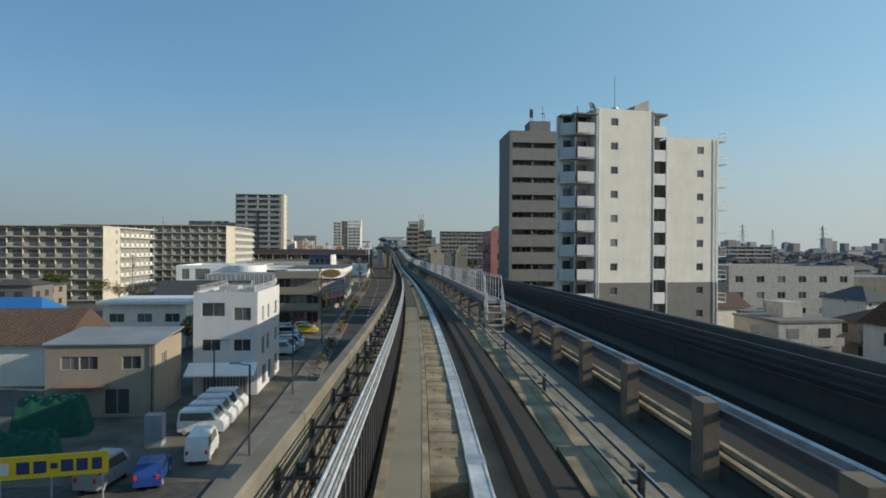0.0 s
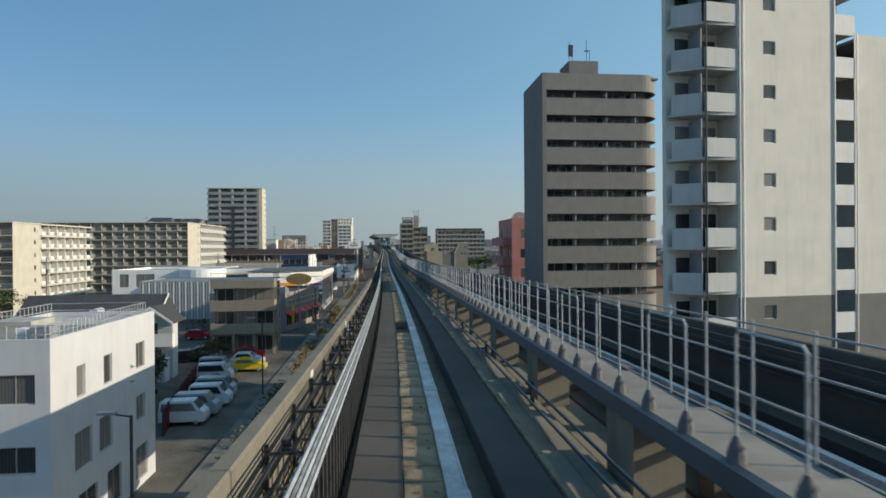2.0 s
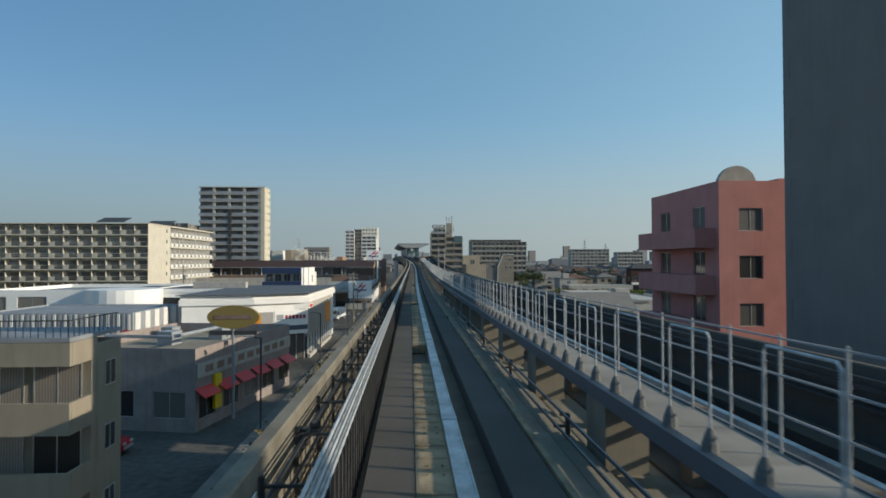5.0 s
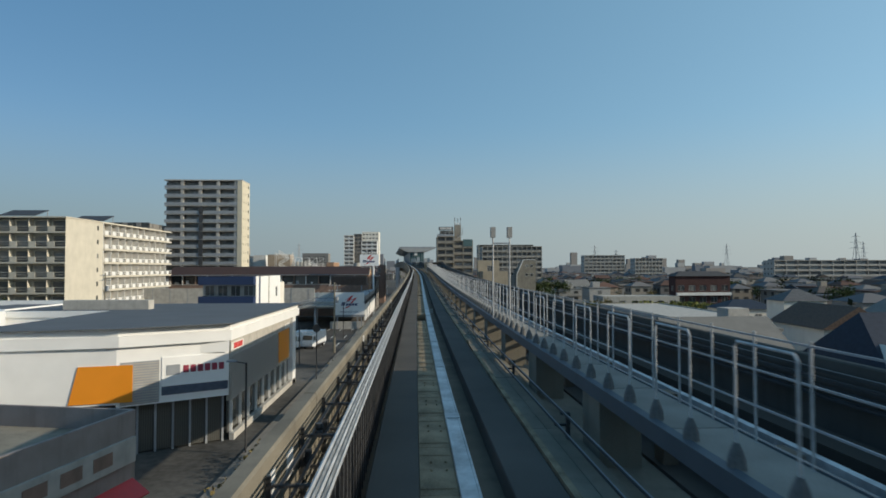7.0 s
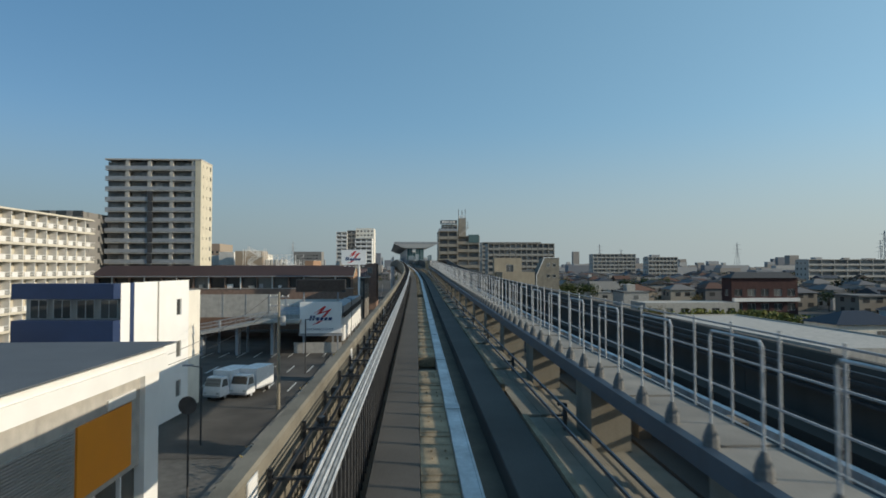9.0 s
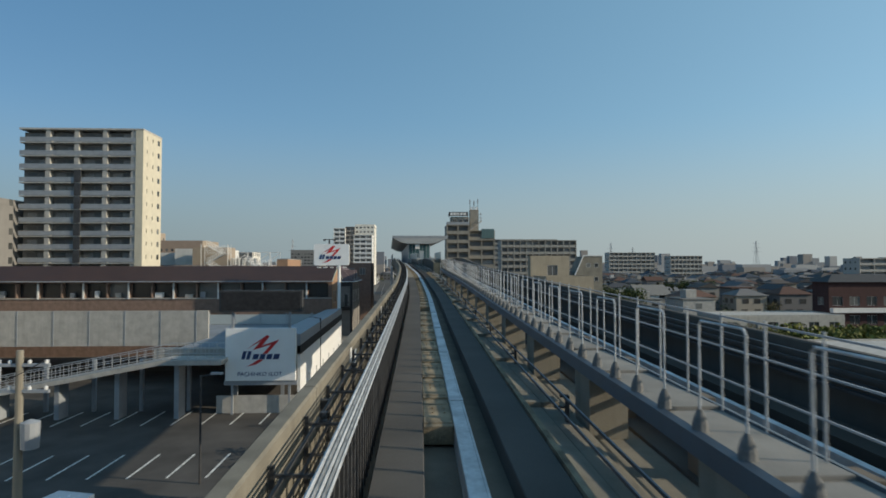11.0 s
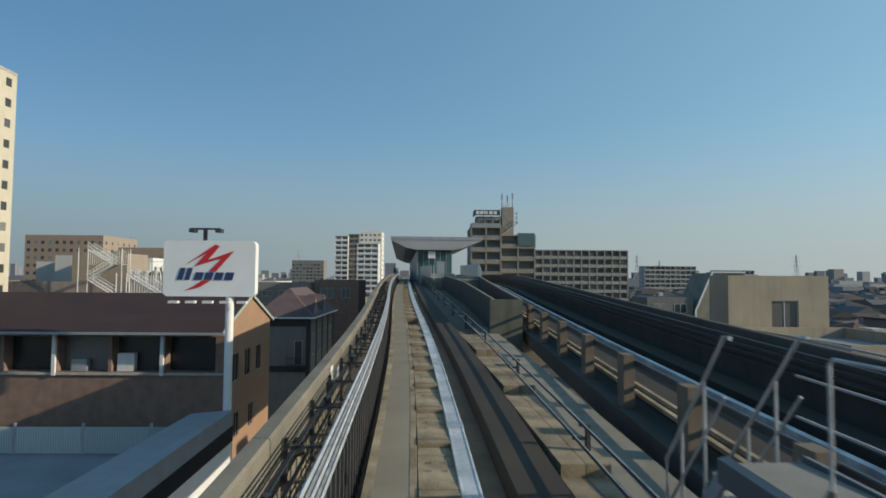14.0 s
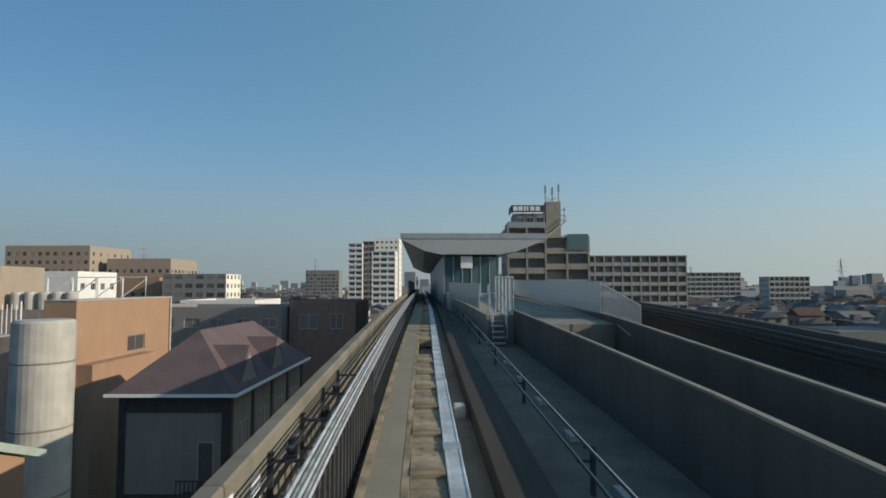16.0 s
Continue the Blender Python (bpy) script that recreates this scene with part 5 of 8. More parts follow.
# ---- long housing slabs and the tower ----
def slab(label, x0, x1, y0, y1, top, n, bays, plain_end, boards=True):
    """Balcony-access housing: dark balconied front, bare sunlit end wall with small windows, then the access side."""
    t = thing("housing_block", label, "apartment building", (x1, y0, GZ), "housing blocks")
    W, D, H = x1 - x0, y1 - y0, top - GZ
    s = H / n
    part("core", boxes([(-W, -0.2, 1.5, plain_end, 0, H - 0.15), (-W, -1.25, plain_end, D - 0.02, 0, H - 0.15)]), DANCHI, t, "aged cream wall behind the balconies")
    part("roof", boxes([(-W - 0.2, 0.15, -0.15, D, H, H + 0.22)]), DANCHI, t)
    p = W / bays
    for k in range(n):
        z = k * s
        b = part("balcony", boxes([(-W, -0.02, -0.02, 1.48, z + 0.02, z + 0.16), (-W, -0.02, -0.02, 0.1, z + 0.16, z + 0.3)]), DANCHI, t, "cream concrete balcony floor")
        for i in range(bays):
            x = -W + i * p
            part("balcony_panel", boxes([(x + 0.05 * p, x + 0.42 * p, -0.015, 0.06, z + 0.3, z + 1.25), (x + 0.42 * p, x + 1.04 * p, 0.02, 0.05, z + 1.15, z + 1.22), (x + 0.42 * p, x + 1.04 * p, 0.02, 0.05, z + 0.7, z + 0.75),
                                         (x - 0.03, x + 0.03, 0.12, 1.48, z + 0.16, z + s - 0.15)]), DANCHI, b)
            window(t, pose(x + 0.12 * p, 1.44, z + 0.25), 0.72 * p, s - 0.75, True, FARGLASS)
    ew = plain_end
    hs = [(ew - 2.2, ew - 1.5, z * s + 1.1, z * s + 2.0) for z in range(n)]
    part("end_wall", grid_wall(ew, H, hs, 0.14), DANCHI, t, "bare cream end wall", at=pose(0, 0.0, 0, 0, 0, 90))
    for q in hs:
        window(t, pose(0, 0, 0, 0, 0, 90) @ Matrix.Translation((q[0], 0.08, q[2])), q[1] - q[0], q[3] - q[2], True)
    L = D - ew
    m = int(L / 2.9)
    for k in range(n):
        z = k * s
        b = part("access_balcony", boxes([(-1.2, 0.35, ew, D, z + 0.02, z + 0.18), (0.22, 0.36, ew, D, z + 0.18, z + 0.42)]), DANCHI, t, "sunlit cream access balcony")
        for i in range(m):
            y = ew + i * L / m
            part("parapet_panel", boxes([(0.24, 0.34, y + 0.1, y + 0.5 * L / m, z + 0.42, z + 1.2), (0.27, 0.31, y + 0.5 * L / m, y + 1.1 * L / m, z + 1.12, z + 1.2), (0.27, 0.31, y + 0.5 * L / m, y + 1.1 * L / m, z + 0.75, z + 0.8),
                                         (-1.19, 0.15, y - 0.06, y + 0.06, z + 0.18, z + s - 0.02)]), WHITE, b)
            window(t, pose(-1.22, y + 0.3, z + 0.3, 0, 0, 90), 0.6 * L / m, s - 0.9, True, DOORDARK)
    part("access_roof", boxes([(-1.2, 0.45, ew, D, H - 0.12, H - 0.02)]), DANCHI, t)
    if boards:
        for x in (-8.5, -2.6):
            part("solar_panel", ([(x - 4.5, 2 if x < -4 else 14, H + 0.6), (x + 2, 2 if x < -4 else 14, H + 0.6), (x + 2, 6 if x < -4 else 18, H + 1.9), (x - 4.5, 6 if x < -4 else 18, H + 1.9),
                                  (x - 4.5, 2 if x < -4 else 14, H + 0.5), (x + 2, 2 if x < -4 else 14, H + 0.5), (x + 2, 6 if x < -4 else 18, H + 1.8), (x - 4.5, 6 if x < -4 else 18, H + 1.8)],
                                 [(0, 1, 2, 3), (4, 7, 6, 5), (0, 4, 5, 1), (1, 5, 6, 2), (2, 6, 7, 3), (3, 7, 4, 0)]), DARKSTEEL, t, "tilted dark solar panel array")
            part("panel_frame", boxes([(x - 4.4, x - 4.3, 2.2 if x < -4 else 14.2, 2.3 if x < -4 else 14.3, H + 0.2, H + 0.6), (x + 1.8, x + 1.9, 5.7 if x < -4 else 17.7, 5.8 if x < -4 else 17.8, H + 0.2, H + 1.75)]), GREYSTEEL, t)
    return t


slab("cream seven-storey housing block with dark balconies and solar panels", -118, -59.6, 224, 268.5, 21.0, 8, 18, 12.5)
slab("cream six-storey housing block with dark balconies and a sunlit end", -135, -72.5, 157.7, 190, 18.3, 7, 16, 9.5, False)

tw = thing("apartment_tower", "fifteen-storey apartment tower with grey balconies and a cream end wall", "apartment building", (-53.4, 308.4, GZ))
HT2, WT2, DT2, NT = 40.1 - GZ, 24.5, 8.6, 15
s = HT2 / NT
# grey core carries the shade behind the balconies; pier and end wall stay cream
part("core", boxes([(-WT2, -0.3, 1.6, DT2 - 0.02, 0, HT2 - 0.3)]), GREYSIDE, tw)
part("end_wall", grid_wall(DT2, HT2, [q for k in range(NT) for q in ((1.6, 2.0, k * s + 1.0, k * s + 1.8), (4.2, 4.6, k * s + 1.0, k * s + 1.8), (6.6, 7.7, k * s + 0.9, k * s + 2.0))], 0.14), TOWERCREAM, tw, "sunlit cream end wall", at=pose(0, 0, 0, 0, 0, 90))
for k in range(NT):
    for y, w, h in ((1.6, 0.4, 0.8), (4.2, 0.4, 0.8), (6.6, 1.1, 1.1)):
        window(tw, pose(-0.08, y, k * s + (1.0 if w < 1 else 0.9), 0, 0, 90), w, h, True)
part("corner_pier", boxes([(-1.5, -0.02, 0.0, 1.58, 0, HT2)]), TOWERCREAM, tw)
part("roof_edge", boxes([(-WT2 - 0.1, 0.05, -0.05, DT2, HT2, HT2 + 0.35)]), CONC_PALE, tw)
for k in range(NT):
    z = k * s
    b = part("balcony", boxes([(-WT2, -1.52, 0.0, 1.58, z, z + 0.2)]), CONC_PALE, tw, "pale balcony slab")
    part("balcony_rail", boxes([(-WT2, -1.52, 0.03, 0.08, z + 0.3, z + 1.15)]), GREYSTEEL, b, "dull grey balcony panel")
    part("top_rail", boxes([(-WT2, -1.52, 0.02, 0.09, z + 1.16, z + 1.22)]), ALU, b)
    for i in range(4):
        x = -1.5 - i * 5.65
        part("partition", boxes([(x - 1.0, x - 0.1, 0.15, 1.5, z + 0.2, z + s - 0.02)]), CONC_PALE, b)
        for j in range(2):
            window(tw, pose(x - 5.2 + j * 2.1, 1.54, z + 0.22), 1.9, 2.0, True, FARGLASS)
    if k < 12:
        part("service_box", boxes([(-13.6, -12.3, -0.15, 0.02, z + 0.2, z + s)]), DARKSTEEL, tw)

# darker block between slab and tower
block("apartment_building", "dark grey mid-rise apartment block behind the housing", "apartment building", -98, -79, 300, 316, 24.5, GREYSIDE, {"f": grid_holes(20, 5, [2 + 2.9 * k for k in range(9)], 2.6, 1.5), "r": grid_holes(16, 3, [2 + 2.9 * k for k in range(9)], 1.2, 1.3)}, plain=True)

# ---- pachinko hall: car park, sign boards, parking deck ----
tagged(part("car_park", flat(-60, -9.0, 192, 262, GZ + 0.03), ASPHALT), "dark asphalt car park with painted bays", "car park", kind="structure")
v, f = [], []
for yy in (213, 224, 236.3):
    for i in range(12):
        x = -10.6 - i * 2.4
        k = len(v)
        v += [(x - 0.08, yy, GZ + 0.045), (x + 0.08, yy, GZ + 0.045), (x + 0.08, yy + 4.7, GZ + 0.045), (x - 0.08, yy + 4.7, GZ + 0.045)]
        f.append((k, k + 1, k + 2, k + 3))
tagged(part("bay_marking", (v, f), LINE), "white painted parking bay lines", "road marking", kind="structure")


def logo(parent, x, y, z, k):
    """A red zigzag stroke over slanting dark plain bars, on a board facing -y; x, z: the foot of the stroke."""
    def stroke(pts, mat_, name, label):
        n = len(pts)
        part(name, ([(x + k * p, y, z + k * q) for p, q in pts] + [(x + k * p, y + 0.02, z + k * q) for p, q in pts], [tuple(range(n)), tuple(range(2 * n - 1, n - 1, -1))] + [((i + 1) % n, i, n + i, n + (i + 1) % n) for i in range(n)]), mat_, parent, label)
    top = [(0, 0.22), (0.62, 1.0), (0.70, 0.93), (0.47, 0.42), (1.0, 0.76), (0.63, -0.02), (0.49, -0.02), (0.75, 0.49), (0.20, 0.18), (0.44, 0.68)]
    stroke([(2.9 * p, 1.61 * q) for p, q in top], RED, "zigzag_mark", "red zigzag mark")
    tail = [(0.36, -0.34), (0.53, -0.34), (0.30, -0.60), (0.0, -0.72), (0.20, -0.54)]
    stroke([(2.9 * p, 1.61 * q) for p, q in tail], RED, "zigzag_mark", "red zigzag mark")
    for p, w, h in ((-0.45, 0.30, 0.72), (-0.02, 0.30, 0.72), (0.52, 0.48, 0.46), (1.12, 0.46, 0.46), (1.72, 0.46, 0.46), (2.32, 0.50, 0.46)):
        stroke([(p, -0.52), (p + w, -0.52), (p + w + h * 0.28, -0.52 + h), (p + h * 0.28, -0.52 + h)], BARS, "name_bar", "dark plain lettering bar")


def words(text, size, material, parent, m):
    c = bpy.data.curves.new("lettering", "FONT")
    c.body, c.size, c.extrude, c.align_x = text, size, 0.01, "CENTER"
    o = bpy.data.objects.new("lettering", c)
    me = bpy.data.meshes.new_from_object(o)
    return part("lettering", me, material, parent, "dark capital lettering", at=m)


sb = thing("sign_board", "white roadside sign with a red mark under a black screen", "sign", (-11.4, 239.5, GZ))
part("board", boxes([(-3.05, 3.05, 0, 0.5, 3.0, 7.6)]), METALWHITE, sb, "white lit sign face")
logo(sb, -1.23, -0.03, 5.4, 1.0)
words("PACHINKO SLOT", 0.5, BARS, sb, pose(-0.05, -0.015, 3.42, 90, 0, 0))
part("screen", boxes([(-3.6, 3.63, -0.1, 0.6, 9.05, 10.95)]), DARKSTEEL, sb, "blank black display screen")
part("screen_face", boxes([(-3.45, 3.48, -0.13, -0.101, 9.2, 10.8)]), BLACK, sb)
part("frame", boxes([(-3.2, 3.2, 0.1, 0.4, 2.6, 2.98)]), GREYSTEEL, sb)
for x in (-2.6, 2.4):
    part("leg", boxes([(x, x + 0.2, 0.15, 0.35, 0, 2.6)]), GREYSTEEL, sb)
    part("strut", boxes([(x, x + 0.2, 0.15, 0.35, 7.61, 9.05)]), GREYSTEEL, sb)
part("base_fence", boxes([(-4, 3.0, 0.6, 0.7, 0, 1.6)]), CONC_PALE, sb)

pd = thing("parking_deck", "low grey parking deck with a white edge wall and dark stripe", "parking deck", (-8.2, 241.0, GZ))
part("deck", boxes([(-13, -0.3, 0, 29, 4.7, 5.0), (-62, -13.01, 13.3, 29, 4.7, 5.0)]), ROOFGREY, pd, "grey asphalt deck surface")
part("panel_wall", boxes([(-62, -12.8, 13.0, 13.28, 4.2, 8.1)]), CONC_PALE, pd, "pale panel wall along the deck")
for i in range(13):
    part("panel_joint", boxes([(-61 + i * 3.9, -60.9 + i * 3.9, 12.96, 13.0, 4.2, 8.1)]), GREYSTEEL, pd)
part("edge_wall", ([(-0.28, 0, 1.7), (0, 0, 1.7), (0, 29, 2.1), (-0.28, 29, 2.1), (-0.28, 0, 5.1), (0, 0, 5.1), (0, 29, 5.6), (-0.28, 29, 5.6)], [(0, 3, 2, 1), (4, 5, 6, 7), (0, 1, 5, 4), (1, 2, 6, 5), (2, 3, 7, 6), (3, 0, 4, 7)]), METALWHITE, pd, "white metal edge wall")
part("dark_stripe", ([(0, 0, 5.1), (0.03, 0, 5.1), (0.03, 29, 5.6), (0, 29, 5.6), (0, 0, 5.9), (0.03, 0, 5.9), (0.03, 29, 6.4), (0, 29, 6.4)], [(0, 3, 2, 1), (4, 5, 6, 7), (0, 1, 5, 4), (1, 2, 6, 5), (2, 3, 7, 6), (3, 0, 4, 7)]), BLACK, pd, "black stripe")
part("upper_wall", ([(-2.2, 0, 5.0), (0, 0, 5.9), (0, 29, 6.4), (-2.2, 29, 5.0), (-2.2, 0, 7.0), (-0.02, 0, 6.9), (-0.02, 29, 7.2), (-2.2, 29, 7.0)], [(0, 3, 2, 1), (4, 5, 6, 7), (0, 1, 5, 4), (1, 2, 6, 5), (2, 3, 7, 6), (3, 0, 4, 7)]), GREYSTEEL, pd, "grey sloping roof edge")
part("front_wall", boxes([(-13, -0.3, -0.2, 0, 4.2, 5.7)]), CONC_PALE, pd)
for i in range(12):
    part("column", boxes([(-48 + i * 4.2, -47.7 + i * 4.2, 0.2, 0.5, 0, 4.7)]), GREYSTEEL, pd)
for i in range(13):
    part("fence_panel", boxes([(-46 + i * 3.5, -42.6 + i * 3.5, 28.5, 28.56, 5.05, 6.4)]), FROST, pd, "pale glass fence panel")
    part("fence_post", boxes([(-46.1 + i * 3.5, -46.0 + i * 3.5, 28.45, 28.6, 5.0, 6.6)]), STEEL, pd)
for i in range(7):
    part("lamp_post", tube([(0.25, 3 + i * 4.2, 0), (0.25, 3 + i * 4.2, 2.9)], 0.04), STEEL, pd)
def ramp_z(x):
    return min(5.1, max(0.1, 3.4 + 0.185 * (x + 20.3)))


v = [(x, y, ramp_z(x) + q) for x in (-60, -38.1, -11.1, -6) for y in (-3.4, -0.4) for q in (-0.4, 0)]
part("ramp", (v, [(4 * i + a, 4 * i + b, 4 * i + 4 + b, 4 * i + 4 + a) for i in range(3) for a, b in ((0, 1), (1, 3), (3, 2), (2, 0))] + [(0, 2, 3, 1), (12, 13, 15, 14)]), CONC_PALE, pd, "sloping concrete car ramp")
for y in (-3.345, -0.45):
    for i in range(45):
        x = -37.6 + i * 0.704
        part("ramp_picket", boxes([(x - 0.02, x + 0.02, y - 0.015, y + 0.015, ramp_z(x), ramp_z(x) + 1.1)]), ALU, pd)
    for q in (1.1, 0.6, 0.12):
        part("ramp_rail", tube([(-38.1, y, 0.1 + q), (-11.1, y, 5.1 + q), (-6, y, 5.1 + q)], 0.035), ALU, pd)
for x in (-30, -25, -20, -15, -10):
    part("ramp_pier", boxes([(x - 0.2, x + 0.2, -2.6, -1.2, 0, ramp_z(x) - 0.39)]), GREYSTEEL, pd)

TRIM = mat("green_grey_trim", (0.36, 0.43, 0.38), 0.6, var=0.08)
bb = thing("brick_building", "long brown brick hall with a dark brown sloping roof", "building", (-10.2, 274.2, GZ))
part("wall", grid_wall(52, 10.9, [(0.5 + i * 3.2, 3.5 + i * 3.2, 8.5, 10.6) for i in range(16)], 0.9), BROWN, bb, "brown brick front wall with an open gallery", at=pose(-52, 0, 0))
rg = random.Random(12)
for i in range(16):
    window(bb, pose(-51.5 + i * 3.2, 0.82, 8.5), 3.0, 2.1, True, DOORDARK)
    if i % 2:
        part("column", boxes([(-51.75 + i * 3.2, -51.55 + i * 3.2, -0.2, -0.02, 8.3, 10.7)]), WHITE, bb, "white gallery post")
    if rg.random() < 0.6:
        x, w = -51.3 + i * 3.2 + rg.uniform(0, 1.2), rg.uniform(0.5, 1.2)
        part("gallery_unit", boxes([(x, x + w, 0.2, 0.6, 8.51, 8.9 + rg.uniform(0, 0.7))]), (CONC_PALE, GREYSTEEL, WHITE)[i % 3], bb, "unit standing in the gallery")
part("coping", boxes([(-52, 0.02, -0.12, 0.0, 8.32, 8.46)]), CONC_PALE, bb)
part("wall", boxes([(-52, -0.02, 0.95, 10, 0, 10.88)]), BROWN, bb)
for ya, yb in ((-0.8, 5.0), (10.6, 5.0)):
    part("roof", ([(x, y, z + q) for q in (0, 0.1) for x, y, z in ((-52.5, ya, 10.9), (0.16, ya, 10.9), (0.16, yb, 13.0), (-52.5, yb, 13.0))], [(0, 3, 2, 1), (4, 5, 6, 7), (0, 1, 5, 4), (1, 2, 6, 5), (2, 3, 7, 6), (3, 0, 4, 7)]), BROWNROOF, bb, "dark brown sheet roof slope")
    part("verge", ([(x, y, z + q) for q in (-0.1, 0.12) for x, y, z in ((0.162, ya, 10.9), (0.2, ya, 10.9), (0.2, yb, 13.0), (0.162, yb, 13.0))], [(0, 3, 2, 1), (4, 5, 6, 7), (0, 1, 5, 4), (1, 2, 6, 5), (2, 3, 7, 6), (3, 0, 4, 7)]), TRIM, bb, "pale grey-green verge board")
part("gable", ([(x, y, z) for x in (0.03, -0.2) for y, z in ((0, 10.802), (10, 10.802), (10, 11.18), (5, 12.985), (0, 11.18))], [(0, 1, 2, 3, 4), (9, 8, 7, 6, 5), (0, 5, 6, 1), (1, 6, 7, 2), (2, 7, 8, 3), (3, 8, 9, 4), (4, 9, 5, 0)]), TERRA, bb, "sunlit orange-brown gable")
hs = [(1.5, 2.7, 7.6, 9.4), (4.0, 5.2, 7.6, 9.4), (6.5, 7.7, 7.6, 9.4), (2.0, 3.0, 4.0, 5.6), (5.0, 6.0, 4.0, 5.6)]
part("side_wall", grid_wall(10, 10.8, hs, 0.2), TERRA, bb, "orange-brown side wall", at=pose(0.03, 0, 0, 0, 0, 90))
for q in hs:
    window(bb, pose(0.0, q[0], q[2], 0, 0, 90), q[1] - q[0], q[3] - q[2])
part("gutter", boxes([(-52.5, 0.3, -0.95, -0.8, 10.8, 10.95)]), GREYSTEEL, bb)

s2 = thing("pole_sign", "white sign panel with a red mark on a steel pole", "sign", (-8.6, 270.0, GZ))
part("pole", tube([(0, 0.25, 0), (0, 0.25, 13.3)], 0.22, 14), METALWHITE, s2, "white painted steel pole")
rr = 0.25
cn = [(-3.5 + rr, 13.2 + rr, 180), (1.4 - rr, 13.2 + rr, 270), (1.4 - rr, 16.2 - rr, 0), (-3.5 + rr, 16.2 - rr, 90)]
part("panel", prism([(x + rr * math.cos(radians(a + 30 * i)), z + rr * math.sin(radians(a + 30 * i))) for x, z, a in cn for i in range(4)], 0, 0.55), METALWHITE, s2, "white lit panel")
logo(s2, -2.35, -0.03, 14.55, 0.9)
part("lamp_bar", boxes([(-2.2, -0.6, 0.2, 0.3, 16.8, 16.9), (-2.2, -1.9, 0.0, 0.5, 16.65, 16.85), (-0.8, -0.5, 0.0, 0.5, 16.65, 16.85), (-1.5, -1.3, 0.2, 0.3, 16.2, 16.8)]), DARKSTEEL, s2)
for i in range(5):
    part("floodlight", boxes([(-3.0 + i * 0.9, -2.5 + i * 0.9, -0.5, -0.2, 12.85, 12.98)]), WHITE, s2)


# ---- houses by the station ----
def hip_roof(w, d, z, h, o=0.4):
    r = min(w, d) / 2
    if d >= w:
        return [(-o, -o, z), (w + o, -o, z), (w + o, d + o, z), (-o, d + o, z), (w / 2, r, z + h), (w / 2, d - r, z + h)], [(0, 1, 4), (1, 2, 5, 4), (2, 3, 5), (3, 0, 4, 5), (0, 3, 2, 1)]
    return [(-o, -o, z), (w + o, -o, z), (w + o, d + o, z), (-o, d + o, z), (r, d / 2, z + h), (w - r, d / 2, z + h)], [(0, 1, 5, 4), (1, 2, 5), (2, 3, 4, 5), (3, 0, 4), (0, 3, 2, 1)]


hh = thing("town_house", "grey-white house with dark timber framing and a plum hipped roof", "house", (-15.2, 297.6, GZ))
part("wall", boxes([(0, 5.4, 0, 14, 0, 10.2)]), mat("warm_grey_render", (0.26, 0.245, 0.225), 0.85, var=0.07, scale=0.7, stain=0.2), hh, "grey-white rendered wall")
part("roof", hip_roof(5.4, 14, 10.2, 2.9, 0.45), PURPLEROOF, hh, "plum-brown slate hipped roof")
part("gutter", boxes([(-0.5, 5.9, -0.55, -0.45, 10.12, 10.26), (5.85, 5.97, -0.45, 14.4, 10.12, 10.26)]), METALWHITE, hh)
for y in (2.4, 7.6):
    part("dormer", ([(5.5, y - 1.7, 10.22), (5.5, y + 1.7, 10.22), (5.5, y, 12.35), (2.75, y, 12.35), (4.6, y - 1.7, 10.95), (4.6, y + 1.7, 10.95)], [(0, 1, 2), (0, 2, 3, 4), (1, 5, 3, 2)]), PURPLEROOF, hh, "pointed plum-brown dormer roof")
    part("dormer_face", ([(5.53, y - 1.35, 10.25), (5.53, y + 1.35, 10.25), (5.53, y, 11.95), (5.45, y - 1.35, 10.25), (5.45, y + 1.35, 10.25), (5.45, y, 11.95)], [(0, 1, 2), (3, 5, 4), (0, 3, 4, 1), (1, 4, 5, 2), (2, 5, 3, 0)]), bpy.data.materials["warm_grey_render"], hh)
for y in (0.0, 3.2, 6.6, 10.0, 13.6):
    part("timber", boxes([(5.4, 5.46, y, y + 0.4, 0, 10.1)]), DARKSTEEL, hh)
for y in (1.2, 4.4, 7.8, 11.2):
    for j in range(3):
        window(hh, pose(5.42, y + j * 0.55, 6.3, 0, 0, 90), 0.5, 2.2)
part("timber", boxes([(0, 0.35, -0.06, 0, 0, 10.1), (5.05, 5.4, -0.06, 0, 0, 10.1), (0.36, 5.04, -0.05, 0, 9.3, 10.1), (0.36, 5.04, -0.05, 0, 4.8, 5.4)]), DARKSTEEL, hh)
window(hh, pose(3.9, -0.05, 5.5), 0.8, 2.4, glass=DOORDARK)
sbal = part("small_balcony", boxes([(3.3, 5.0, -1.0, -0.06, 5.4, 5.55)]), DARKSTEEL, hh)
part("top_rail", boxes([(3.3, 5.0, -1.0, -0.95, 6.3, 6.36)]), DARKSTEEL, sbal)
for i in range(9):
    part("baluster", boxes([(3.3 + 0.2 * i, 3.34 + 0.2 * i, -1.0, -0.96, 5.55, 6.3)]), DARKSTEEL, sbal)

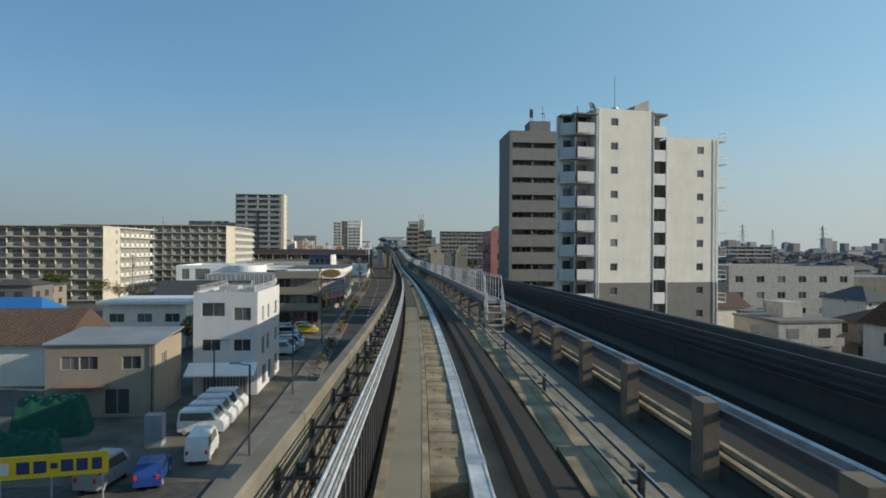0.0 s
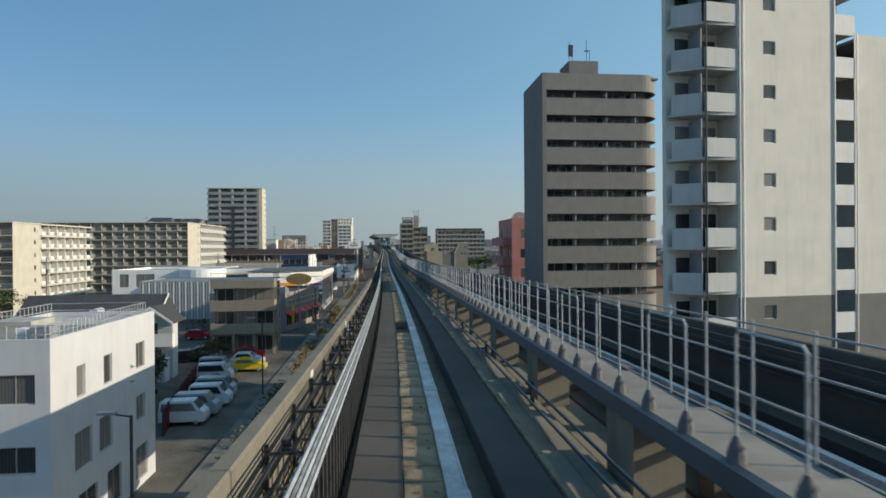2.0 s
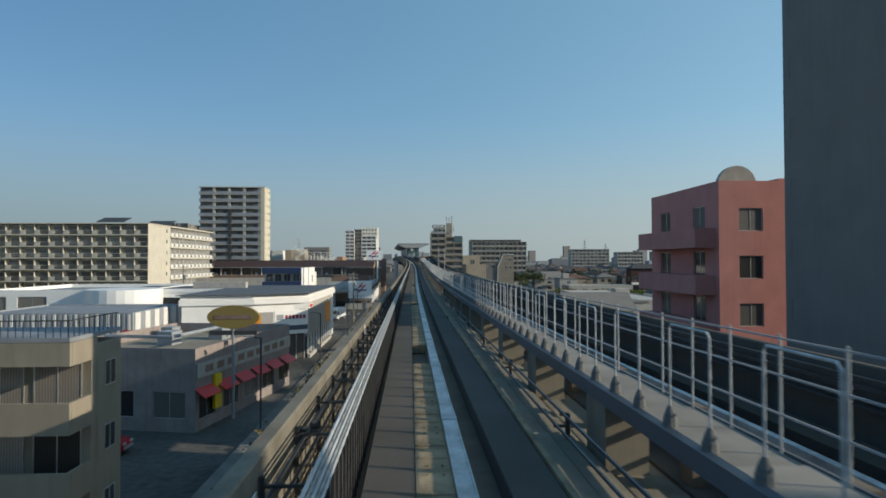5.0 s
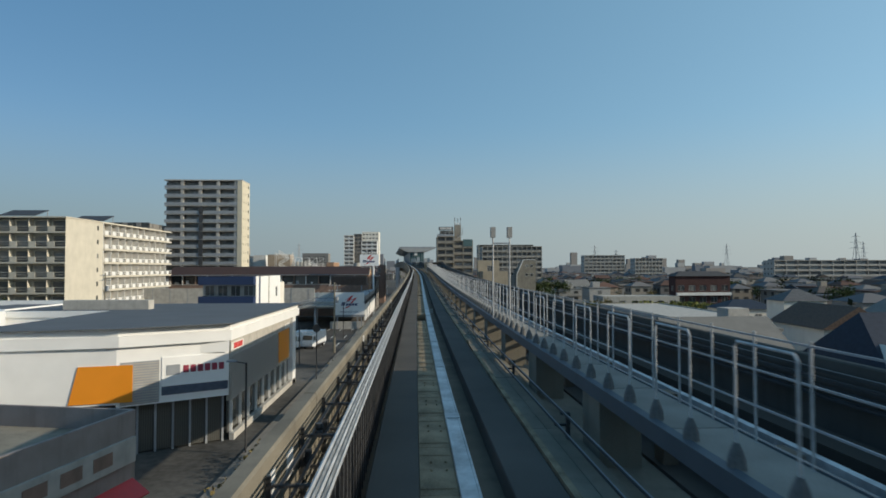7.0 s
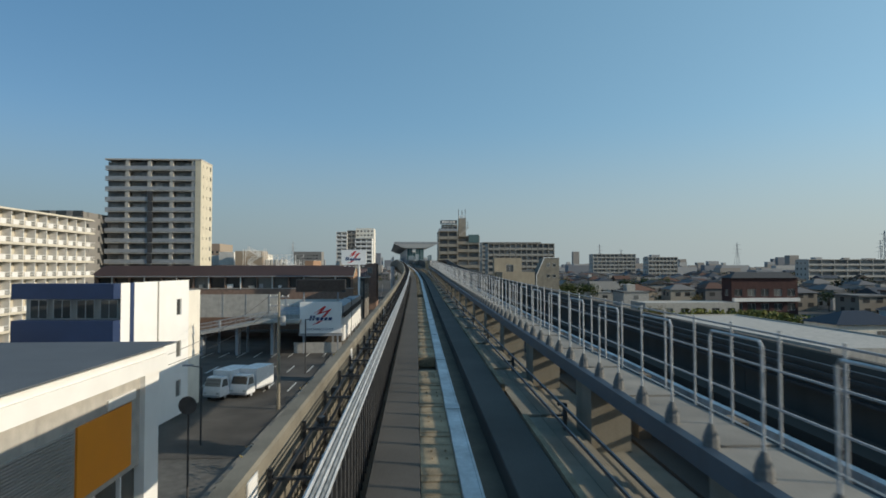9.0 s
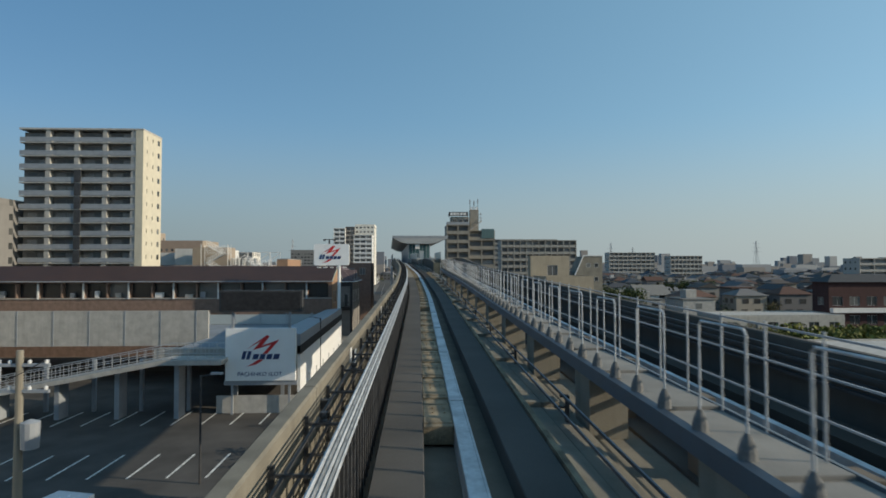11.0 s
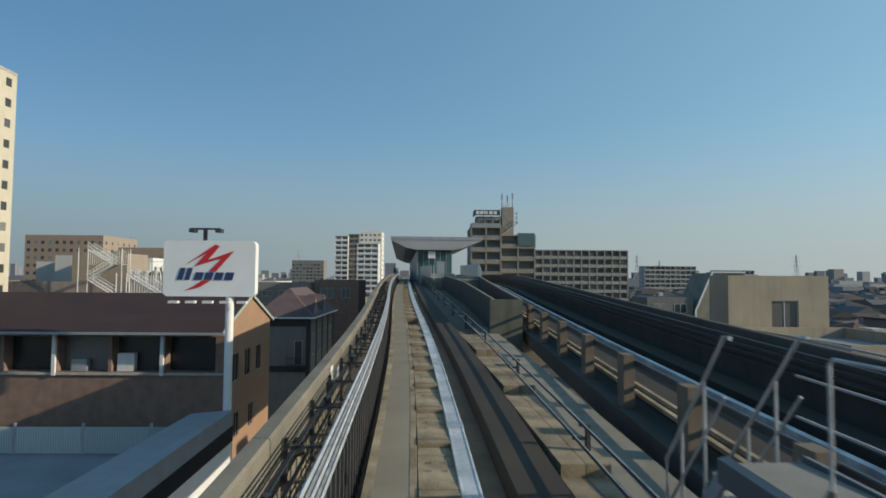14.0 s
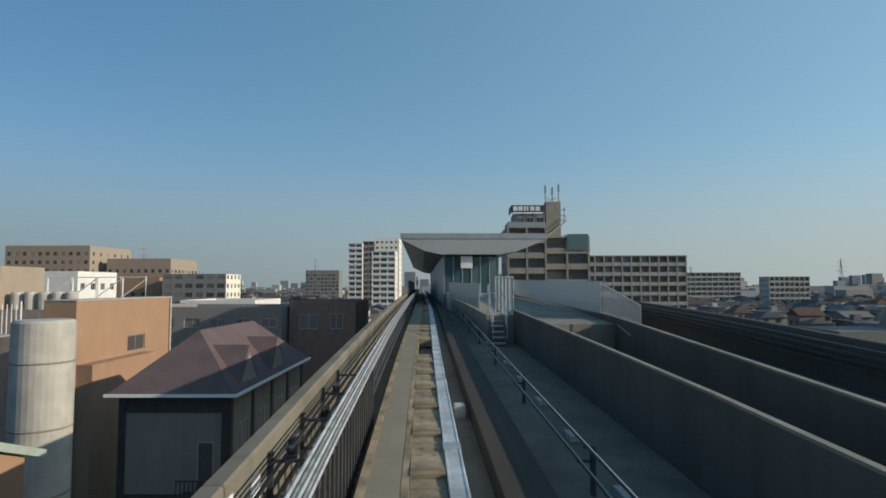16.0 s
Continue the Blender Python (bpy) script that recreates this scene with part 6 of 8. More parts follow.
sl = thing("water_tank", "tall weathered pale cylindrical tank", "tank", (-14.9, 291.6, GZ))
part("shell", lathe([(1.08, 0), (1.08, 14.05), (1.0, 14.15), (0, 14.2)], 32), CONC_PALE, sl, "pale weathered metal shell")
for z in (2.5, 5.0, 7.5, 10.0, 12.5):
    part("hoop", lathe([(1.085, z), (1.1, z + 0.02), (1.1, z + 0.06), (1.085, z + 0.08)], 32), CONC, sl)
ob = block("town_building", "terracotta rendered flat-roofed building", "building", -26.2, -24.0, 307.8, 321.2, 13.7, TERRA, {"r": [(6.4, 9.0, 10.4, 11.6)]}, mats={"l": BROWN}, glass=DOORDARK)
part("edge", boxes([(-1.15, 1.15, -6.75, 6.75, 14.47, 14.55)]), CONC_PALE, ob)
part("downpipe", tube([(1.2, 6.4, 3), (1.2, 6.4, 14.4)], 0.09, 8), CONC_PALE, ob)
part("lower_wing", boxes([(1.11, 2.2, -6.5, 2.0, 0, 10.2)]), TERRA, ob, "lower terracotta wing")
rc = block("town_building", "mauve-brown building with roof plant and white outside stairs", "building", -62, -31.2, 322, 342, 12.6, MAUVE, {"f": grid_holes(30.8, 8, [9.4], 1.8, 1.4)}, parapet=0.3, roof=CONC)
part("roof_house", boxes([(-2.2, 5.6, -9, -3, 13.0, 17.4)]), BEIGE, rc, "beige roof storey")
part("roof_box", boxes([(-9.0, -4.6, -2, 3.5, 13.0, 17.3)]), WHITE, rc, "white roof storey")
part("roof_box", boxes([(-14.5, -10.0, 2, 9, 13.0, 16.4)]), WHITE, rc, "white roof storey")
for i in range(5):
    part("roof_tank", lathe([(0.55, 13.0), (0.55, 14.8), (0.45, 14.95), (0, 15.0)], 14, (6.6 + i * 1.3, -8.0)), CONC_PALE, rc, "pale cylindrical cooling unit")
for i in range(4):
    x = 6.0 + i * 2.6
    part("pipe_frame", join(tube([(x, -3, 13.0), (x, -3, 16.4), (x + 2.4, -3, 16.4), (x + 2.4, -3, 13.0)], 0.09, 6), tube([(x, -3, 14.4), (x + 2.4, -3, 16.2)], 0.06, 5)), WHITE, rc, "white steel pipe frame")


def outside_stair(x, y, z0, flights, side):
    """A white steel stair of several flights with railings and landings."""
    t = thing("outside_stair", "white-painted steel outside stair with landings and railings", "stair", pose(x, y, z0), "outside stairs")
    for k in range(flights):
        a, b = (0.0, 3.4) if (k + side) % 2 else (3.4, 0.0)
        z = 2.0 * k
        part("landing", boxes([(-1.2, 0, 0, 2.2, z, z + 0.08)] if a > b else [(3.4, 4.6, 0, 2.2, z, z + 0.08)]), GREYSTEEL, t)
        for yy in (0.0, 1.1):
            part("stringer", tube([(b, yy, z), (a, yy, z + 2.0)], 0.09, 6), WHITE, t)
            for q in (0.5, 1.0):
                part("handrail", tube([(b, yy, z + q), (a, yy, z + 2.0 + q)], 0.04, 5), WHITE, t)
        for i in range(9):
            f_ = i / 8
            part("tread", boxes([(b + (a - b) * f_ - 0.13, b + (a - b) * f_ + 0.13, 0.02, 1.08, z + 2 * f_, z + 2 * f_ + 0.04)]), GREYSTEEL, t)
            part("railing_post", tube([(b + (a - b) * f_, 0, z + 2 * f_), (b + (a - b) * f_, 0, z + 2 * f_ + 1.0)], 0.03, 4), WHITE, t)
    for xx in (-1.2, 4.6):
        for yy in (0, 2.2):
            part("post", tube([(xx, yy, -z0 + GZ), (xx, yy, 2.0 * flights + 0.2)], 0.06, 6), WHITE, t)
    for i in range(20):
        part("railing_post", tube([(-1.2 + i * 0.305, 2.2, 2.0 * flights - 2), (-1.2 + i * 0.305, 2.2, 2.0 * flights)], 0.03, 4), WHITE, t)
    return t


outside_stair(-31.6, 304.6, 9.6, 2, 0)
outside_stair(-44.0, 318.4, 11.0, 3, 1)
block("town_building", "dark grey flat-roofed building with an access balcony", "building", -29, -16, 328, 338, 12.6, GREYSIDE, {"f": grid_holes(13, 5, [9.3, 11.3], 1.6, 0.9)}, glass=FARGLASS)
block("town_building", "brown flat-roofed building with a dark recess", "building", -15.8, -8.9, 330, 340, 13.1, BROWN, {"f": [(1.0, 3.0, 11.0, 12.6), (4.2, 5.6, 11.0, 12.6)]}, glass=FARGLASS)
# white and ochre blocks behind, seen from the platform approach
block("office_building", "white four-storey workshop with small windows", "building", -56, -47.7, 345, 354, 16.7, WHITE, {"r": grid_holes(9, 4, [9.5, 12.3, 15.0], 1.0, 0.9)})
block("office_building", "low white office with roof units", "building", -42, -30, 362, 376, 12.5, WHITE, {"f": grid_holes(12, 4, [9.5], 2.0, 1.4)})
HOSP = mat("warm_grey_tile", (0.36, 0.27, 0.205), 0.8, var=0.05, scale=0.5)
# right walls of the hospital: separate colour standing for the sunlit side
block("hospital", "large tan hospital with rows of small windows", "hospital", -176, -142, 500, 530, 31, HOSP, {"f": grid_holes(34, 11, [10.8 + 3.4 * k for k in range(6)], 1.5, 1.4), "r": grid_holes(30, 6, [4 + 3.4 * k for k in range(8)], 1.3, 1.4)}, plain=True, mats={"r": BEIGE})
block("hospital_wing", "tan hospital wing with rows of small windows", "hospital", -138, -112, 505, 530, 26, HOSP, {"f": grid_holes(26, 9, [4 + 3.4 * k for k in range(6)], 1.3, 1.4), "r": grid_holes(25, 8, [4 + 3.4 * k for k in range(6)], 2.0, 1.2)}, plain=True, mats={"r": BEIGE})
block("hospital_wing", "low terracotta hospital wing with window rows", "hospital", -150, -104, 480, 498, 18, TERRA, {"f": grid_holes(46, 12, [4, 8, 12], 1.5, 1.3)}, plain=True)
# cream right wall puts the grey block's sunlit side into the colour
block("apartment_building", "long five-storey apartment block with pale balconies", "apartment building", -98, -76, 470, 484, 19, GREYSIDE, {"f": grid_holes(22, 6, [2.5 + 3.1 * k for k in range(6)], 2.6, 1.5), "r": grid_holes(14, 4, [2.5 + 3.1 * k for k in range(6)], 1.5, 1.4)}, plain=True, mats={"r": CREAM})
block("apartment_building", "distant grey apartment slab with window rows", "apartment building", -120, -92, 760, 776, 28, GREYSIDE, {"f": grid_holes(28, 9, [3 + 3.0 * k for k in range(8)], 2.2, 1.3)}, plain=True)

FLATGREY = mat("weathered_grey_render", (0.37, 0.35, 0.31), 0.85, var=0.1, scale=0.5, stain=0.25)
GREYTAN = mat("grey_tan_render", (0.31, 0.285, 0.24), 0.85, var=0.07, scale=0.7, stain=0.25)


# ---- flats and mansions ahead ----
def mansion(label, x0, x1, y0, y1, top, n, bays, material, side_mat=None):
    t = thing("apartment_building", label, "apartment building", (x0, y0, GZ))
    W, D, H = x1 - x0, y1 - y0, top - GZ
    s, p = H / n, W / bays
    part("core", boxes([(0, W, 1.3, D, 0, H)]), material, t)
    sd = grid_holes(D - 1.3, 3, [k * s + 0.9 for k in range(n)], 1.2, 1.2)
    part("end_wall", grid_wall(D - 1.3, H, sd if x0 < 0 else [], 0.1), side_mat or material, t, at=pose(W + 0.12, 1.3, 0, 0, 0, 90))
    part("end_wall", grid_wall(D - 1.3, H, sd if x0 >= 0 else [], 0.1), side_mat or material, t, at=pose(-0.12, D, 0, 0, 0, -90))
    for q in sd:
        window(t, (pose(W + 0.12, 1.3, 0, 0, 0, 90) if x0 < 0 else pose(-0.12, D, 0, 0, 0, -90)) @ Matrix.Translation((q[0], 0.05, q[2])), 1.2, 1.2, True)
    for k in range(n):
        part("balcony", boxes([(0, W, 0, 1.28, k * s, k * s + 0.18), (0, W, 0, 0.12, k * s + 0.18, k * s + 1.15)] + [(i * p - 0.18, i * p + 0.18, -0.05, 1.28, k * s + 0.185, k * s + s - 0.005) for i in range(bays + 1)]), material, t)
        for i in range(bays):
            window(t, pose(i * p + 0.4, 1.24, k * s + 0.25), p - 0.8, s - 0.7, True, FARGLASS)
    part("roof_edge", boxes([(-0.2, W + 0.2, -0.1, D, H, H + 0.3)]), material, t)
    return t


hm = mansion("tan stepped mid-rise block with balconies and roof masts", 12.3, 19.6, 383, 397, 26.0, 9, 2, GREYTAN)
part("roof_house", boxes([(1.4, 7.4, 1.4, 8, 26.9, 29.7)]), GREYTAN, hm, "tan roof storey")
part("roof_terrace", boxes([(0.1, 1.3, 0.3, 8, 27.0, 28.0), (1.3, 7.4, 0.3, 0.4, 27.0, 27.9)]), GREYSTEEL, hm)
for i in range(3):
    window(hm, pose(2.0 + i * 1.9, 1.35, 27.6), 1.3, 1.3, glass=DOORDARK)
part("roof_sign", boxes([(0.9, 7.2, 0.9, 1.0, 29.95, 31.3)]), DARKSTEEL, hm, "dark roof sign board")
part("sign_return", boxes([(0.8, 0.9, 1.0, 6.5, 29.95, 31.3)]), DARKSTEEL, hm, "dark roof sign board")
for i, w in enumerate((0.85, 0.85, 0.4, 0.4, 0.85, 0.85)):
    x = 1.15 + (0, 1.0, 2.05, 2.6, 3.3, 4.4)[i]
    part("sign_bar", boxes([(x, x + w, 0.84, 0.9, 30.2, 31.05)]), WHITE, hm, "pale lettering bar")
for x in (1.0, 3.0, 5.0, 7.0):
    part("sign_leg", boxes([(x, x + 0.1, 1.02, 1.12, 28.0, 29.95), (x, x + 0.1, 1.02, 2.2, 29.7, 29.78)]), DARKSTEEL, hm)
part("stair_tower", boxes([(8.0, 10.9, 3.2, 6.5, 24.0, 32.3)]), GREYTAN, hm, "plain tan stair tower")
part("tower_rail", join(lathe([(1.3, 33.3), (1.33, 33.33), (1.3, 33.36)], 16, (9.4, 4.8)), lathe([(1.3, 32.8), (1.33, 32.83), (1.3, 32.86)], 16, (9.4, 4.8)), *[tube([(9.4 + 1.3 * math.cos(0.52 * i), 4.8 + 1.3 * math.sin(0.52 * i), 32.3), (9.4 + 1.3 * math.cos(0.52 * i), 4.8 + 1.3 * math.sin(0.52 * i), 33.35)], 0.04, 4) for i in range(12)]), STEEL, hm)
part("roof_stair", join(tube([(8.0, 2.9, 25.2), (11.9, 2.9, 28.4)], 0.14, 5), tube([(8.0, 2.9, 26.2), (11.9, 2.9, 29.4)], 0.05, 4), *[tube([(8.0 + 0.65 * i, 2.9, 25.2 + 0.533 * i), (8.0 + 0.65 * i, 2.9, 26.2 + 0.533 * i)], 0.035, 4) for i in range(7)]), CONC_PALE, hm, "pale outside roof stair")
for x, h in ((8.1, 36.0), (9.5, 35.6), (10.8, 36.2)):
    part("mast", tube([(x, 4.8, 32.2), (x, 4.8, h)], 0.07), DARKSTEEL, hm)
    part("mast_array", boxes([(x - 0.17, x + 0.17, 4.6, 5.0, h - 1.6, h - 0.2)]), GREYSTEEL, hm)
for z in (28.5, 29.6, 30.7):
    part("bracket", boxes([(10.9, 11.9, 4.2, 4.3, z, z + 0.12), (11.7, 11.9, 4.1, 4.4, z - 0.3, z + 0.5)]), GREYSTEEL, hm)
mansion("tan balconied block with a green-glazed corner", 19.9, 28.4, 385, 399, 24.2, 8, 2, GREYTAN)
block("roof_lantern", "green glazed roof storey", "building", 24.2, 28.3, 384.8, 389, 24.9, GLASSBLUE, None, base=21.8)
mansion("long grey five-storey flats with pale balconies", 41, 75.5, 455, 468, 24.0, 8, 12, FLATGREY)
mansion("grey flats further back with pale balconies", 50, 91, 557, 572, 29.0, 10, 9, FLATGREY)
mansion("grey slender apartment tower with white balconies", -54.2, -46.8, 587, 602, 37.8, 13, 2, WHITE)
mansion("grey apartment tower with dark balconies", -46.6, -40.8, 590, 606, 39.0, 13, 2, GREYSIDE)
block("apartment_building", "cream apartment tower with rows of windows", "apartment building", -40.5, -27.2, 592, 610, 41, CREAM, {"f": grid_holes(13, 5, [3 + 3.0 * k for k in range(13)], 1.4, 1.2), "r": grid_holes(18, 5, [3 + 3.0 * k for k in range(13)], 1.4, 1.2)}, plain=True)
mansion("white apartment block with dark balcony recesses", -38.5, -27.0, 566, 580, 32.2, 11, 3, WHITE)

# ---- nearer houses on the left ----
DARKROOF = mat("charcoal_slate", (0.075, 0.077, 0.08), 0.8, var=0.12, scale=2.0)
gh = thing("town_house", "white gabled house with a dark grey roof and pale bargeboards", "house", (-22.05, 94.9, GZ))
part("wall", prism([(-1.95, 0), (1.95, 0), (1.95, 5.9), (0, 7.3), (-1.95, 5.9)], 0, 1.5), OFFWHITE, gh, "white rendered wall")
for a, b in (((-2.3, 5.75), (0, 7.4)), ((0, 7.4), (2.3, 5.75))):
    part("roof", prism([a, b, (b[0], b[1] + 0.12), (a[0], a[1] + 0.12)], -0.9, 3.2), DARKROOF, gh, "dark grey roof slope")
    part("bargeboard", prism([(a[0], a[1] - 0.12), (b[0], b[1] - 0.12), (b[0], b[1] + 0.16), (a[0], a[1] + 0.16)], -0.98, -0.9), WHITE, gh, "white bargeboard")
part("rear_wall", boxes([(-14, -0.3, 1.6, 7.6, 0, 5.9)]), OFFWHITE, gh)
part("rear_roof", ([(-14.6, 0.6, 5.6), (0.0, 0.6, 5.6), (0.0, 4.4, 8.5), (-14.6, 4.4, 8.5), (0.0, 8.2, 5.6), (-14.6, 8.2, 5.6)], [(0, 1, 2, 3), (3, 2, 4, 5), (0, 3, 5), (1, 4, 2), (0, 5, 4, 1)]), DARKROOF, gh, "broad dark grey roof")
part("bargeboard", ([(0.02, 0.6, 5.5), (0.02, 4.4, 8.4), (0.02, 4.4, 8.65), (0.02, 0.6, 5.8), (0.1, 0.6, 5.5), (0.1, 4.4, 8.4), (0.1, 4.4, 8.65), (0.1, 0.6, 5.8)], [(0, 1, 2, 3), (4, 7, 6, 5), (0, 4, 5, 1), (1, 5, 6, 2), (2, 6, 7, 3), (3, 7, 4, 0)]), WHITE, gh, "white bargeboard")
part("balcony", boxes([(-1.9, 2.2, -0.85, -0.02, 3.4, 3.55), (-1.9, 2.2, -0.85, -0.78, 3.55, 4.7), (2.12, 2.2, -0.77, -0.02, 3.55, 4.7)]), WHITE, gh, "white boarded balcony")
part("lean_to", prism([(-1.2, 0), (1.9, 0), (1.9, 2.4), (-1.2, 2.4)], -2.2, -0.9), OFFWHITE, gh)
for i in range(9):
    part("siding_board", boxes([(-1.93, 1.93, -0.06, -0.001, 3.55 + i * 0.27, 3.57 + i * 0.27)]), CONC_PALE, gh)
window(gh, pose(0.6, -2.23, 1.0), 0.9, 1.1)
window(gh, pose(-0.3, -0.03, 6.2), 0.5, 0.6)
window(gh, pose(-1.2, -0.03, 3.9), 1.7, 1.9)

dm = part("dormer", prism([(-6.9, 5.8), (-5.7, 5.8), (-5.7, 6.7), (-5.9, 7.1), (-6.3, 7.25), (-6.7, 7.1), (-6.9, 6.7)], 0.9, 3.0), OFFWHITE, gh, "rounded white dormer")
window(dm, pose(-6.65, 0.86, 5.95), 0.7, 0.95)
rf = thing("boundary_fence", "dark maroon sheet-metal boundary fence beside the car park", "fence", (-14.0, 75.0, GZ))
for i in range(9):
    part("sheet", boxes([(-0.04, 0.04, 0.03, 1.97, 0, 1.9)]), mat("maroon_sheet", (0.10, 0.02, 0.02), 0.6, var=0.1) if i == 0 else bpy.data.materials["maroon_sheet"], rf, at=pose(-0.33 * i, i * 1.97, 0, 0, 0, 9.5))
    part("post", boxes([(-0.05, 0.05, -0.04, 0.03, 0, 2.0)]), DARKSTEEL, rf, at=(-0.33 * i, i * 1.97, 0))

yb = thing("banner_sign", "long yellow banner board with dark lettering bars on posts", "sign", pose(-15.9, 33.5, GZ, 0, 0, 9))
part("board", boxes([(-4.6, 1.0, -0.06, 0.06, 1.6, 2.8)]), YELLOW, yb, "yellow banner board")
for i, (x, w) in enumerate(((-4.3, 0.55), (-3.4, 0.62), (-2.6, 0.62), (-1.8, 0.35), (-1.3, 0.6), (-0.55, 0.55), (0.2, 0.5))):
    part("lettering_bar", boxes([(x, x + w, -0.075, -0.06, 1.85 + (0.2 if i == 3 else 0), 2.5 - (0.15 if i == 3 else 0))]), WHITE if i == 0 else BARS, yb)
for x in (-4.2, -1.8, 0.7):
    part("post", tube([(x, 0.1, 0), (x, 0.1, 2.7)], 0.05), STEEL, yb)


# ---- vehicles ----
def vehicle(kind, paint, label):
    """A parked vehicle, nose to +x, its wheels on z 0."""
    P = {
        "van": (3.4, 1.5, [(0, 0.3), (0, 1.0), (0.1, 1.86), (2.5, 1.9), (3.02, 1.2), (3.34, 1.05), (3.4, 0.8), (3.4, 0.3)], [(0.18, 1.15), (0.24, 1.7), (2.42, 1.72), (2.78, 1.15)], (0.55, 2.8)),
        "car": (3.7, 1.5, [(0, 0.3), (0, 0.85), (0.25, 1.0), (0.6, 1.45), (2.1, 1.48), (2.75, 0.98), (3.55, 0.82), (3.7, 0.6), (3.7, 0.3)], [(0.5, 1.0), (0.75, 1.36), (2.0, 1.38), (2.5, 1.0)], (0.65, 3.0)),
        "sedan": (4.5, 1.7, [(0, 0.3), (0, 0.85), (0.7, 0.95), (1.2, 1.4), (2.6, 1.42), (3.3, 0.95), (4.35, 0.8), (4.5, 0.6), (4.5, 0.3)], [(1.0, 0.98), (1.35, 1.32), (2.5, 1.34), (3.05, 0.98)], (0.85, 3.65)),
        "truck": (5.2, 1.9, [(3.6, 0.4), (3.6, 2.1), (3.9, 2.2), (4.7, 2.15), (5.1, 1.3), (5.2, 0.9), (5.2, 0.4)], [(3.85, 1.3), (3.9, 1.95), (4.6, 1.95), (4.9, 1.3)], (0.9, 4.4)),
    }[kind]
    L, W, prof, win, ax = P
    t = thing(kind if kind != "car" else "hatchback", label, {"van": "van", "car": "car", "sedan": "car", "truck": "truck"}[kind], group="parked vehicles")
    bm = bmesh.new()
    vs = [bm.verts.new((x - L / 2, -W / 2 + (0.0 if z < 1.0 else 0.1 * (z - 0.9)), z)) for x, z in prof]
    vt = [bm.verts.new((x - L / 2, W / 2 - (0.0 if z < 1.0 else 0.1 * (z - 0.9)), z)) for x, z in prof]
    bm.faces.new(vs)
    bm.faces.new(vt[::-1])
    n = len(prof)
    for i in range(n):
        bm.faces.new((vs[i], vt[i], vt[(i + 1) % n], vs[(i + 1) % n]))
    bmesh.ops.bevel(bm, geom=[e for e in bm.edges], offset=0.05, segments=2, affect="EDGES")
    bmesh.ops.recalc_face_normals(bm, faces=bm.faces)
    me = bpy.data.meshes.new("body")
    bm.to_mesh(me)
    bm.free()
    part("body", me, paint, t)
    for sy in (-1, 1):
        k = len(win)
        zt = [(x - L / 2, sy * (W / 2 + 0.006 - 0.1 * max(0, z - 0.9)), z) for x, z in win]
        zi = [(x, y - sy * 0.03, z) for x, y, z in zt]
        part("side_window", (zt + zi, [tuple(range(k)) if sy < 0 else tuple(range(k))[::-1], tuple(range(2 * k - 1, k - 1, -1)) if sy < 0 else tuple(range(k, 2 * k))] + [(i, (i + 1) % k, k + (i + 1) % k, k + i) for i in range(k)]), DOORDARK, t, "dark side glass")
    a, b = sorted([p for p in zip(prof, prof[1:]) if p[0][0] >= win[-2][0] - 0.2 and p[0][1] > p[1][1] + 0.2 and p[0][1] > 1.2] or [(prof[-4], prof[-3])], key=lambda p: -p[0][1])[0]
    d = Vector((b[1] - a[1], 0, -(b[0] - a[0]))).normalized() * -0.03
    if d.x < 0:
        d = -d
    q = [Vector((a[0] - L / 2, 0, a[1])).lerp(Vector((b[0] - L / 2, 0, b[1])), s) for s in (0.1, 0.92)]
    w2 = W / 2 - 0.2
    vv = [tuple(q[0] + d + Vector((0, -w2, 0))), tuple(q[0] + d + Vector((0, w2, 0))), tuple(q[1] + d + Vector((0, w2 + 0.08, 0))), tuple(q[1] + d + Vector((0, -w2 - 0.08, 0)))]
    vv += [tuple(Vector(p) - 2 * d) for p in vv]
    part("windscreen", (vv, [(0, 1, 2, 3), (4, 7, 6, 5), (0, 4, 5, 1), (1, 5, 6, 2), (2, 6, 7, 3), (3, 7, 4, 0)]), DOORDARK, t, "dark windscreen")
    for x in ax:
        for sy in (-1, 1):
            wl = part("wheel", moved(lathe([(0.12, 0), (0.27, 0.0), (0.31, 0.03), (0.31, 0.15), (0.27, 0.18), (0.12, 0.18)], 16), pose(0, 0, 0, 90 * sy, 0, 0)), RUBBER, t, "black tyre", at=(x - L / 2, sy * (W / 2 - 0.16), 0.31))
            part("rim", moved(lathe([(0.0, 0.17), (0.17, 0.185), (0.19, 0.17)], 12), pose(0, 0, 0, 90 * -sy, 0, 0)), STEEL, wl)
    for sy in (-1, 1):
        part("headlight", boxes([(L / 2 - 0.06, L / 2 + 0.015, sy * (W / 2 - 0.28) - 0.15, sy * (W / 2 - 0.28) + 0.15, 0.66, 0.82)]), FROST, t)
        part("tail_light", boxes([(-L / 2 - 0.012 + (3.6 if kind == "truck" else 0), -L / 2 + 0.04 + (3.6 if kind == "truck" else 0), sy * (W / 2 - 0.16) - 0.08, sy * (W / 2 - 0.16) + 0.08, 0.75, 1.0)]), RED, t)
    part("bumper", boxes([(L / 2 - 0.05, L / 2 + 0.03, -W / 2 + 0.1, W / 2 - 0.1, 0.36, 0.55)]), GREYSTEEL, t)
    if kind == "truck":
        part("cargo_bed", boxes([(-L / 2, 0.85, -W / 2, W / 2, 0.6, 0.75)]), GREYSTEEL, t)
        part("cargo_box", boxes([(-L / 2, 0.85, -W / 2 - 0.02, W / 2 + 0.02, 0.75, 2.6)]), paint, t)
    return t


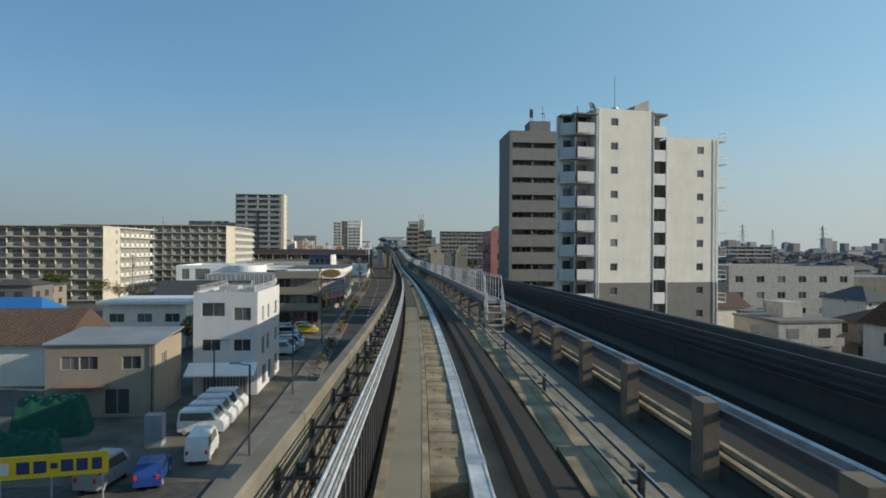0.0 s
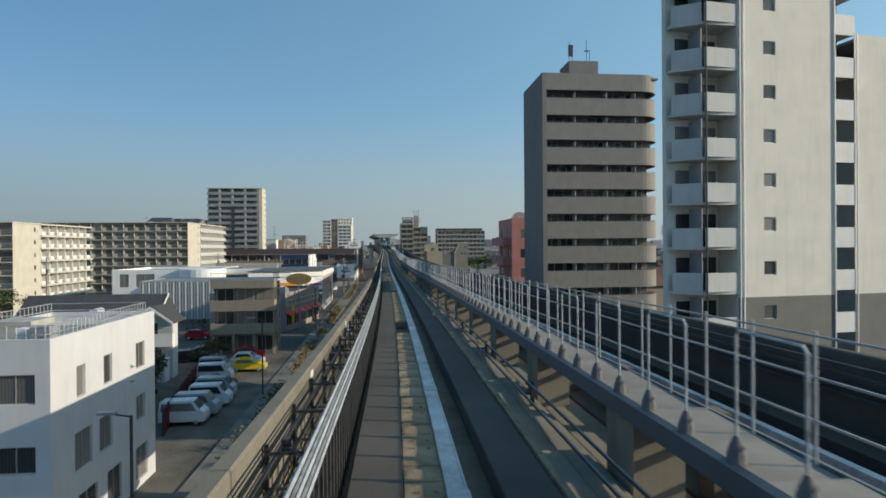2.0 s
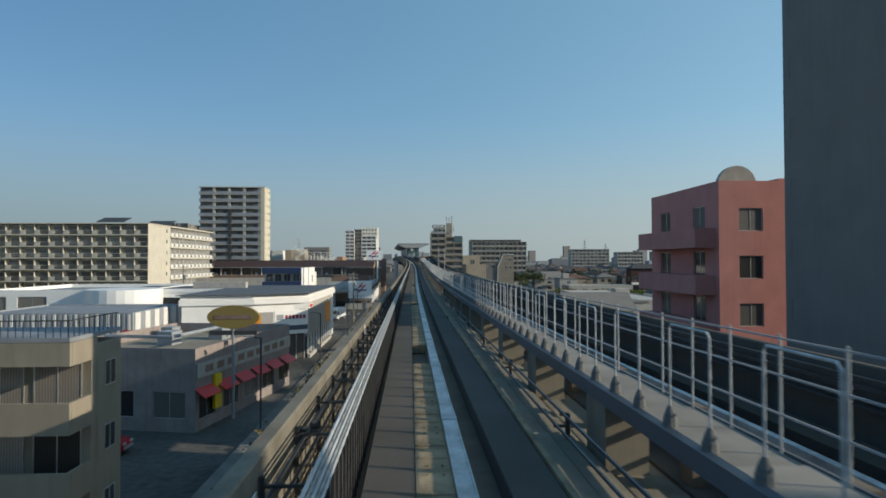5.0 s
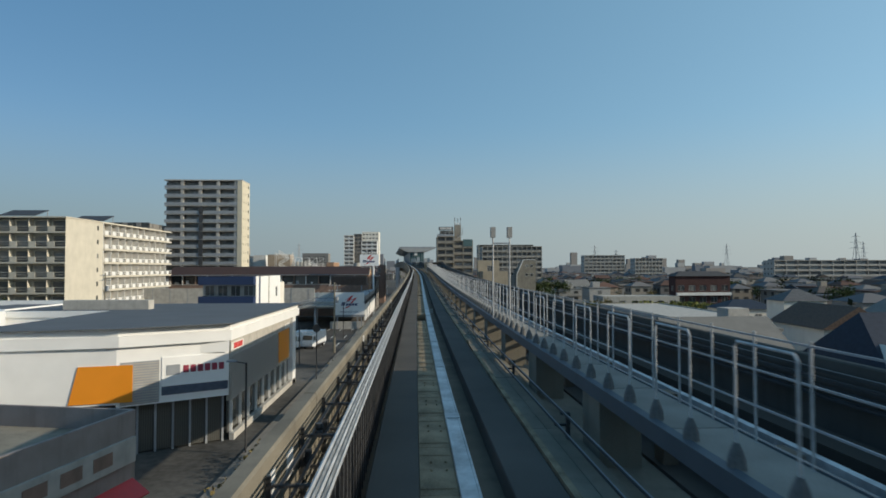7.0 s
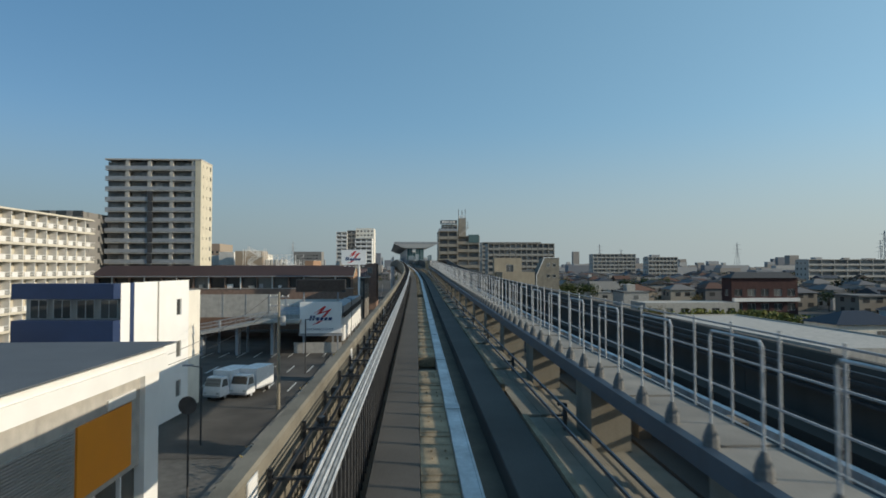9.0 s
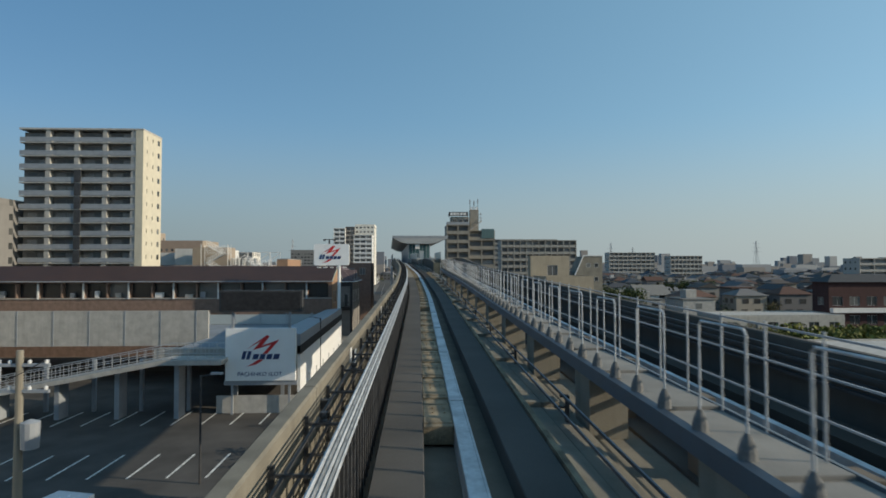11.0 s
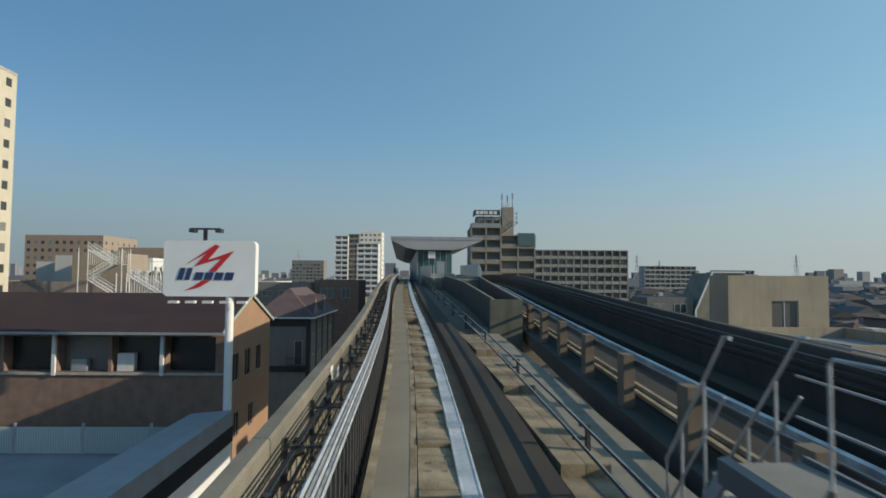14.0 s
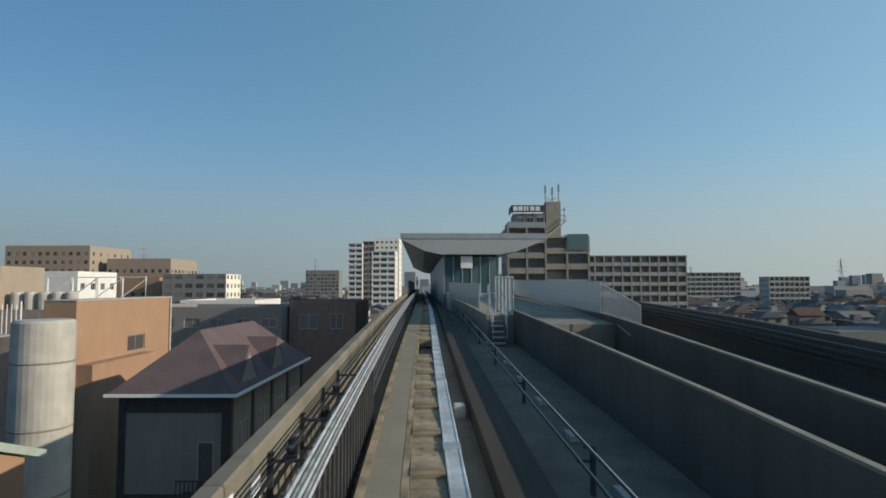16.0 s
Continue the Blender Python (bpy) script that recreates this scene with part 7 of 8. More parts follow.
WCAR = mat("white_car_paint", (0.70, 0.71, 0.72), 0.25, var=0.03)
SILVER = mat("silver_car_paint", (0.42, 0.45, 0.48), 0.3, 0.4, var=0.04)
DARKCAR = mat("dark_car_paint", (0.03, 0.035, 0.04), 0.2, var=0.1)
YCAR = mat("yellow_car_paint", (0.75, 0.55, 0.03), 0.25, var=0.03)
RCAR = mat("red_car_paint", (0.45, 0.02, 0.03), 0.25, var=0.05)
BCAR = mat("blue_car_paint", (0.02, 0.06, 0.25), 0.3, var=0.05)


def parked(proto, spots):
    first = True
    for x, y, a in spots:
        m = pose(x, y, GZ + 0.02, 0, 0, a)
        if first:
            proto.matrix_basis = m
            first = False
        else:
            copy_thing(proto, m)


parked(vehicle("van", WCAR, "white panel van parked beside the white office"), [(-13.4, 45.4, 0), (-13.35, 47.5, 1), (-13.4, 49.6, 0), (-13.4, 51.7, -1), (-11.9, 40.2, 95), (-15.2, 92.6, 2), (-13.0, 83.2, 0), (-13.5, 78.0, 0)])
parked(vehicle("van", SILVER, "silver van parked in the open car park"), [(-16.0, 95.9, 0), (-13.2, 80.2, 0), (-16.2, 36.0, 80), (-13.3, 86.0, 0)])
parked(vehicle("sedan", DARKCAR, "dark saloon car parked in a row"), [(-14.6, 89.2, 0), (-19.5, 84.5, 90), (-27, 203, 90), (-21.5, 104, 20)])
parked(vehicle("car", WCAR, "white hatchback parked in a row"), [(-13.8, 100.8, 0), (-20, 106, 0), (-36, 285, 90)])
parked(vehicle("car", YCAR, "yellow hatchback parked near the flats"), [(-12.9, 97.3, 0)])
parked(vehicle("car", RCAR, "red hatchback parked by the flats"), [(-14.4, 104.6, 10), (-25.5, 121.5, 0), (-18.5, 123, 0)])
parked(vehicle("truck", WCAR, "white light truck with a box body"), [(-16.2, 211.5, 255), (-14.0, 212.5, 255)])
parked(vehicle("car", BCAR, "blue van-like hatchback parked by the fence"), [(-13.6, 36.4, 100), (18, 120, 90)])
for i, (x, y, w, d, h) in enumerate(((-24.5, 46.0, 5.2, 2.2, 2.9), (-22.5, 39.0, 4.2, 2.4, 2.3))):
    tp = thing("covered_load", "stacked load under a creased green canvas cover", "canvas cover", pose(x, y, GZ, 0, 0, 8 + 5 * i), "covered loads")
    n = 10
    v = [(w * (a / n - 0.5) * (1.0 if 0 < b < n else 1.08), d * (b / n - 0.5), (h * (0.88 + 0.12 * math.sin(a * 2.1 + b * 1.3)) if 0 < a < n and 0 < b < n else 0.0)) for a in range(n + 1) for b in range(n + 1)]
    part("cover", (v, [(a * (n + 1) + b, (a + 1) * (n + 1) + b, (a + 1) * (n + 1) + b + 1, a * (n + 1) + b + 1) for a in range(n) for b in range(n)]), GREENTARP, tp)
lk = thing("locker", "tall blue-grey steel storage locker", "locker", (-16.0, 43.0, GZ))
part("body", boxes([(-0.6, 0.6, -0.4, 0.4, 0, 2.2)]), GREYSTEEL, lk)
part("door", boxes([(-0.56, -0.02, -0.43, -0.401, 0.08, 2.1), (0.02, 0.56, -0.43, -0.401, 0.08, 2.1)]), GREYSTEEL, lk)
tr_ = thing("house", "low house with a broad ribbed brown tiled roof", "house", (-46.5, 62, GZ))
part("wall", boxes([(0, 14, 0, 10, 0, 4.2)]), CREAM, tr_)
TILE = mat("brown_tile", (0.13, 0.09, 0.07), 0.8, var=0.2, scale=5)
part("roof", ([(-0.6, -0.6, 4.2), (14.6, -0.6, 4.2), (14.6, 5, 7.3), (-0.6, 5, 7.3), (14.6, 10.6, 4.2), (-0.6, 10.6, 4.2)], [(0, 1, 2, 3), (3, 2, 4, 5), (0, 3, 5), (1, 4, 2), (0, 5, 4, 1)]), TILE, tr_)
for i in range(50):
    x = -0.5 + i * 0.305
    part("roof_rib", tube([(x, -0.6, 4.22), (x, 5, 7.32)], 0.045, 5), TILE, tr_)
bs_ = thing("sheeted_roof", "low shed roof covered in bright blue plastic sheeting", "shed", (-52.0, 78, GZ))
part("wall", boxes([(0.3, 8.7, 0.3, 6.7, 0, 5.4)]), CREAM, bs_)
part("sheet", ([(0, 0, 5.4), (9, 0, 5.4), (7, 3.5, 7.3), (2, 3.5, 7.3), (9, 7, 5.4), (0, 7, 5.4)], [(0, 1, 2, 3), (3, 2, 4, 5), (0, 3, 5), (1, 4, 2), (0, 5, 4, 1)]), BLUETARP, bs_, "blue plastic sheeting")
lb = block("workshop", "low white flat-roofed workshop with a deep eave", "building", -38.5, -27.5, 84, 93, 5.4, CREAM, {"f": grid_holes(11, 3, [3.6], 2.0, 1.2)}, parapet=0.1)
part("eave", boxes([(-5.9, 5.9, -5.6, 4.6, 6.17, 6.55)]), WHITE, lb, "white deep roof edge")


# ---- poles, lamps, wires ----
def utility_pole(x, y, h, label="tapered grey concrete utility pole with cross-arms"):
    t = thing("utility_pole", label, "utility pole", (x, y, GZ), "utility poles")
    part("pole", lathe([(0.17, 0), (0.1, h), (0, h)], 10), CONC, t)
    for z in (h - 0.5, h - 1.3):
        a = part("cross_arm", boxes([(-0.9, 0.9, -0.05, 0.05, z, z + 0.09)]), GREYSTEEL, t)
        for q in (-0.8, -0.3, 0.3, 0.8):
            part("insulator", lathe([(0.05, z + 0.09), (0.06, z + 0.16), (0.03, z + 0.2), (0, z + 0.22)], 8, (q, 0)), WHITE, a)
    part("transformer", lathe([(0.0, h - 3.0), (0.25, h - 3.0), (0.27, h - 2.2), (0.0, h - 2.1)], 12, (0.35, 0.0)), GREYSTEEL, t)
    return t


def street_lamp(x, y, h, side):
    t = thing("street_lamp", "slim dark street lamp with a short arm", "street lamp", (x, y, GZ), "street lamps")
    part("pole", tube([(0, 0, 0), (0, 0, h * 0.5), (0, 0, h)], 0.07, 8), DARKSTEEL, t)
    part("arm", tube([(0, 0, h - 0.05), (side * 0.9, 0, h + 0.1)], 0.04), DARKSTEEL, t)
    part("lamp_head", boxes([(min(side * 0.6, side * 1.3), max(side * 0.6, side * 1.3), -0.14, 0.14, h + 0.06, h + 0.18)]), GREYSTEEL, t)
    return t


UP = [(-12.7, 64.8, 7.5), (-9.8, 205.5, 10.5), (-12.5, 176, 8.0), (-62, 150, 12), (-48, 215, 12)]
for x, y, h in UP:
    utility_pole(x, y, h)
for x, y, h, s_ in ((-8.8, 40, 6.2, -1), (-8.6, 56.5, 6.6, -1), (-15.4, 55.0, 5.4, 1), (-9.3, 158, 6.2, -1), (-12.9, 195, 5.6, -1), (-9.2, 86, 7, -1), (-9.2, 128, 7, -1), (-10.6, 223, 6.5, 1), (-8.2, 252, 7.4, -1)):
    street_lamp(x, y, h, s_)
for a, b in ((2, 1),):
    for q in (-0.8, 0.8):
        p0, p1 = Vector((UP[a][0] + q, UP[a][1], UP[a][2] - 0.3 + GZ)), Vector((UP[b][0] + q, UP[b][1], UP[b][2] - 0.3 + GZ))
        pts = [tuple(p0.lerp(p1, i / 8) - Vector((0, 0, 1.2 * (1 - (2 * i / 8 - 1) ** 2)))) for i in range(9)]
        w_ = thing("overhead_wire", "thin black sagging overhead wire", "wire", (0, 0, 0), "overhead wires")
        part("wire", tube(pts, 0.015, 5), BLACK, w_)
sg = thing("round_sign", "round road sign on a pole beside the guideway", "road sign", (-8.2, 180, GZ))
part("pole", tube([(0, 0, 0), (0, 0, 6.6)], 0.05), DARKSTEEL, sg)
part("disc", moved(lathe([(0.0, 0), (0.42, 0.0), (0.42, 0.03), (0, 0.03)], 24), pose(0, -0.08, 6.3, 90, 0, 0)), DARKSTEEL, sg)

tagged(part("field", flat(54, 88, 272, 295, GZ + 0.04), mat("dry_grass", (0.16, 0.16, 0.05), 0.95, var=0.3, scale=0.3, fine=5.0)), "yellow-green open grass field among the houses", "field", kind="structure")


# ---- trees ----
def tree(h, r, leaf, label, seed, n=900):
    rg = random.Random(seed)
    t = thing("tree", label, "tree", group="trees")
    limbs = [tube([(0, 0, 0), (0.05, 0.02, h * 0.25), (0.0, 0.08, h * 0.55)], 0.13 * h / 6, 8)]
    tips = []
    for i in range(8):
        a = rg.uniform(0, 6.28)
        z0 = h * rg.uniform(0.3, 0.55)
        p = (r * 0.62 * math.cos(a), r * 0.62 * math.sin(a), h * rg.uniform(0.55, 0.85))
        limbs.append(tube([(0, 0.03, z0), (p[0] * 0.5, p[1] * 0.5, (z0 + p[2]) / 2 + 0.1), p], 0.045 * h / 6, 6))
        tips.append(Vector(p))
    part("trunk", join(*limbs), BARK, t, "brown trunk with limbs")
    v, f = [], []
    for i in range(n):
        c = rg.choice(tips) * 1.0
        d = Vector((rg.gauss(0, 1), rg.gauss(0, 1), rg.gauss(0, 0.8)))
        p = c + d.normalized() * r * 0.5 * rg.random() ** 0.5
        s_ = rg.uniform(0.1, 0.24) * h / 6
        a, b = Vector((rg.gauss(0, 1), rg.gauss(0, 1), rg.gauss(0, 1))).normalized(), Vector((rg.gauss(0, 1), rg.gauss(0, 1), rg.gauss(0, 1))).normalized()
        k = len(v)
        v += [tuple(p + a * s_), tuple(p + b * s_ * 0.6), tuple(p - a * s_), tuple(p - b * s_ * 0.6)]
        f.append((k, k + 1, k + 2, k + 3))
    part("crown", (v, f), leaf, t, "loose leafy crown")
    return t


YTREE = mat("yellow_green_foliage", (0.15, 0.16, 0.035), 0.8, var=0.4, scale=2.0)
DARKLEAF = mat("dark_green_foliage", (0.085, 0.095, 0.05), 0.8, var=0.45, scale=2.0)
for h, r, leaf, label, seed, n, spots_ in ((6.3, 2.5, YTREE, "bright yellow-green garden tree with a full crown", 11, 4200, ((-24.4, 90.5),)),
                                           (4.8, 2.4, DARKLEAF, "dense dark evergreen shrub tree in a garden", 12, 4500, ((-22.0, 87.0), (-18.6, 79.0), (-21.5, 81.5), (-25.5, 84.0), (-19.6, 84.0), (-23.0, 77.0))), (2.7, 1.7, DARKLEAF, "low dark evergreen shrub beside the car park", 13, 2200, ((-18.6, 100.5), (-17.6, 102.8)))):
    t_ = tree(h, r, leaf, label, seed, n)
    for i, (x, y) in enumerate(spots_):
        m = pose(x, y, GZ, 0, 0, 47 * i)
        if i == 0:
            t_.matrix_basis = m
        else:
            copy_thing(t_, m)
TREES = [tree(6.5, 2.6, LEAF, "green garden tree with a loose crown", 1), tree(5.0, 2.4, LEAFDRY, "brownish bushy tree with thin foliage", 2), tree(8.5, 3.2, LEAF, "tall dark green tree with a dense crown", 3, 1300)]
SPOTS = [[(-52, 200), (45, 306), (112, 250), (72, 200), (-70, 150), (-64, 214)],
         [(-66, 152), (-60, 148), (-57, 218), (51, 268), (-48, 221)],
         [(110, 262), (120, 330), (-68, 218), (-80, 150), (90, 180), (140, 280), (56, 330), (110, 400)]]
rg = random.Random(9)
for k in range(36):
    x, y = rg.uniform(46, 150), rg.uniform(215, 430)
    if not (x < 106 and y < 312):
        SPOTS[k % 3].append((x, y))
for t_, sp in zip(TREES, SPOTS):
    for i, (x, y) in enumerate(sp):
        m = pose(x, y, GZ, 0, 0, rg.uniform(0, 360))
        if i == 0:
            t_.matrix_basis = m
        else:
            copy_thing(t_, m)


v, f = [], []
rg = random.Random(55)
for _ in range(120):
    y = rg.choice((rg.uniform(58, 128), rg.uniform(136, 158), rg.uniform(184, 240)))
    x, top = line_x(y) - 9.9 + rg.gauss(0, 0.25), rg.uniform(0.5, 1.5)
    for _k in range(50):
        p = Vector((x + rg.gauss(0, 0.3), y + rg.gauss(0, 0.45), GZ + 0.14 + rg.uniform(0, top)))
        a, b = (Vector((rg.gauss(0, 1), rg.gauss(0, 1), rg.gauss(0, 1))).normalized() * rg.uniform(0.06, 0.16) for _j in range(2))
        k = len(v)
        v += [tuple(p + a), tuple(p + b), tuple(p - a), tuple(p - b)]
        f.append((k, k + 1, k + 2, k + 3))
tagged(part("roadside_shrubs", (v, f), LEAFDRY), "brownish shrubs and weeds along the footway", "shrubs", kind="stuff")


# ---- specific buildings on the right ----
block("office_building", "pale grey three-storey office with small windows", "building", 66, 92, 108, 124, 10.2, CONC_PALE, {"f": grid_holes(26, 6, [1.5, 4.6, 7.7], 1.6, 1.3), "l": grid_holes(16, 4, [1.5, 4.6, 7.7], 1.4, 1.3)})
block("office_building", "grey flat-roofed workshop with a window row", "building", 96, 130, 120, 145, 7.5, CONC, {"f": grid_holes(34, 8, [4.2], 1.8, 1.3), "l": grid_holes(25, 6, [4.2], 1.8, 1.3)})
block("warehouse", "long low warehouse with a pale grey roof", "warehouse", 47, 62, 213, 258, 3.2, CONC_PALE, {"l": grid_holes(45, 9, [1.5], 2.4, 1.4)}, parapet=0.15, roof=CONC_PALE)
block("town_building", "tan flat-roofed building with a dark doorway recess", "building", 18.6, 24.2, 270.2, 272.4, 13.8, TAN, {"f": [(2.4, 3.9, 10.9, 13.2)]}, glass=DOORDARK)
block("town_building", "low tan annex with a flat roof", "building", 18.9, 25, 261.2, 270.1, 11.0, TAN, {"l": grid_holes(8.9, 2, [8.2], 1.4, 1.2)})
DARKRED = mat("dark_red_brick", (0.075, 0.042, 0.04), 0.85, var=0.12, scale=1.0)
dr = block("town_house", "dark red two-storey house with a white balcony band", "house", 86, 104, 303, 308, 9.0, DARKRED, {"f": grid_holes(18, 5, [1.2, 5.0], 2.2, 1.8), "l": grid_holes(5, 1, [1.2, 5.0], 1.8, 1.6)}, roof=BROWNROOF)
part("balcony_band", boxes([(-8.9, 8.9, -3.6, -2.55, 3.6, 4.5)]), WHITE, dr)
part("roof", moved(hip_roof(18, 5, 9.77, 1.6, 0.6), Matrix.Translation((-9, -2.5, 0))), DARKROOF, dr, "dark hipped roof")
nh = thing("town_house", "large house with a steep navy slate roof", "house", (40, 162, GZ))
part("wall", boxes([(0, 12, 0, 11, 0, 3.6)]), CREAM, nh)
part("roof", ([(-0.8, -0.8, 3.5), (12.8, -0.8, 3.5), (12.8, 11.8, 3.5), (-0.8, 11.8, 3.5), (1.5, 5.5, 8.6), (10.5, 5.5, 8.6)], [(0, 1, 5, 4), (1, 2, 5), (2, 3, 4, 5), (3, 0, 4), (0, 3, 2, 1)]), mat("navy_slate", (0.03, 0.04, 0.06), 0.6, var=0.15, scale=3), nh, "steep navy slate roof")
part("dormer", ([(-0.9, -0.6, 3.4), (2.6, -0.6, 3.4), (0.85, -0.6, 6.2), (0.85, 4.0, 6.2), (-0.9, 4, 3.4), (2.6, 4, 3.4)], [(0, 1, 2), (0, 2, 3, 4), (1, 5, 3, 2)]), CREAM, nh, "pale pointed dormer")
part("gate_wall", boxes([(-6, 13, -3, -2.8, 0, 2.0)]), TERRA, nh)
gq = thing("town_house", "grey house with a steep sloping side and small windows", "house", (37.6, 313, GZ))
part("wall", prism([(-1.3, 0), (5.0, 0), (5.0, 15.2), (0.9, 15.2), (-1.3, 10.3)], 0, 6), CONC, gq, "grey rendered wall with one slanting side")
part("edge", prism([(-1.5, 0), (-1.3, 0), (-1.3, 10.3), (0.9, 15.2), (5.0, 15.2), (5.0, 15.4), (0.75, 15.4), (-1.5, 10.4)], -0.15, 0), WHITE, gq, "white edge moulding")
for q in ((1.5, 12.8), (3.2, 12.8), (1.5, 9.8), (3.2, 9.8)):
    window(gq, pose(q[0], -0.04, q[1]), 0.9, 0.9)
part("annex", boxes([(-7.5, -1.52, 0.3, 6, 0, 12.0)]), DARKWALL, gq, "dark grey flat-roofed annex")
for x in (-6.8, -4.0):
    window(gq, pose(x, 0.26, 10.0), 1.6, 1.2)
for x, y, w, d, h, wm, rm, lb_ in ((70, 243, 12, 8, 3.4, CREAM, bpy.data.materials["navy_slate"], "cream house with a dark navy hipped roof"), (86, 246, 7, 8, 5.0, mat("pale_blue_siding", (0.30, 0.40, 0.47), 0.7, var=0.06), PURPLEROOF, "pale blue two-storey house with a brown roof")):
    t_ = thing("town_house", lb_, "house", (x, y, GZ))
    part("wall", boxes([(0, w, 0, d, 0, h)]), wm, t_)
    part("roof", hip_roof(w, d, h, 2.0, 0.5), rm, t_)
    for q in (0.15, 0.55):
        window(t_, pose(q * w, -0.03, h - 2.2), 1.6, 1.2)
block("workshop", "low workshop with a pale blue-grey flat roof", "building", 60, 84, 296, 306, 3.0, CONC_PALE, {"f": grid_holes(24, 6, [1.0], 2.0, 1.4)}, parapet=0.12, roof=CONC_PALE)
mansion("long five-storey housing block with pale balconies", 230, 330, 480, 492, 16.0, 5, 13, CONC_PALE)
mansion("low housing block with pale balconies", 201, 226, 640, 652, 20.0, 6, 8, CONC_PALE)
mansion("pale mid-rise block far behind the houses", 173, 214, 703, 716, 24.0, 7, 10, CONC_PALE)


# ---- houses all around ----
HM = [(WHITE, DARKWALL), (CREAM, mat("grey_slate_roof", (0.11, 0.115, 0.12), 0.7, var=0.15, scale=2)), (CONC_PALE, PURPLEROOF), (BEIGE, mat("rust_tile_roof", (0.17, 0.10, 0.075), 0.8, var=0.2, scale=4)), (TAN, BROWNROOF), (WHITE, mat("blue_grey_roof", (0.13, 0.16, 0.20), 0.6, var=0.12, scale=2)), (CREAM, bpy.data.materials["brown_tile"]), (CONC_PALE, DARKWALL)]
HL = ["white two-storey house with a dark grey roof", "cream two-storey house with a grey slate roof", "pale grey house with a plum-brown roof", "beige house with a faded red tiled roof", "tan house with a dark brown roof", "white house with a blue-grey roof", "cream house with a brown tiled roof", "pale grey flat-roofed house"]


def house(i):
    rg = random.Random(40 + i)
    w, d, h = rg.uniform(7, 10), rg.uniform(6.5, 8.5), rg.uniform(4.9, 6.0)
    t = thing("house", HL[i], "house", group="houses of the district")
    wm, rm = HM[i]
    part("wall", boxes([(-w / 2, w / 2, -d / 2, d / 2, 0, h)]), wm, t)
    if i == 7:
        part("roof", boxes([(-w / 2 - 0.15, w / 2 + 0.15, -d / 2 - 0.15, d / 2 + 0.15, h, h + 0.3)]), rm, t)
        part("roof_house", boxes([(-1.2, 1.4, -1, 1.5, h + 0.3, h + 2.2)]), wm, t)
    elif i % 2:
        part("roof", moved(hip_roof(w, d, h, 1.9, 0.5), Matrix.Translation((-w / 2, -d / 2, 0))), rm, t)
    else:
        o = 0.5
        part("roof", ([(-w / 2 - o, -d / 2 - o, h - 0.2), (w / 2 + o, -d / 2 - o, h - 0.2), (w / 2 + o, 0, h + 2.1), (-w / 2 - o, 0, h + 2.1), (w / 2 + o, d / 2 + o, h - 0.2), (-w / 2 - o, d / 2 + o, h - 0.2)], [(0, 1, 2, 3), (3, 2, 4, 5), (0, 3, 5), (1, 4, 2), (0, 5, 4, 1)]), rm, t)
        part("gable", ([(w / 2 + 0.01, -d / 2, h - 0.05), (w / 2 + 0.01, d / 2, h - 0.05), (w / 2 + 0.01, 0, h + 1.85), (-w / 2 - 0.01, -d / 2, h - 0.05), (-w / 2 - 0.01, d / 2, h - 0.05), (-w / 2 - 0.01, 0, h + 1.85)], [(0, 1, 2), (3, 5, 4), (0, 3, 4, 1), (1, 4, 5, 2), (2, 5, 3, 0)]), wm, t)
    for z in (0.9, 3.5):
        for sx in (-0.28, 0.22):
            window(t, pose(sx * w - 0.7, -d / 2 - 0.03, z), 1.5, 1.2, True)
        window(t, pose(-w / 2 - 0.03, 0.7, z, 0, 0, -90), 1.4, 1.2, True)
    part("balcony", boxes([(-0.1 * w, 0.42 * w, -d / 2 - 1.0, -d / 2 - 0.02, 2.7, 2.85), (-0.1 * w, 0.42 * w, -d / 2 - 1.0, -d / 2 - 0.94, 2.85, 3.7)]), CONC_PALE if i % 3 else wm, t)
    return t


BASES = [house(i) for i in range(8)]
USED = [(18, 44, 50, 130), (28, 66, 208, 300), (52, 108, 258, 310), (66, 96, 238, 258), (18, 42, 255, 288), (38, 56, 156, 176), (29, 56, 308, 326), (63, 95, 104, 128), (94, 133, 117, 148), (8, 96, 375, 475), (48, 95, 550, 575), (170, 255, 470, 500),
        (-63, -9, 140, 282), (-140, -55, 150, 275), (-100, -50, 295, 325), (-45, -9, 283, 370), (-190, -95, 475, 535), (-100, -70, 465, 490), (-60, -25, 560, 615), (-64, -9, 30, 125), (-24, 24, -60, 700), (38, 44, 200, 210)]


def free(x, y, m=6):
    return not any(a - m < x < b + m and c - m < y < d + m for a, b, c, d in USED)


rg = random.Random(21)
spots = []
for iy in range(-2, 60):
    for ix in list(range(-14, 14)):
        x, y = ix * 13 + rg.uniform(-2, 2) + (6 if iy % 2 else 0), iy * 11.5 + rg.uniform(-1.5, 1.5)
        if rg.random() < 0.9 and free(x, y) and abs(x) < 175:
            spots.append((x, y))
spots.sort(key=lambda p: abs(p[0]) * 1.5 + max(0, p[1] - 330) * 0.8 + (60 if p[0] < 0 else 0))
for k, (x, y) in enumerate(spots[:66]):
    b = BASES[(rg.randrange(8)) if k >= 8 else k]
    m = pose(x, y, GZ, 0, 0, rg.choice((0, 0, 90, 180, 270)) + rg.uniform(-5, 5)) @ Matrix.Diagonal((rg.uniform(0.85, 1.15), rg.uniform(0.85, 1.15), rg.uniform(0.85, 1.2), 1))
    if k < 8:
        BASES[k].matrix_basis = m
    else:
        copy_thing(b, m).scale = m.to_scale()


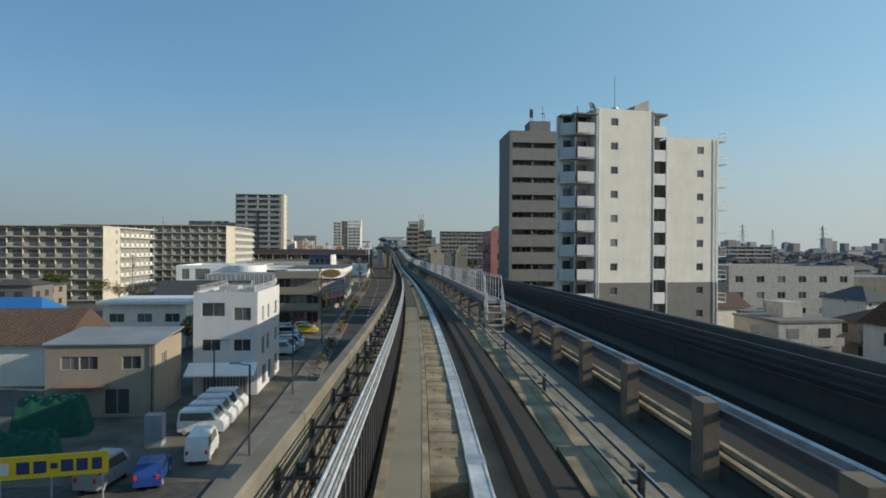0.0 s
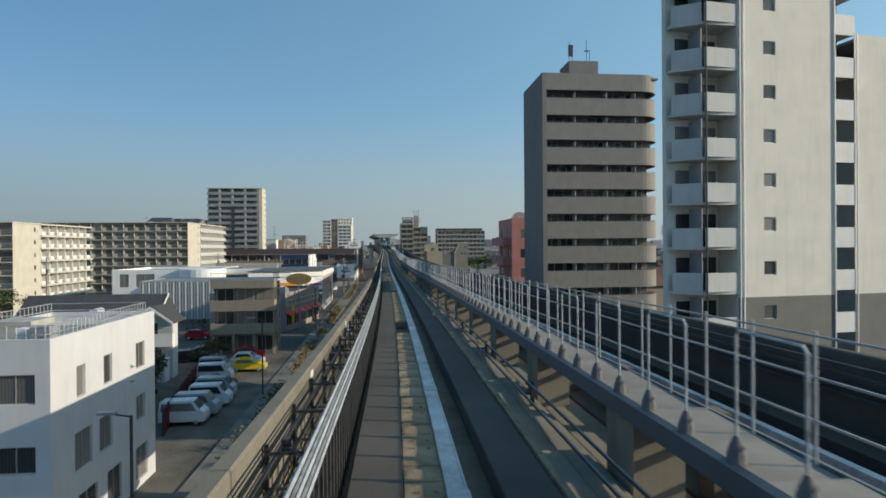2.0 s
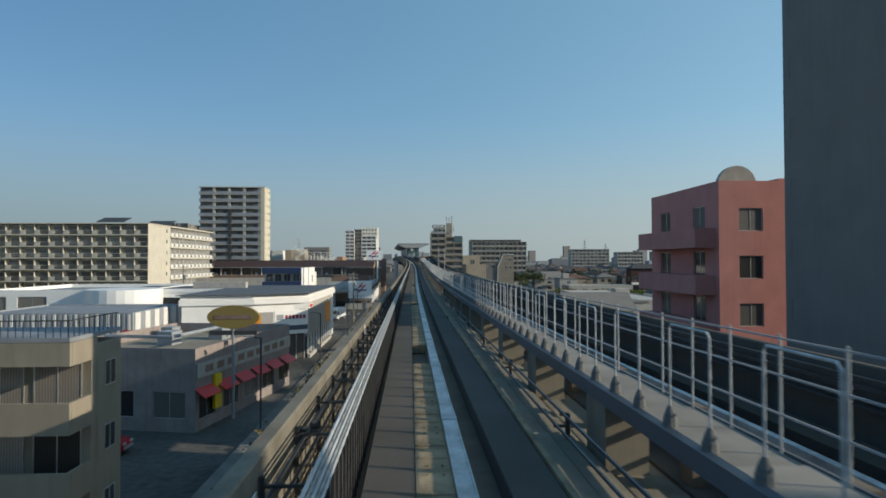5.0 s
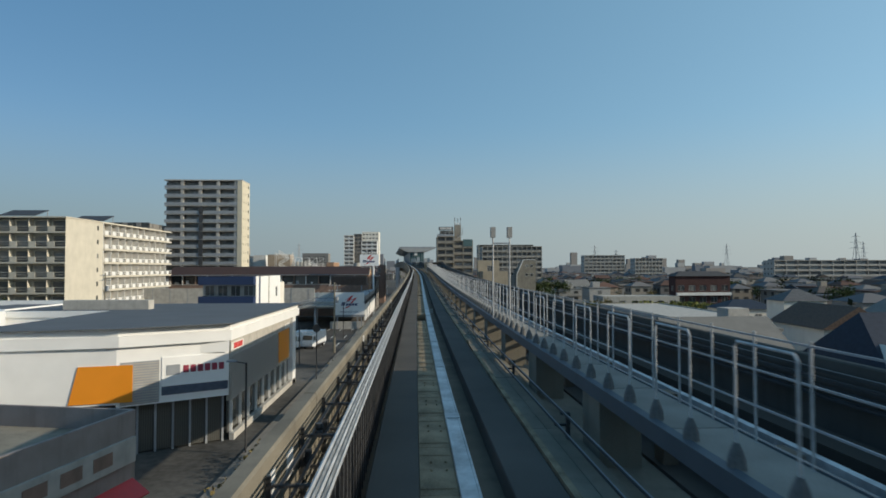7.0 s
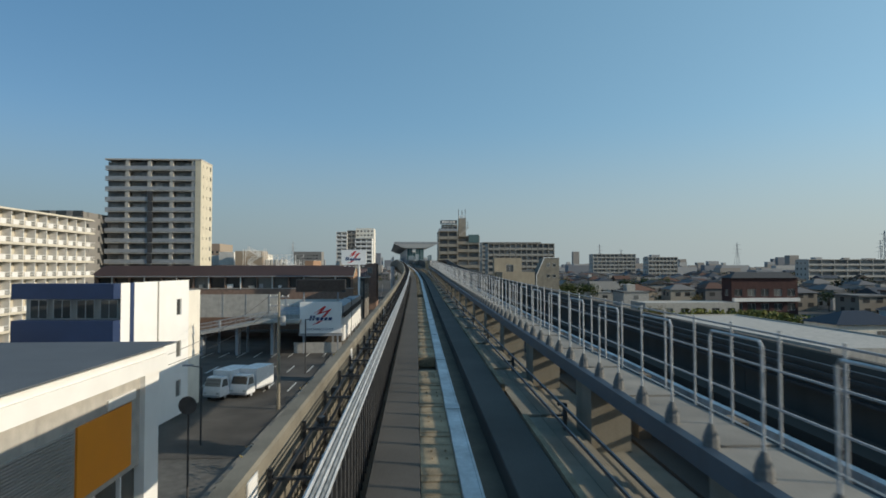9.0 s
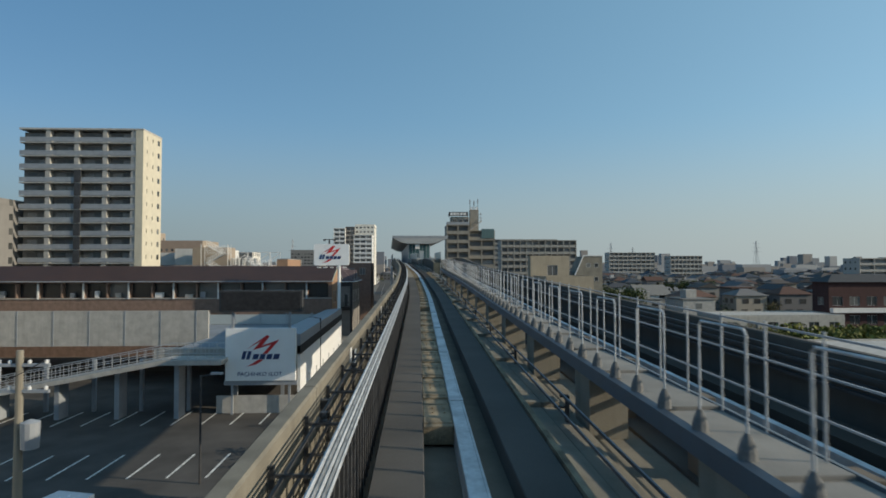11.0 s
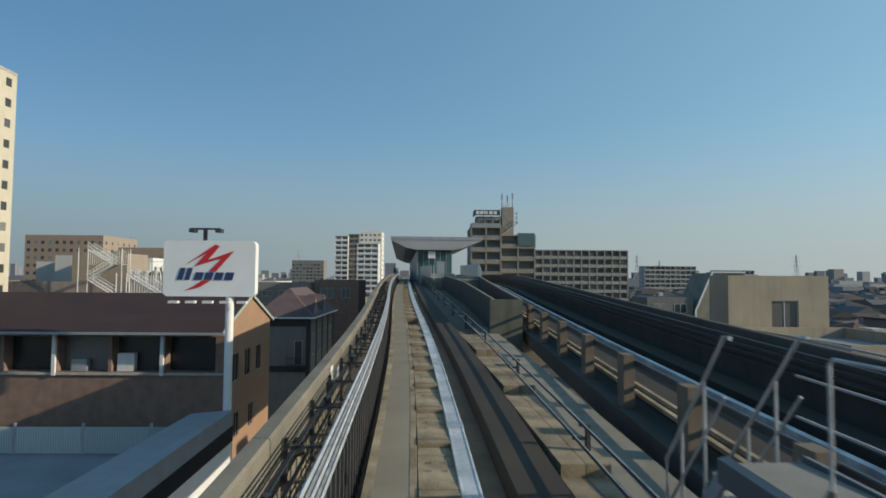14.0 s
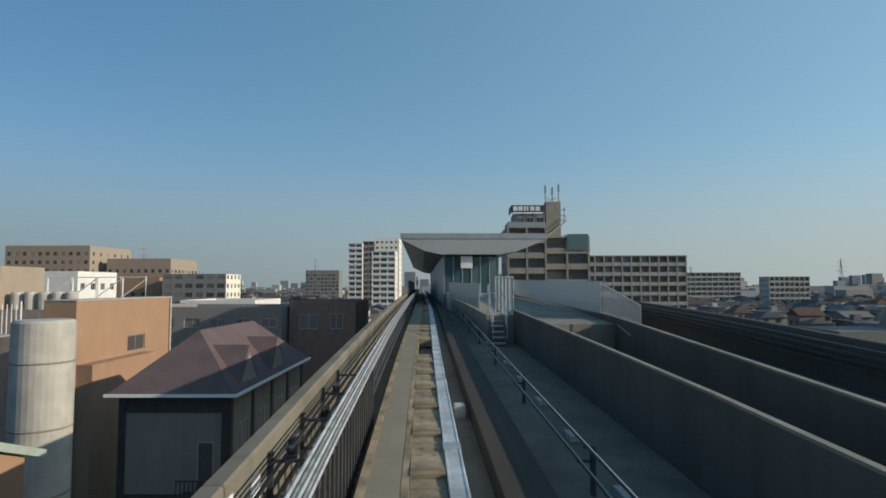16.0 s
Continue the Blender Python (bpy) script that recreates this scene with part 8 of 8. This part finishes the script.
def far_stuff(name, label, seeds, material, place):
    """Buildings too far off to tell apart, as one mesh."""
    rg = random.Random(seeds)
    v, f = [], []
    for x, y, w, d, h in place(rg):
        k = len(v)
        v += [(x - w, y - d, GZ), (x + w, y - d, GZ), (x + w, y + d, GZ), (x - w, y + d, GZ), (x - w, y - d, h), (x + w, y - d, h), (x + w, y + d, h), (x - w, y + d, h)]
        f += [(k, k + 1, k + 5, k + 4), (k + 1, k + 2, k + 6, k + 5), (k + 2, k + 3, k + 7, k + 6), (k + 3, k, k + 4, k + 7)]
        f.append((k + 4, k + 5, k + 6, k + 7))
    return tagged(part(name, (v, f), material), label, "buildings", kind="stuff")


def far_mat(name, cols):
    m = mat(name, cols[0], 0.8, var=0.1, scale=0.2)
    n, l = m.node_tree.nodes, m.node_tree.links
    g = n.new("ShaderNodeNewGeometry")
    r = n.new("ShaderNodeValToRGB")
    r.color_ramp.interpolation = "CONSTANT"
    while len(r.color_ramp.elements) < len(cols):
        r.color_ramp.elements.new(0.5)
    for i, c in enumerate(cols):
        r.color_ramp.elements[i].position = i / len(cols)
        r.color_ramp.elements[i].color = (*c, 1)
    l.new(g.outputs["Random Per Island"], r.inputs[0])
    l.new(r.outputs[0], n["Principled BSDF"].inputs["Base Color"])
    return m


rest = spots[66:]
FARH = far_mat("far_wall_mix", [(0.30, 0.29, 0.27), (0.22, 0.20, 0.18), (0.40, 0.39, 0.37), (0.26, 0.23, 0.19), (0.48, 0.47, 0.45), (0.17, 0.165, 0.16), (0.33, 0.30, 0.25)])
FARR = far_mat("far_roof_mix", [(0.07, 0.07, 0.075), (0.10, 0.085, 0.075), (0.13, 0.13, 0.135), (0.11, 0.065, 0.05), (0.06, 0.07, 0.085), (0.17, 0.165, 0.16), (0.085, 0.08, 0.075)])


def far_homes(places):
    """Low houses too far off to tell apart: walls, eaved roofs of three forms, window openings, as one mesh."""
    rg = random.Random(3)
    v, f, mi = [], [], []

    def add(pts, faces, m):
        k = len(v)
        v.extend(pts)
        f.extend(tuple(q + k for q in a) for a in faces)
        mi.extend([m] * len(faces))
    for x, y, w, d, h in places:
        if rg.random() < 0.5:
            w, d = d, w
        add([(x - w, y - d, GZ), (x + w, y - d, GZ), (x + w, y + d, GZ), (x - w, y + d, GZ), (x - w, y - d, h), (x + w, y - d, h), (x + w, y + d, h), (x - w, y + d, h)], [(0, 1, 5, 4), (1, 2, 6, 5), (2, 3, 7, 6), (3, 0, 4, 7)], 0)
        o, form = 0.45, rg.random()
        a, b, c, e = x - w - o, x + w + o, y - d - o, y + d + o
        up = h + min(w, d) * rg.uniform(0.35, 0.55)
        if form < 0.22:
            add([(a, c, h), (b, c, h), (b, e, h), (a, e, h), (a, c, h + 0.35), (b, c, h + 0.35), (b, e, h + 0.35), (a, e, h + 0.35)], [(0, 1, 5, 4), (1, 2, 6, 5), (2, 3, 7, 6), (3, 0, 4, 7), (4, 5, 6, 7)], 1)
            if form < 0.12:
                add([(x, y - 1, h + 0.3), (x + 2, y - 1, h + 0.3), (x + 2, y + 1, h + 0.3), (x, y + 1, h + 0.3), (x, y - 1, h + 2), (x + 2, y - 1, h + 2), (x + 2, y + 1, h + 2), (x, y + 1, h + 2)], [(0, 1, 5, 4), (1, 2, 6, 5), (2, 3, 7, 6), (3, 0, 4, 7), (4, 5, 6, 7)], 0)
        elif w > d:
            r = 0 if form < 0.6 else d
            add([(a, c, h), (b, c, h), (b, e, h), (a, e, h), (a + r, y, up), (b - r, y, up)], [(0, 1, 5, 4), (1, 2, 5), (2, 3, 4, 5), (3, 0, 4)], 1)
        else:
            r = 0 if form < 0.6 else w
            add([(a, c, h), (b, c, h), (b, e, h), (a, e, h), (x, c + r, up), (x, e - r, up)], [(0, 1, 4), (1, 2, 5, 4), (2, 3, 5), (3, 0, 4, 5)], 1)
        sx = x - w - 0.05 if x > 0 else x + w + 0.05
        for z in (0.4, 3.0):
            if z + 1.3 < h:
                for q in (-0.5, 0.35):
                    u = q + rg.uniform(-0.12, 0.12)
                    add([(x + u * w - 0.8, y - d - 0.05, z), (x + u * w + 0.8, y - d - 0.05, z), (x + u * w + 0.8, y - d - 0.05, z + 1.2), (x + u * w - 0.8, y - d - 0.05, z + 1.2)], [(0, 1, 2, 3)], 2)
                    add([(sx, y + u * d - 0.7, z), (sx, y + u * d + 0.7, z), (sx, y + u * d + 0.7, z + 1.2), (sx, y + u * d - 0.7, z + 1.2)], [(0, 1, 2, 3)], 2)
    ob = part("far_houses", (v, f), FARH)
    for m in (FARR, DOORDARK):
        ob.data.materials.append(m)
    ob.data.polygons.foreach_set("material_index", mi)
    return tagged(ob, "many distant low houses of mixed colours", "buildings", kind="stuff")


rg = random.Random(3)
far_homes([(x, y, rg.uniform(3.2, 5), rg.uniform(3, 4.2), rg.uniform(3.6, 6)) for x, y in rest] + [
    (x, y, rg.uniform(3.5, 6.5), rg.uniform(3.2, 5), rg.uniform(3.2, 6.5)) for x, y in ((rg.uniform(-900, 1100), rg.uniform(-50, 1700)) for _ in range(6500)) if (abs(x) > 180 or y > 690) and abs(x) > 24])
FARB = far_mat("far_block_mix", [(0.36, 0.36, 0.36), (0.27, 0.28, 0.29), (0.45, 0.44, 0.42), (0.22, 0.23, 0.25), (0.33, 0.30, 0.27)])
far_stuff("far_blocks", "distant mid-rise blocks on the skyline", 4, FARB, lambda rg: [
    (x, y, rg.uniform(6, 17), rg.uniform(5, 8), rg.choice((8, 9, 10, 11, 12, 14, 17))) for x, y in ((rg.uniform(-1000, 1500), rg.uniform(520, 2200)) for _ in range(420)) if abs(x) > 200 or y > 720] + [
    (x, y, rg.uniform(7, 16), rg.uniform(6, 12), rg.uniform(24, 50)) for x, y in ((rg.uniform(-1500, 2600), rg.uniform(1500, 2900)) for _ in range(130))])
v, f = [], []
rg = random.Random(77)
for _ in range(9000):
    x, y = rg.uniform(-700, 900), rg.uniform(0, 1300)
    if not free(x, y, 3) and abs(x) < 190:
        continue
    cx, cy, z = x, y, GZ
    tall = rg.choice((1.5, 3.0, 6.0))
    near = abs(x) < 220 and y < 520
    for _k in range(30 if near else 6):
        p = Vector((cx + rg.gauss(0, 1.1), cy + rg.gauss(0, 1.1), GZ + rg.uniform(0.1, tall)))
        s_ = rg.uniform(0.14, 0.34) if near else rg.uniform(0.4, 0.95)
        a, b = Vector((rg.gauss(0, 1), rg.gauss(0, 1), rg.gauss(0, 1))).normalized() * s_, Vector((rg.gauss(0, 1), rg.gauss(0, 1), rg.gauss(0, 1))).normalized() * s_
        k = len(v)
        v += [tuple(p + a), tuple(p + b), tuple(p - a), tuple(p - b)]
        f.append((k, k + 1, k + 2, k + 3))
tagged(part("garden_greenery", (v, f), LEAF), "scattered garden shrubs and hedges between the houses", "shrubs", kind="stuff")


v, f = [], []
rg = random.Random(31)
for _ in range(420):
    x, y = rg.uniform(-420, 620), rg.uniform(130, 900)
    if (not free(x, y, 2) and abs(x) < 190) or (abs(x) < 60 and y < 290):
        continue
    h, r = rg.uniform(4.5, 9.5), rg.uniform(1.8, 3.6)
    lobes = [Vector((x + rg.gauss(0, r * 0.5), y + rg.gauss(0, r * 0.5), GZ + h * rg.uniform(0.45, 0.85))) for _k in range(5)]
    for _k in range(70):
        p = rg.choice(lobes) + Vector((rg.gauss(0, 1), rg.gauss(0, 1), rg.gauss(0, 0.9))) * r * 0.33
        a, b = (Vector((rg.gauss(0, 1), rg.gauss(0, 1), rg.gauss(0, 1))).normalized() * rg.uniform(0.35, 0.8) for _j in range(2))
        k = len(v)
        v += [tuple(p + a), tuple(p + b), tuple(p - a), tuple(p - b)]
        f.append((k, k + 1, k + 2, k + 3))
tagged(part("far_trees", (v, f), mat("dark_evergreen", (0.05, 0.06, 0.032), 0.8, var=0.4, scale=0.5)), "dark evergreen trees scattered among the far houses", "trees", kind="stuff")
v, f = [], []
for _ in range(260):
    x, y = rg.uniform(55, 87), rg.uniform(273, 294)
    top = rg.uniform(0.6, 2.6)
    for _k in range(40):
        p = Vector((x + rg.gauss(0, 1.1), y + rg.gauss(0, 1.1), GZ + rg.uniform(0.05, top)))
        a, b = (Vector((rg.gauss(0, 1), rg.gauss(0, 1), rg.gauss(0, 1))).normalized() * rg.uniform(0.2, 0.5) for _j in range(2))
        k = len(v)
        v += [tuple(p + a), tuple(p + b), tuple(p - a), tuple(p - b)]
        f.append((k, k + 1, k + 2, k + 3))
tagged(part("field_shrubs", (v, f), mat("yellow_green_leaves", (0.17, 0.18, 0.05), 0.8, var=0.4, scale=0.8)), "yellow-green shrubs and tall weeds in the open field", "shrubs", kind="stuff")


# ---- pylons ----
def pylon(x, y, h, w):
    t = thing("pylon", "distant steel lattice power pylon", "pylon", (x, y, GZ), "pylons")
    for sx in (-1, 1):
        for sy in (-1, 1):
            part("leg", tube([(sx * w, sy * w, 0), (sx * w * 0.3, sy * w * 0.3, h * 0.6), (sx * 0.15, sy * 0.15, h)], 0.22, 4), GREYSTEEL, t)
    lattice = []
    for i in range(7):
        z0, z1 = h * i / 8, h * (i + 1) / 8
        a, b = w * max(0.1, 1 - 1.15 * i / 8), w * max(0.1, 1 - 1.15 * (i + 1) / 8)
        lattice += [tube([(-a, -a, z0), (b, -b, z1)], 0.12, 4), tube([(a, -a, z0), (-b, -b, z1)], 0.12, 4)]
    part("lattice", join(*lattice), GREYSTEEL, t)
    for z, q in ((h * 0.68, w * 1.5), (h * 0.8, w * 1.3), (h * 0.92, w * 1.0)):
        part("arm", tube([(-q, 0, z), (0, 0, z + 0.8), (q, 0, z)], 0.2, 4), GREYSTEEL, t)
    return t


for x, y, h, w in ((390, 617, 52, 5), (470, 980, 58, 6), (300, 1080, 60, 6), (360, 1150, 54, 6), (-330, 900, 74, 6), (210, 1250, 56, 6), (620, 900, 58, 6), (-190, 1100, 66, 6), (330, 420, 40, 4)):
    pylon(x, y, h * 0.82, w * 0.8)
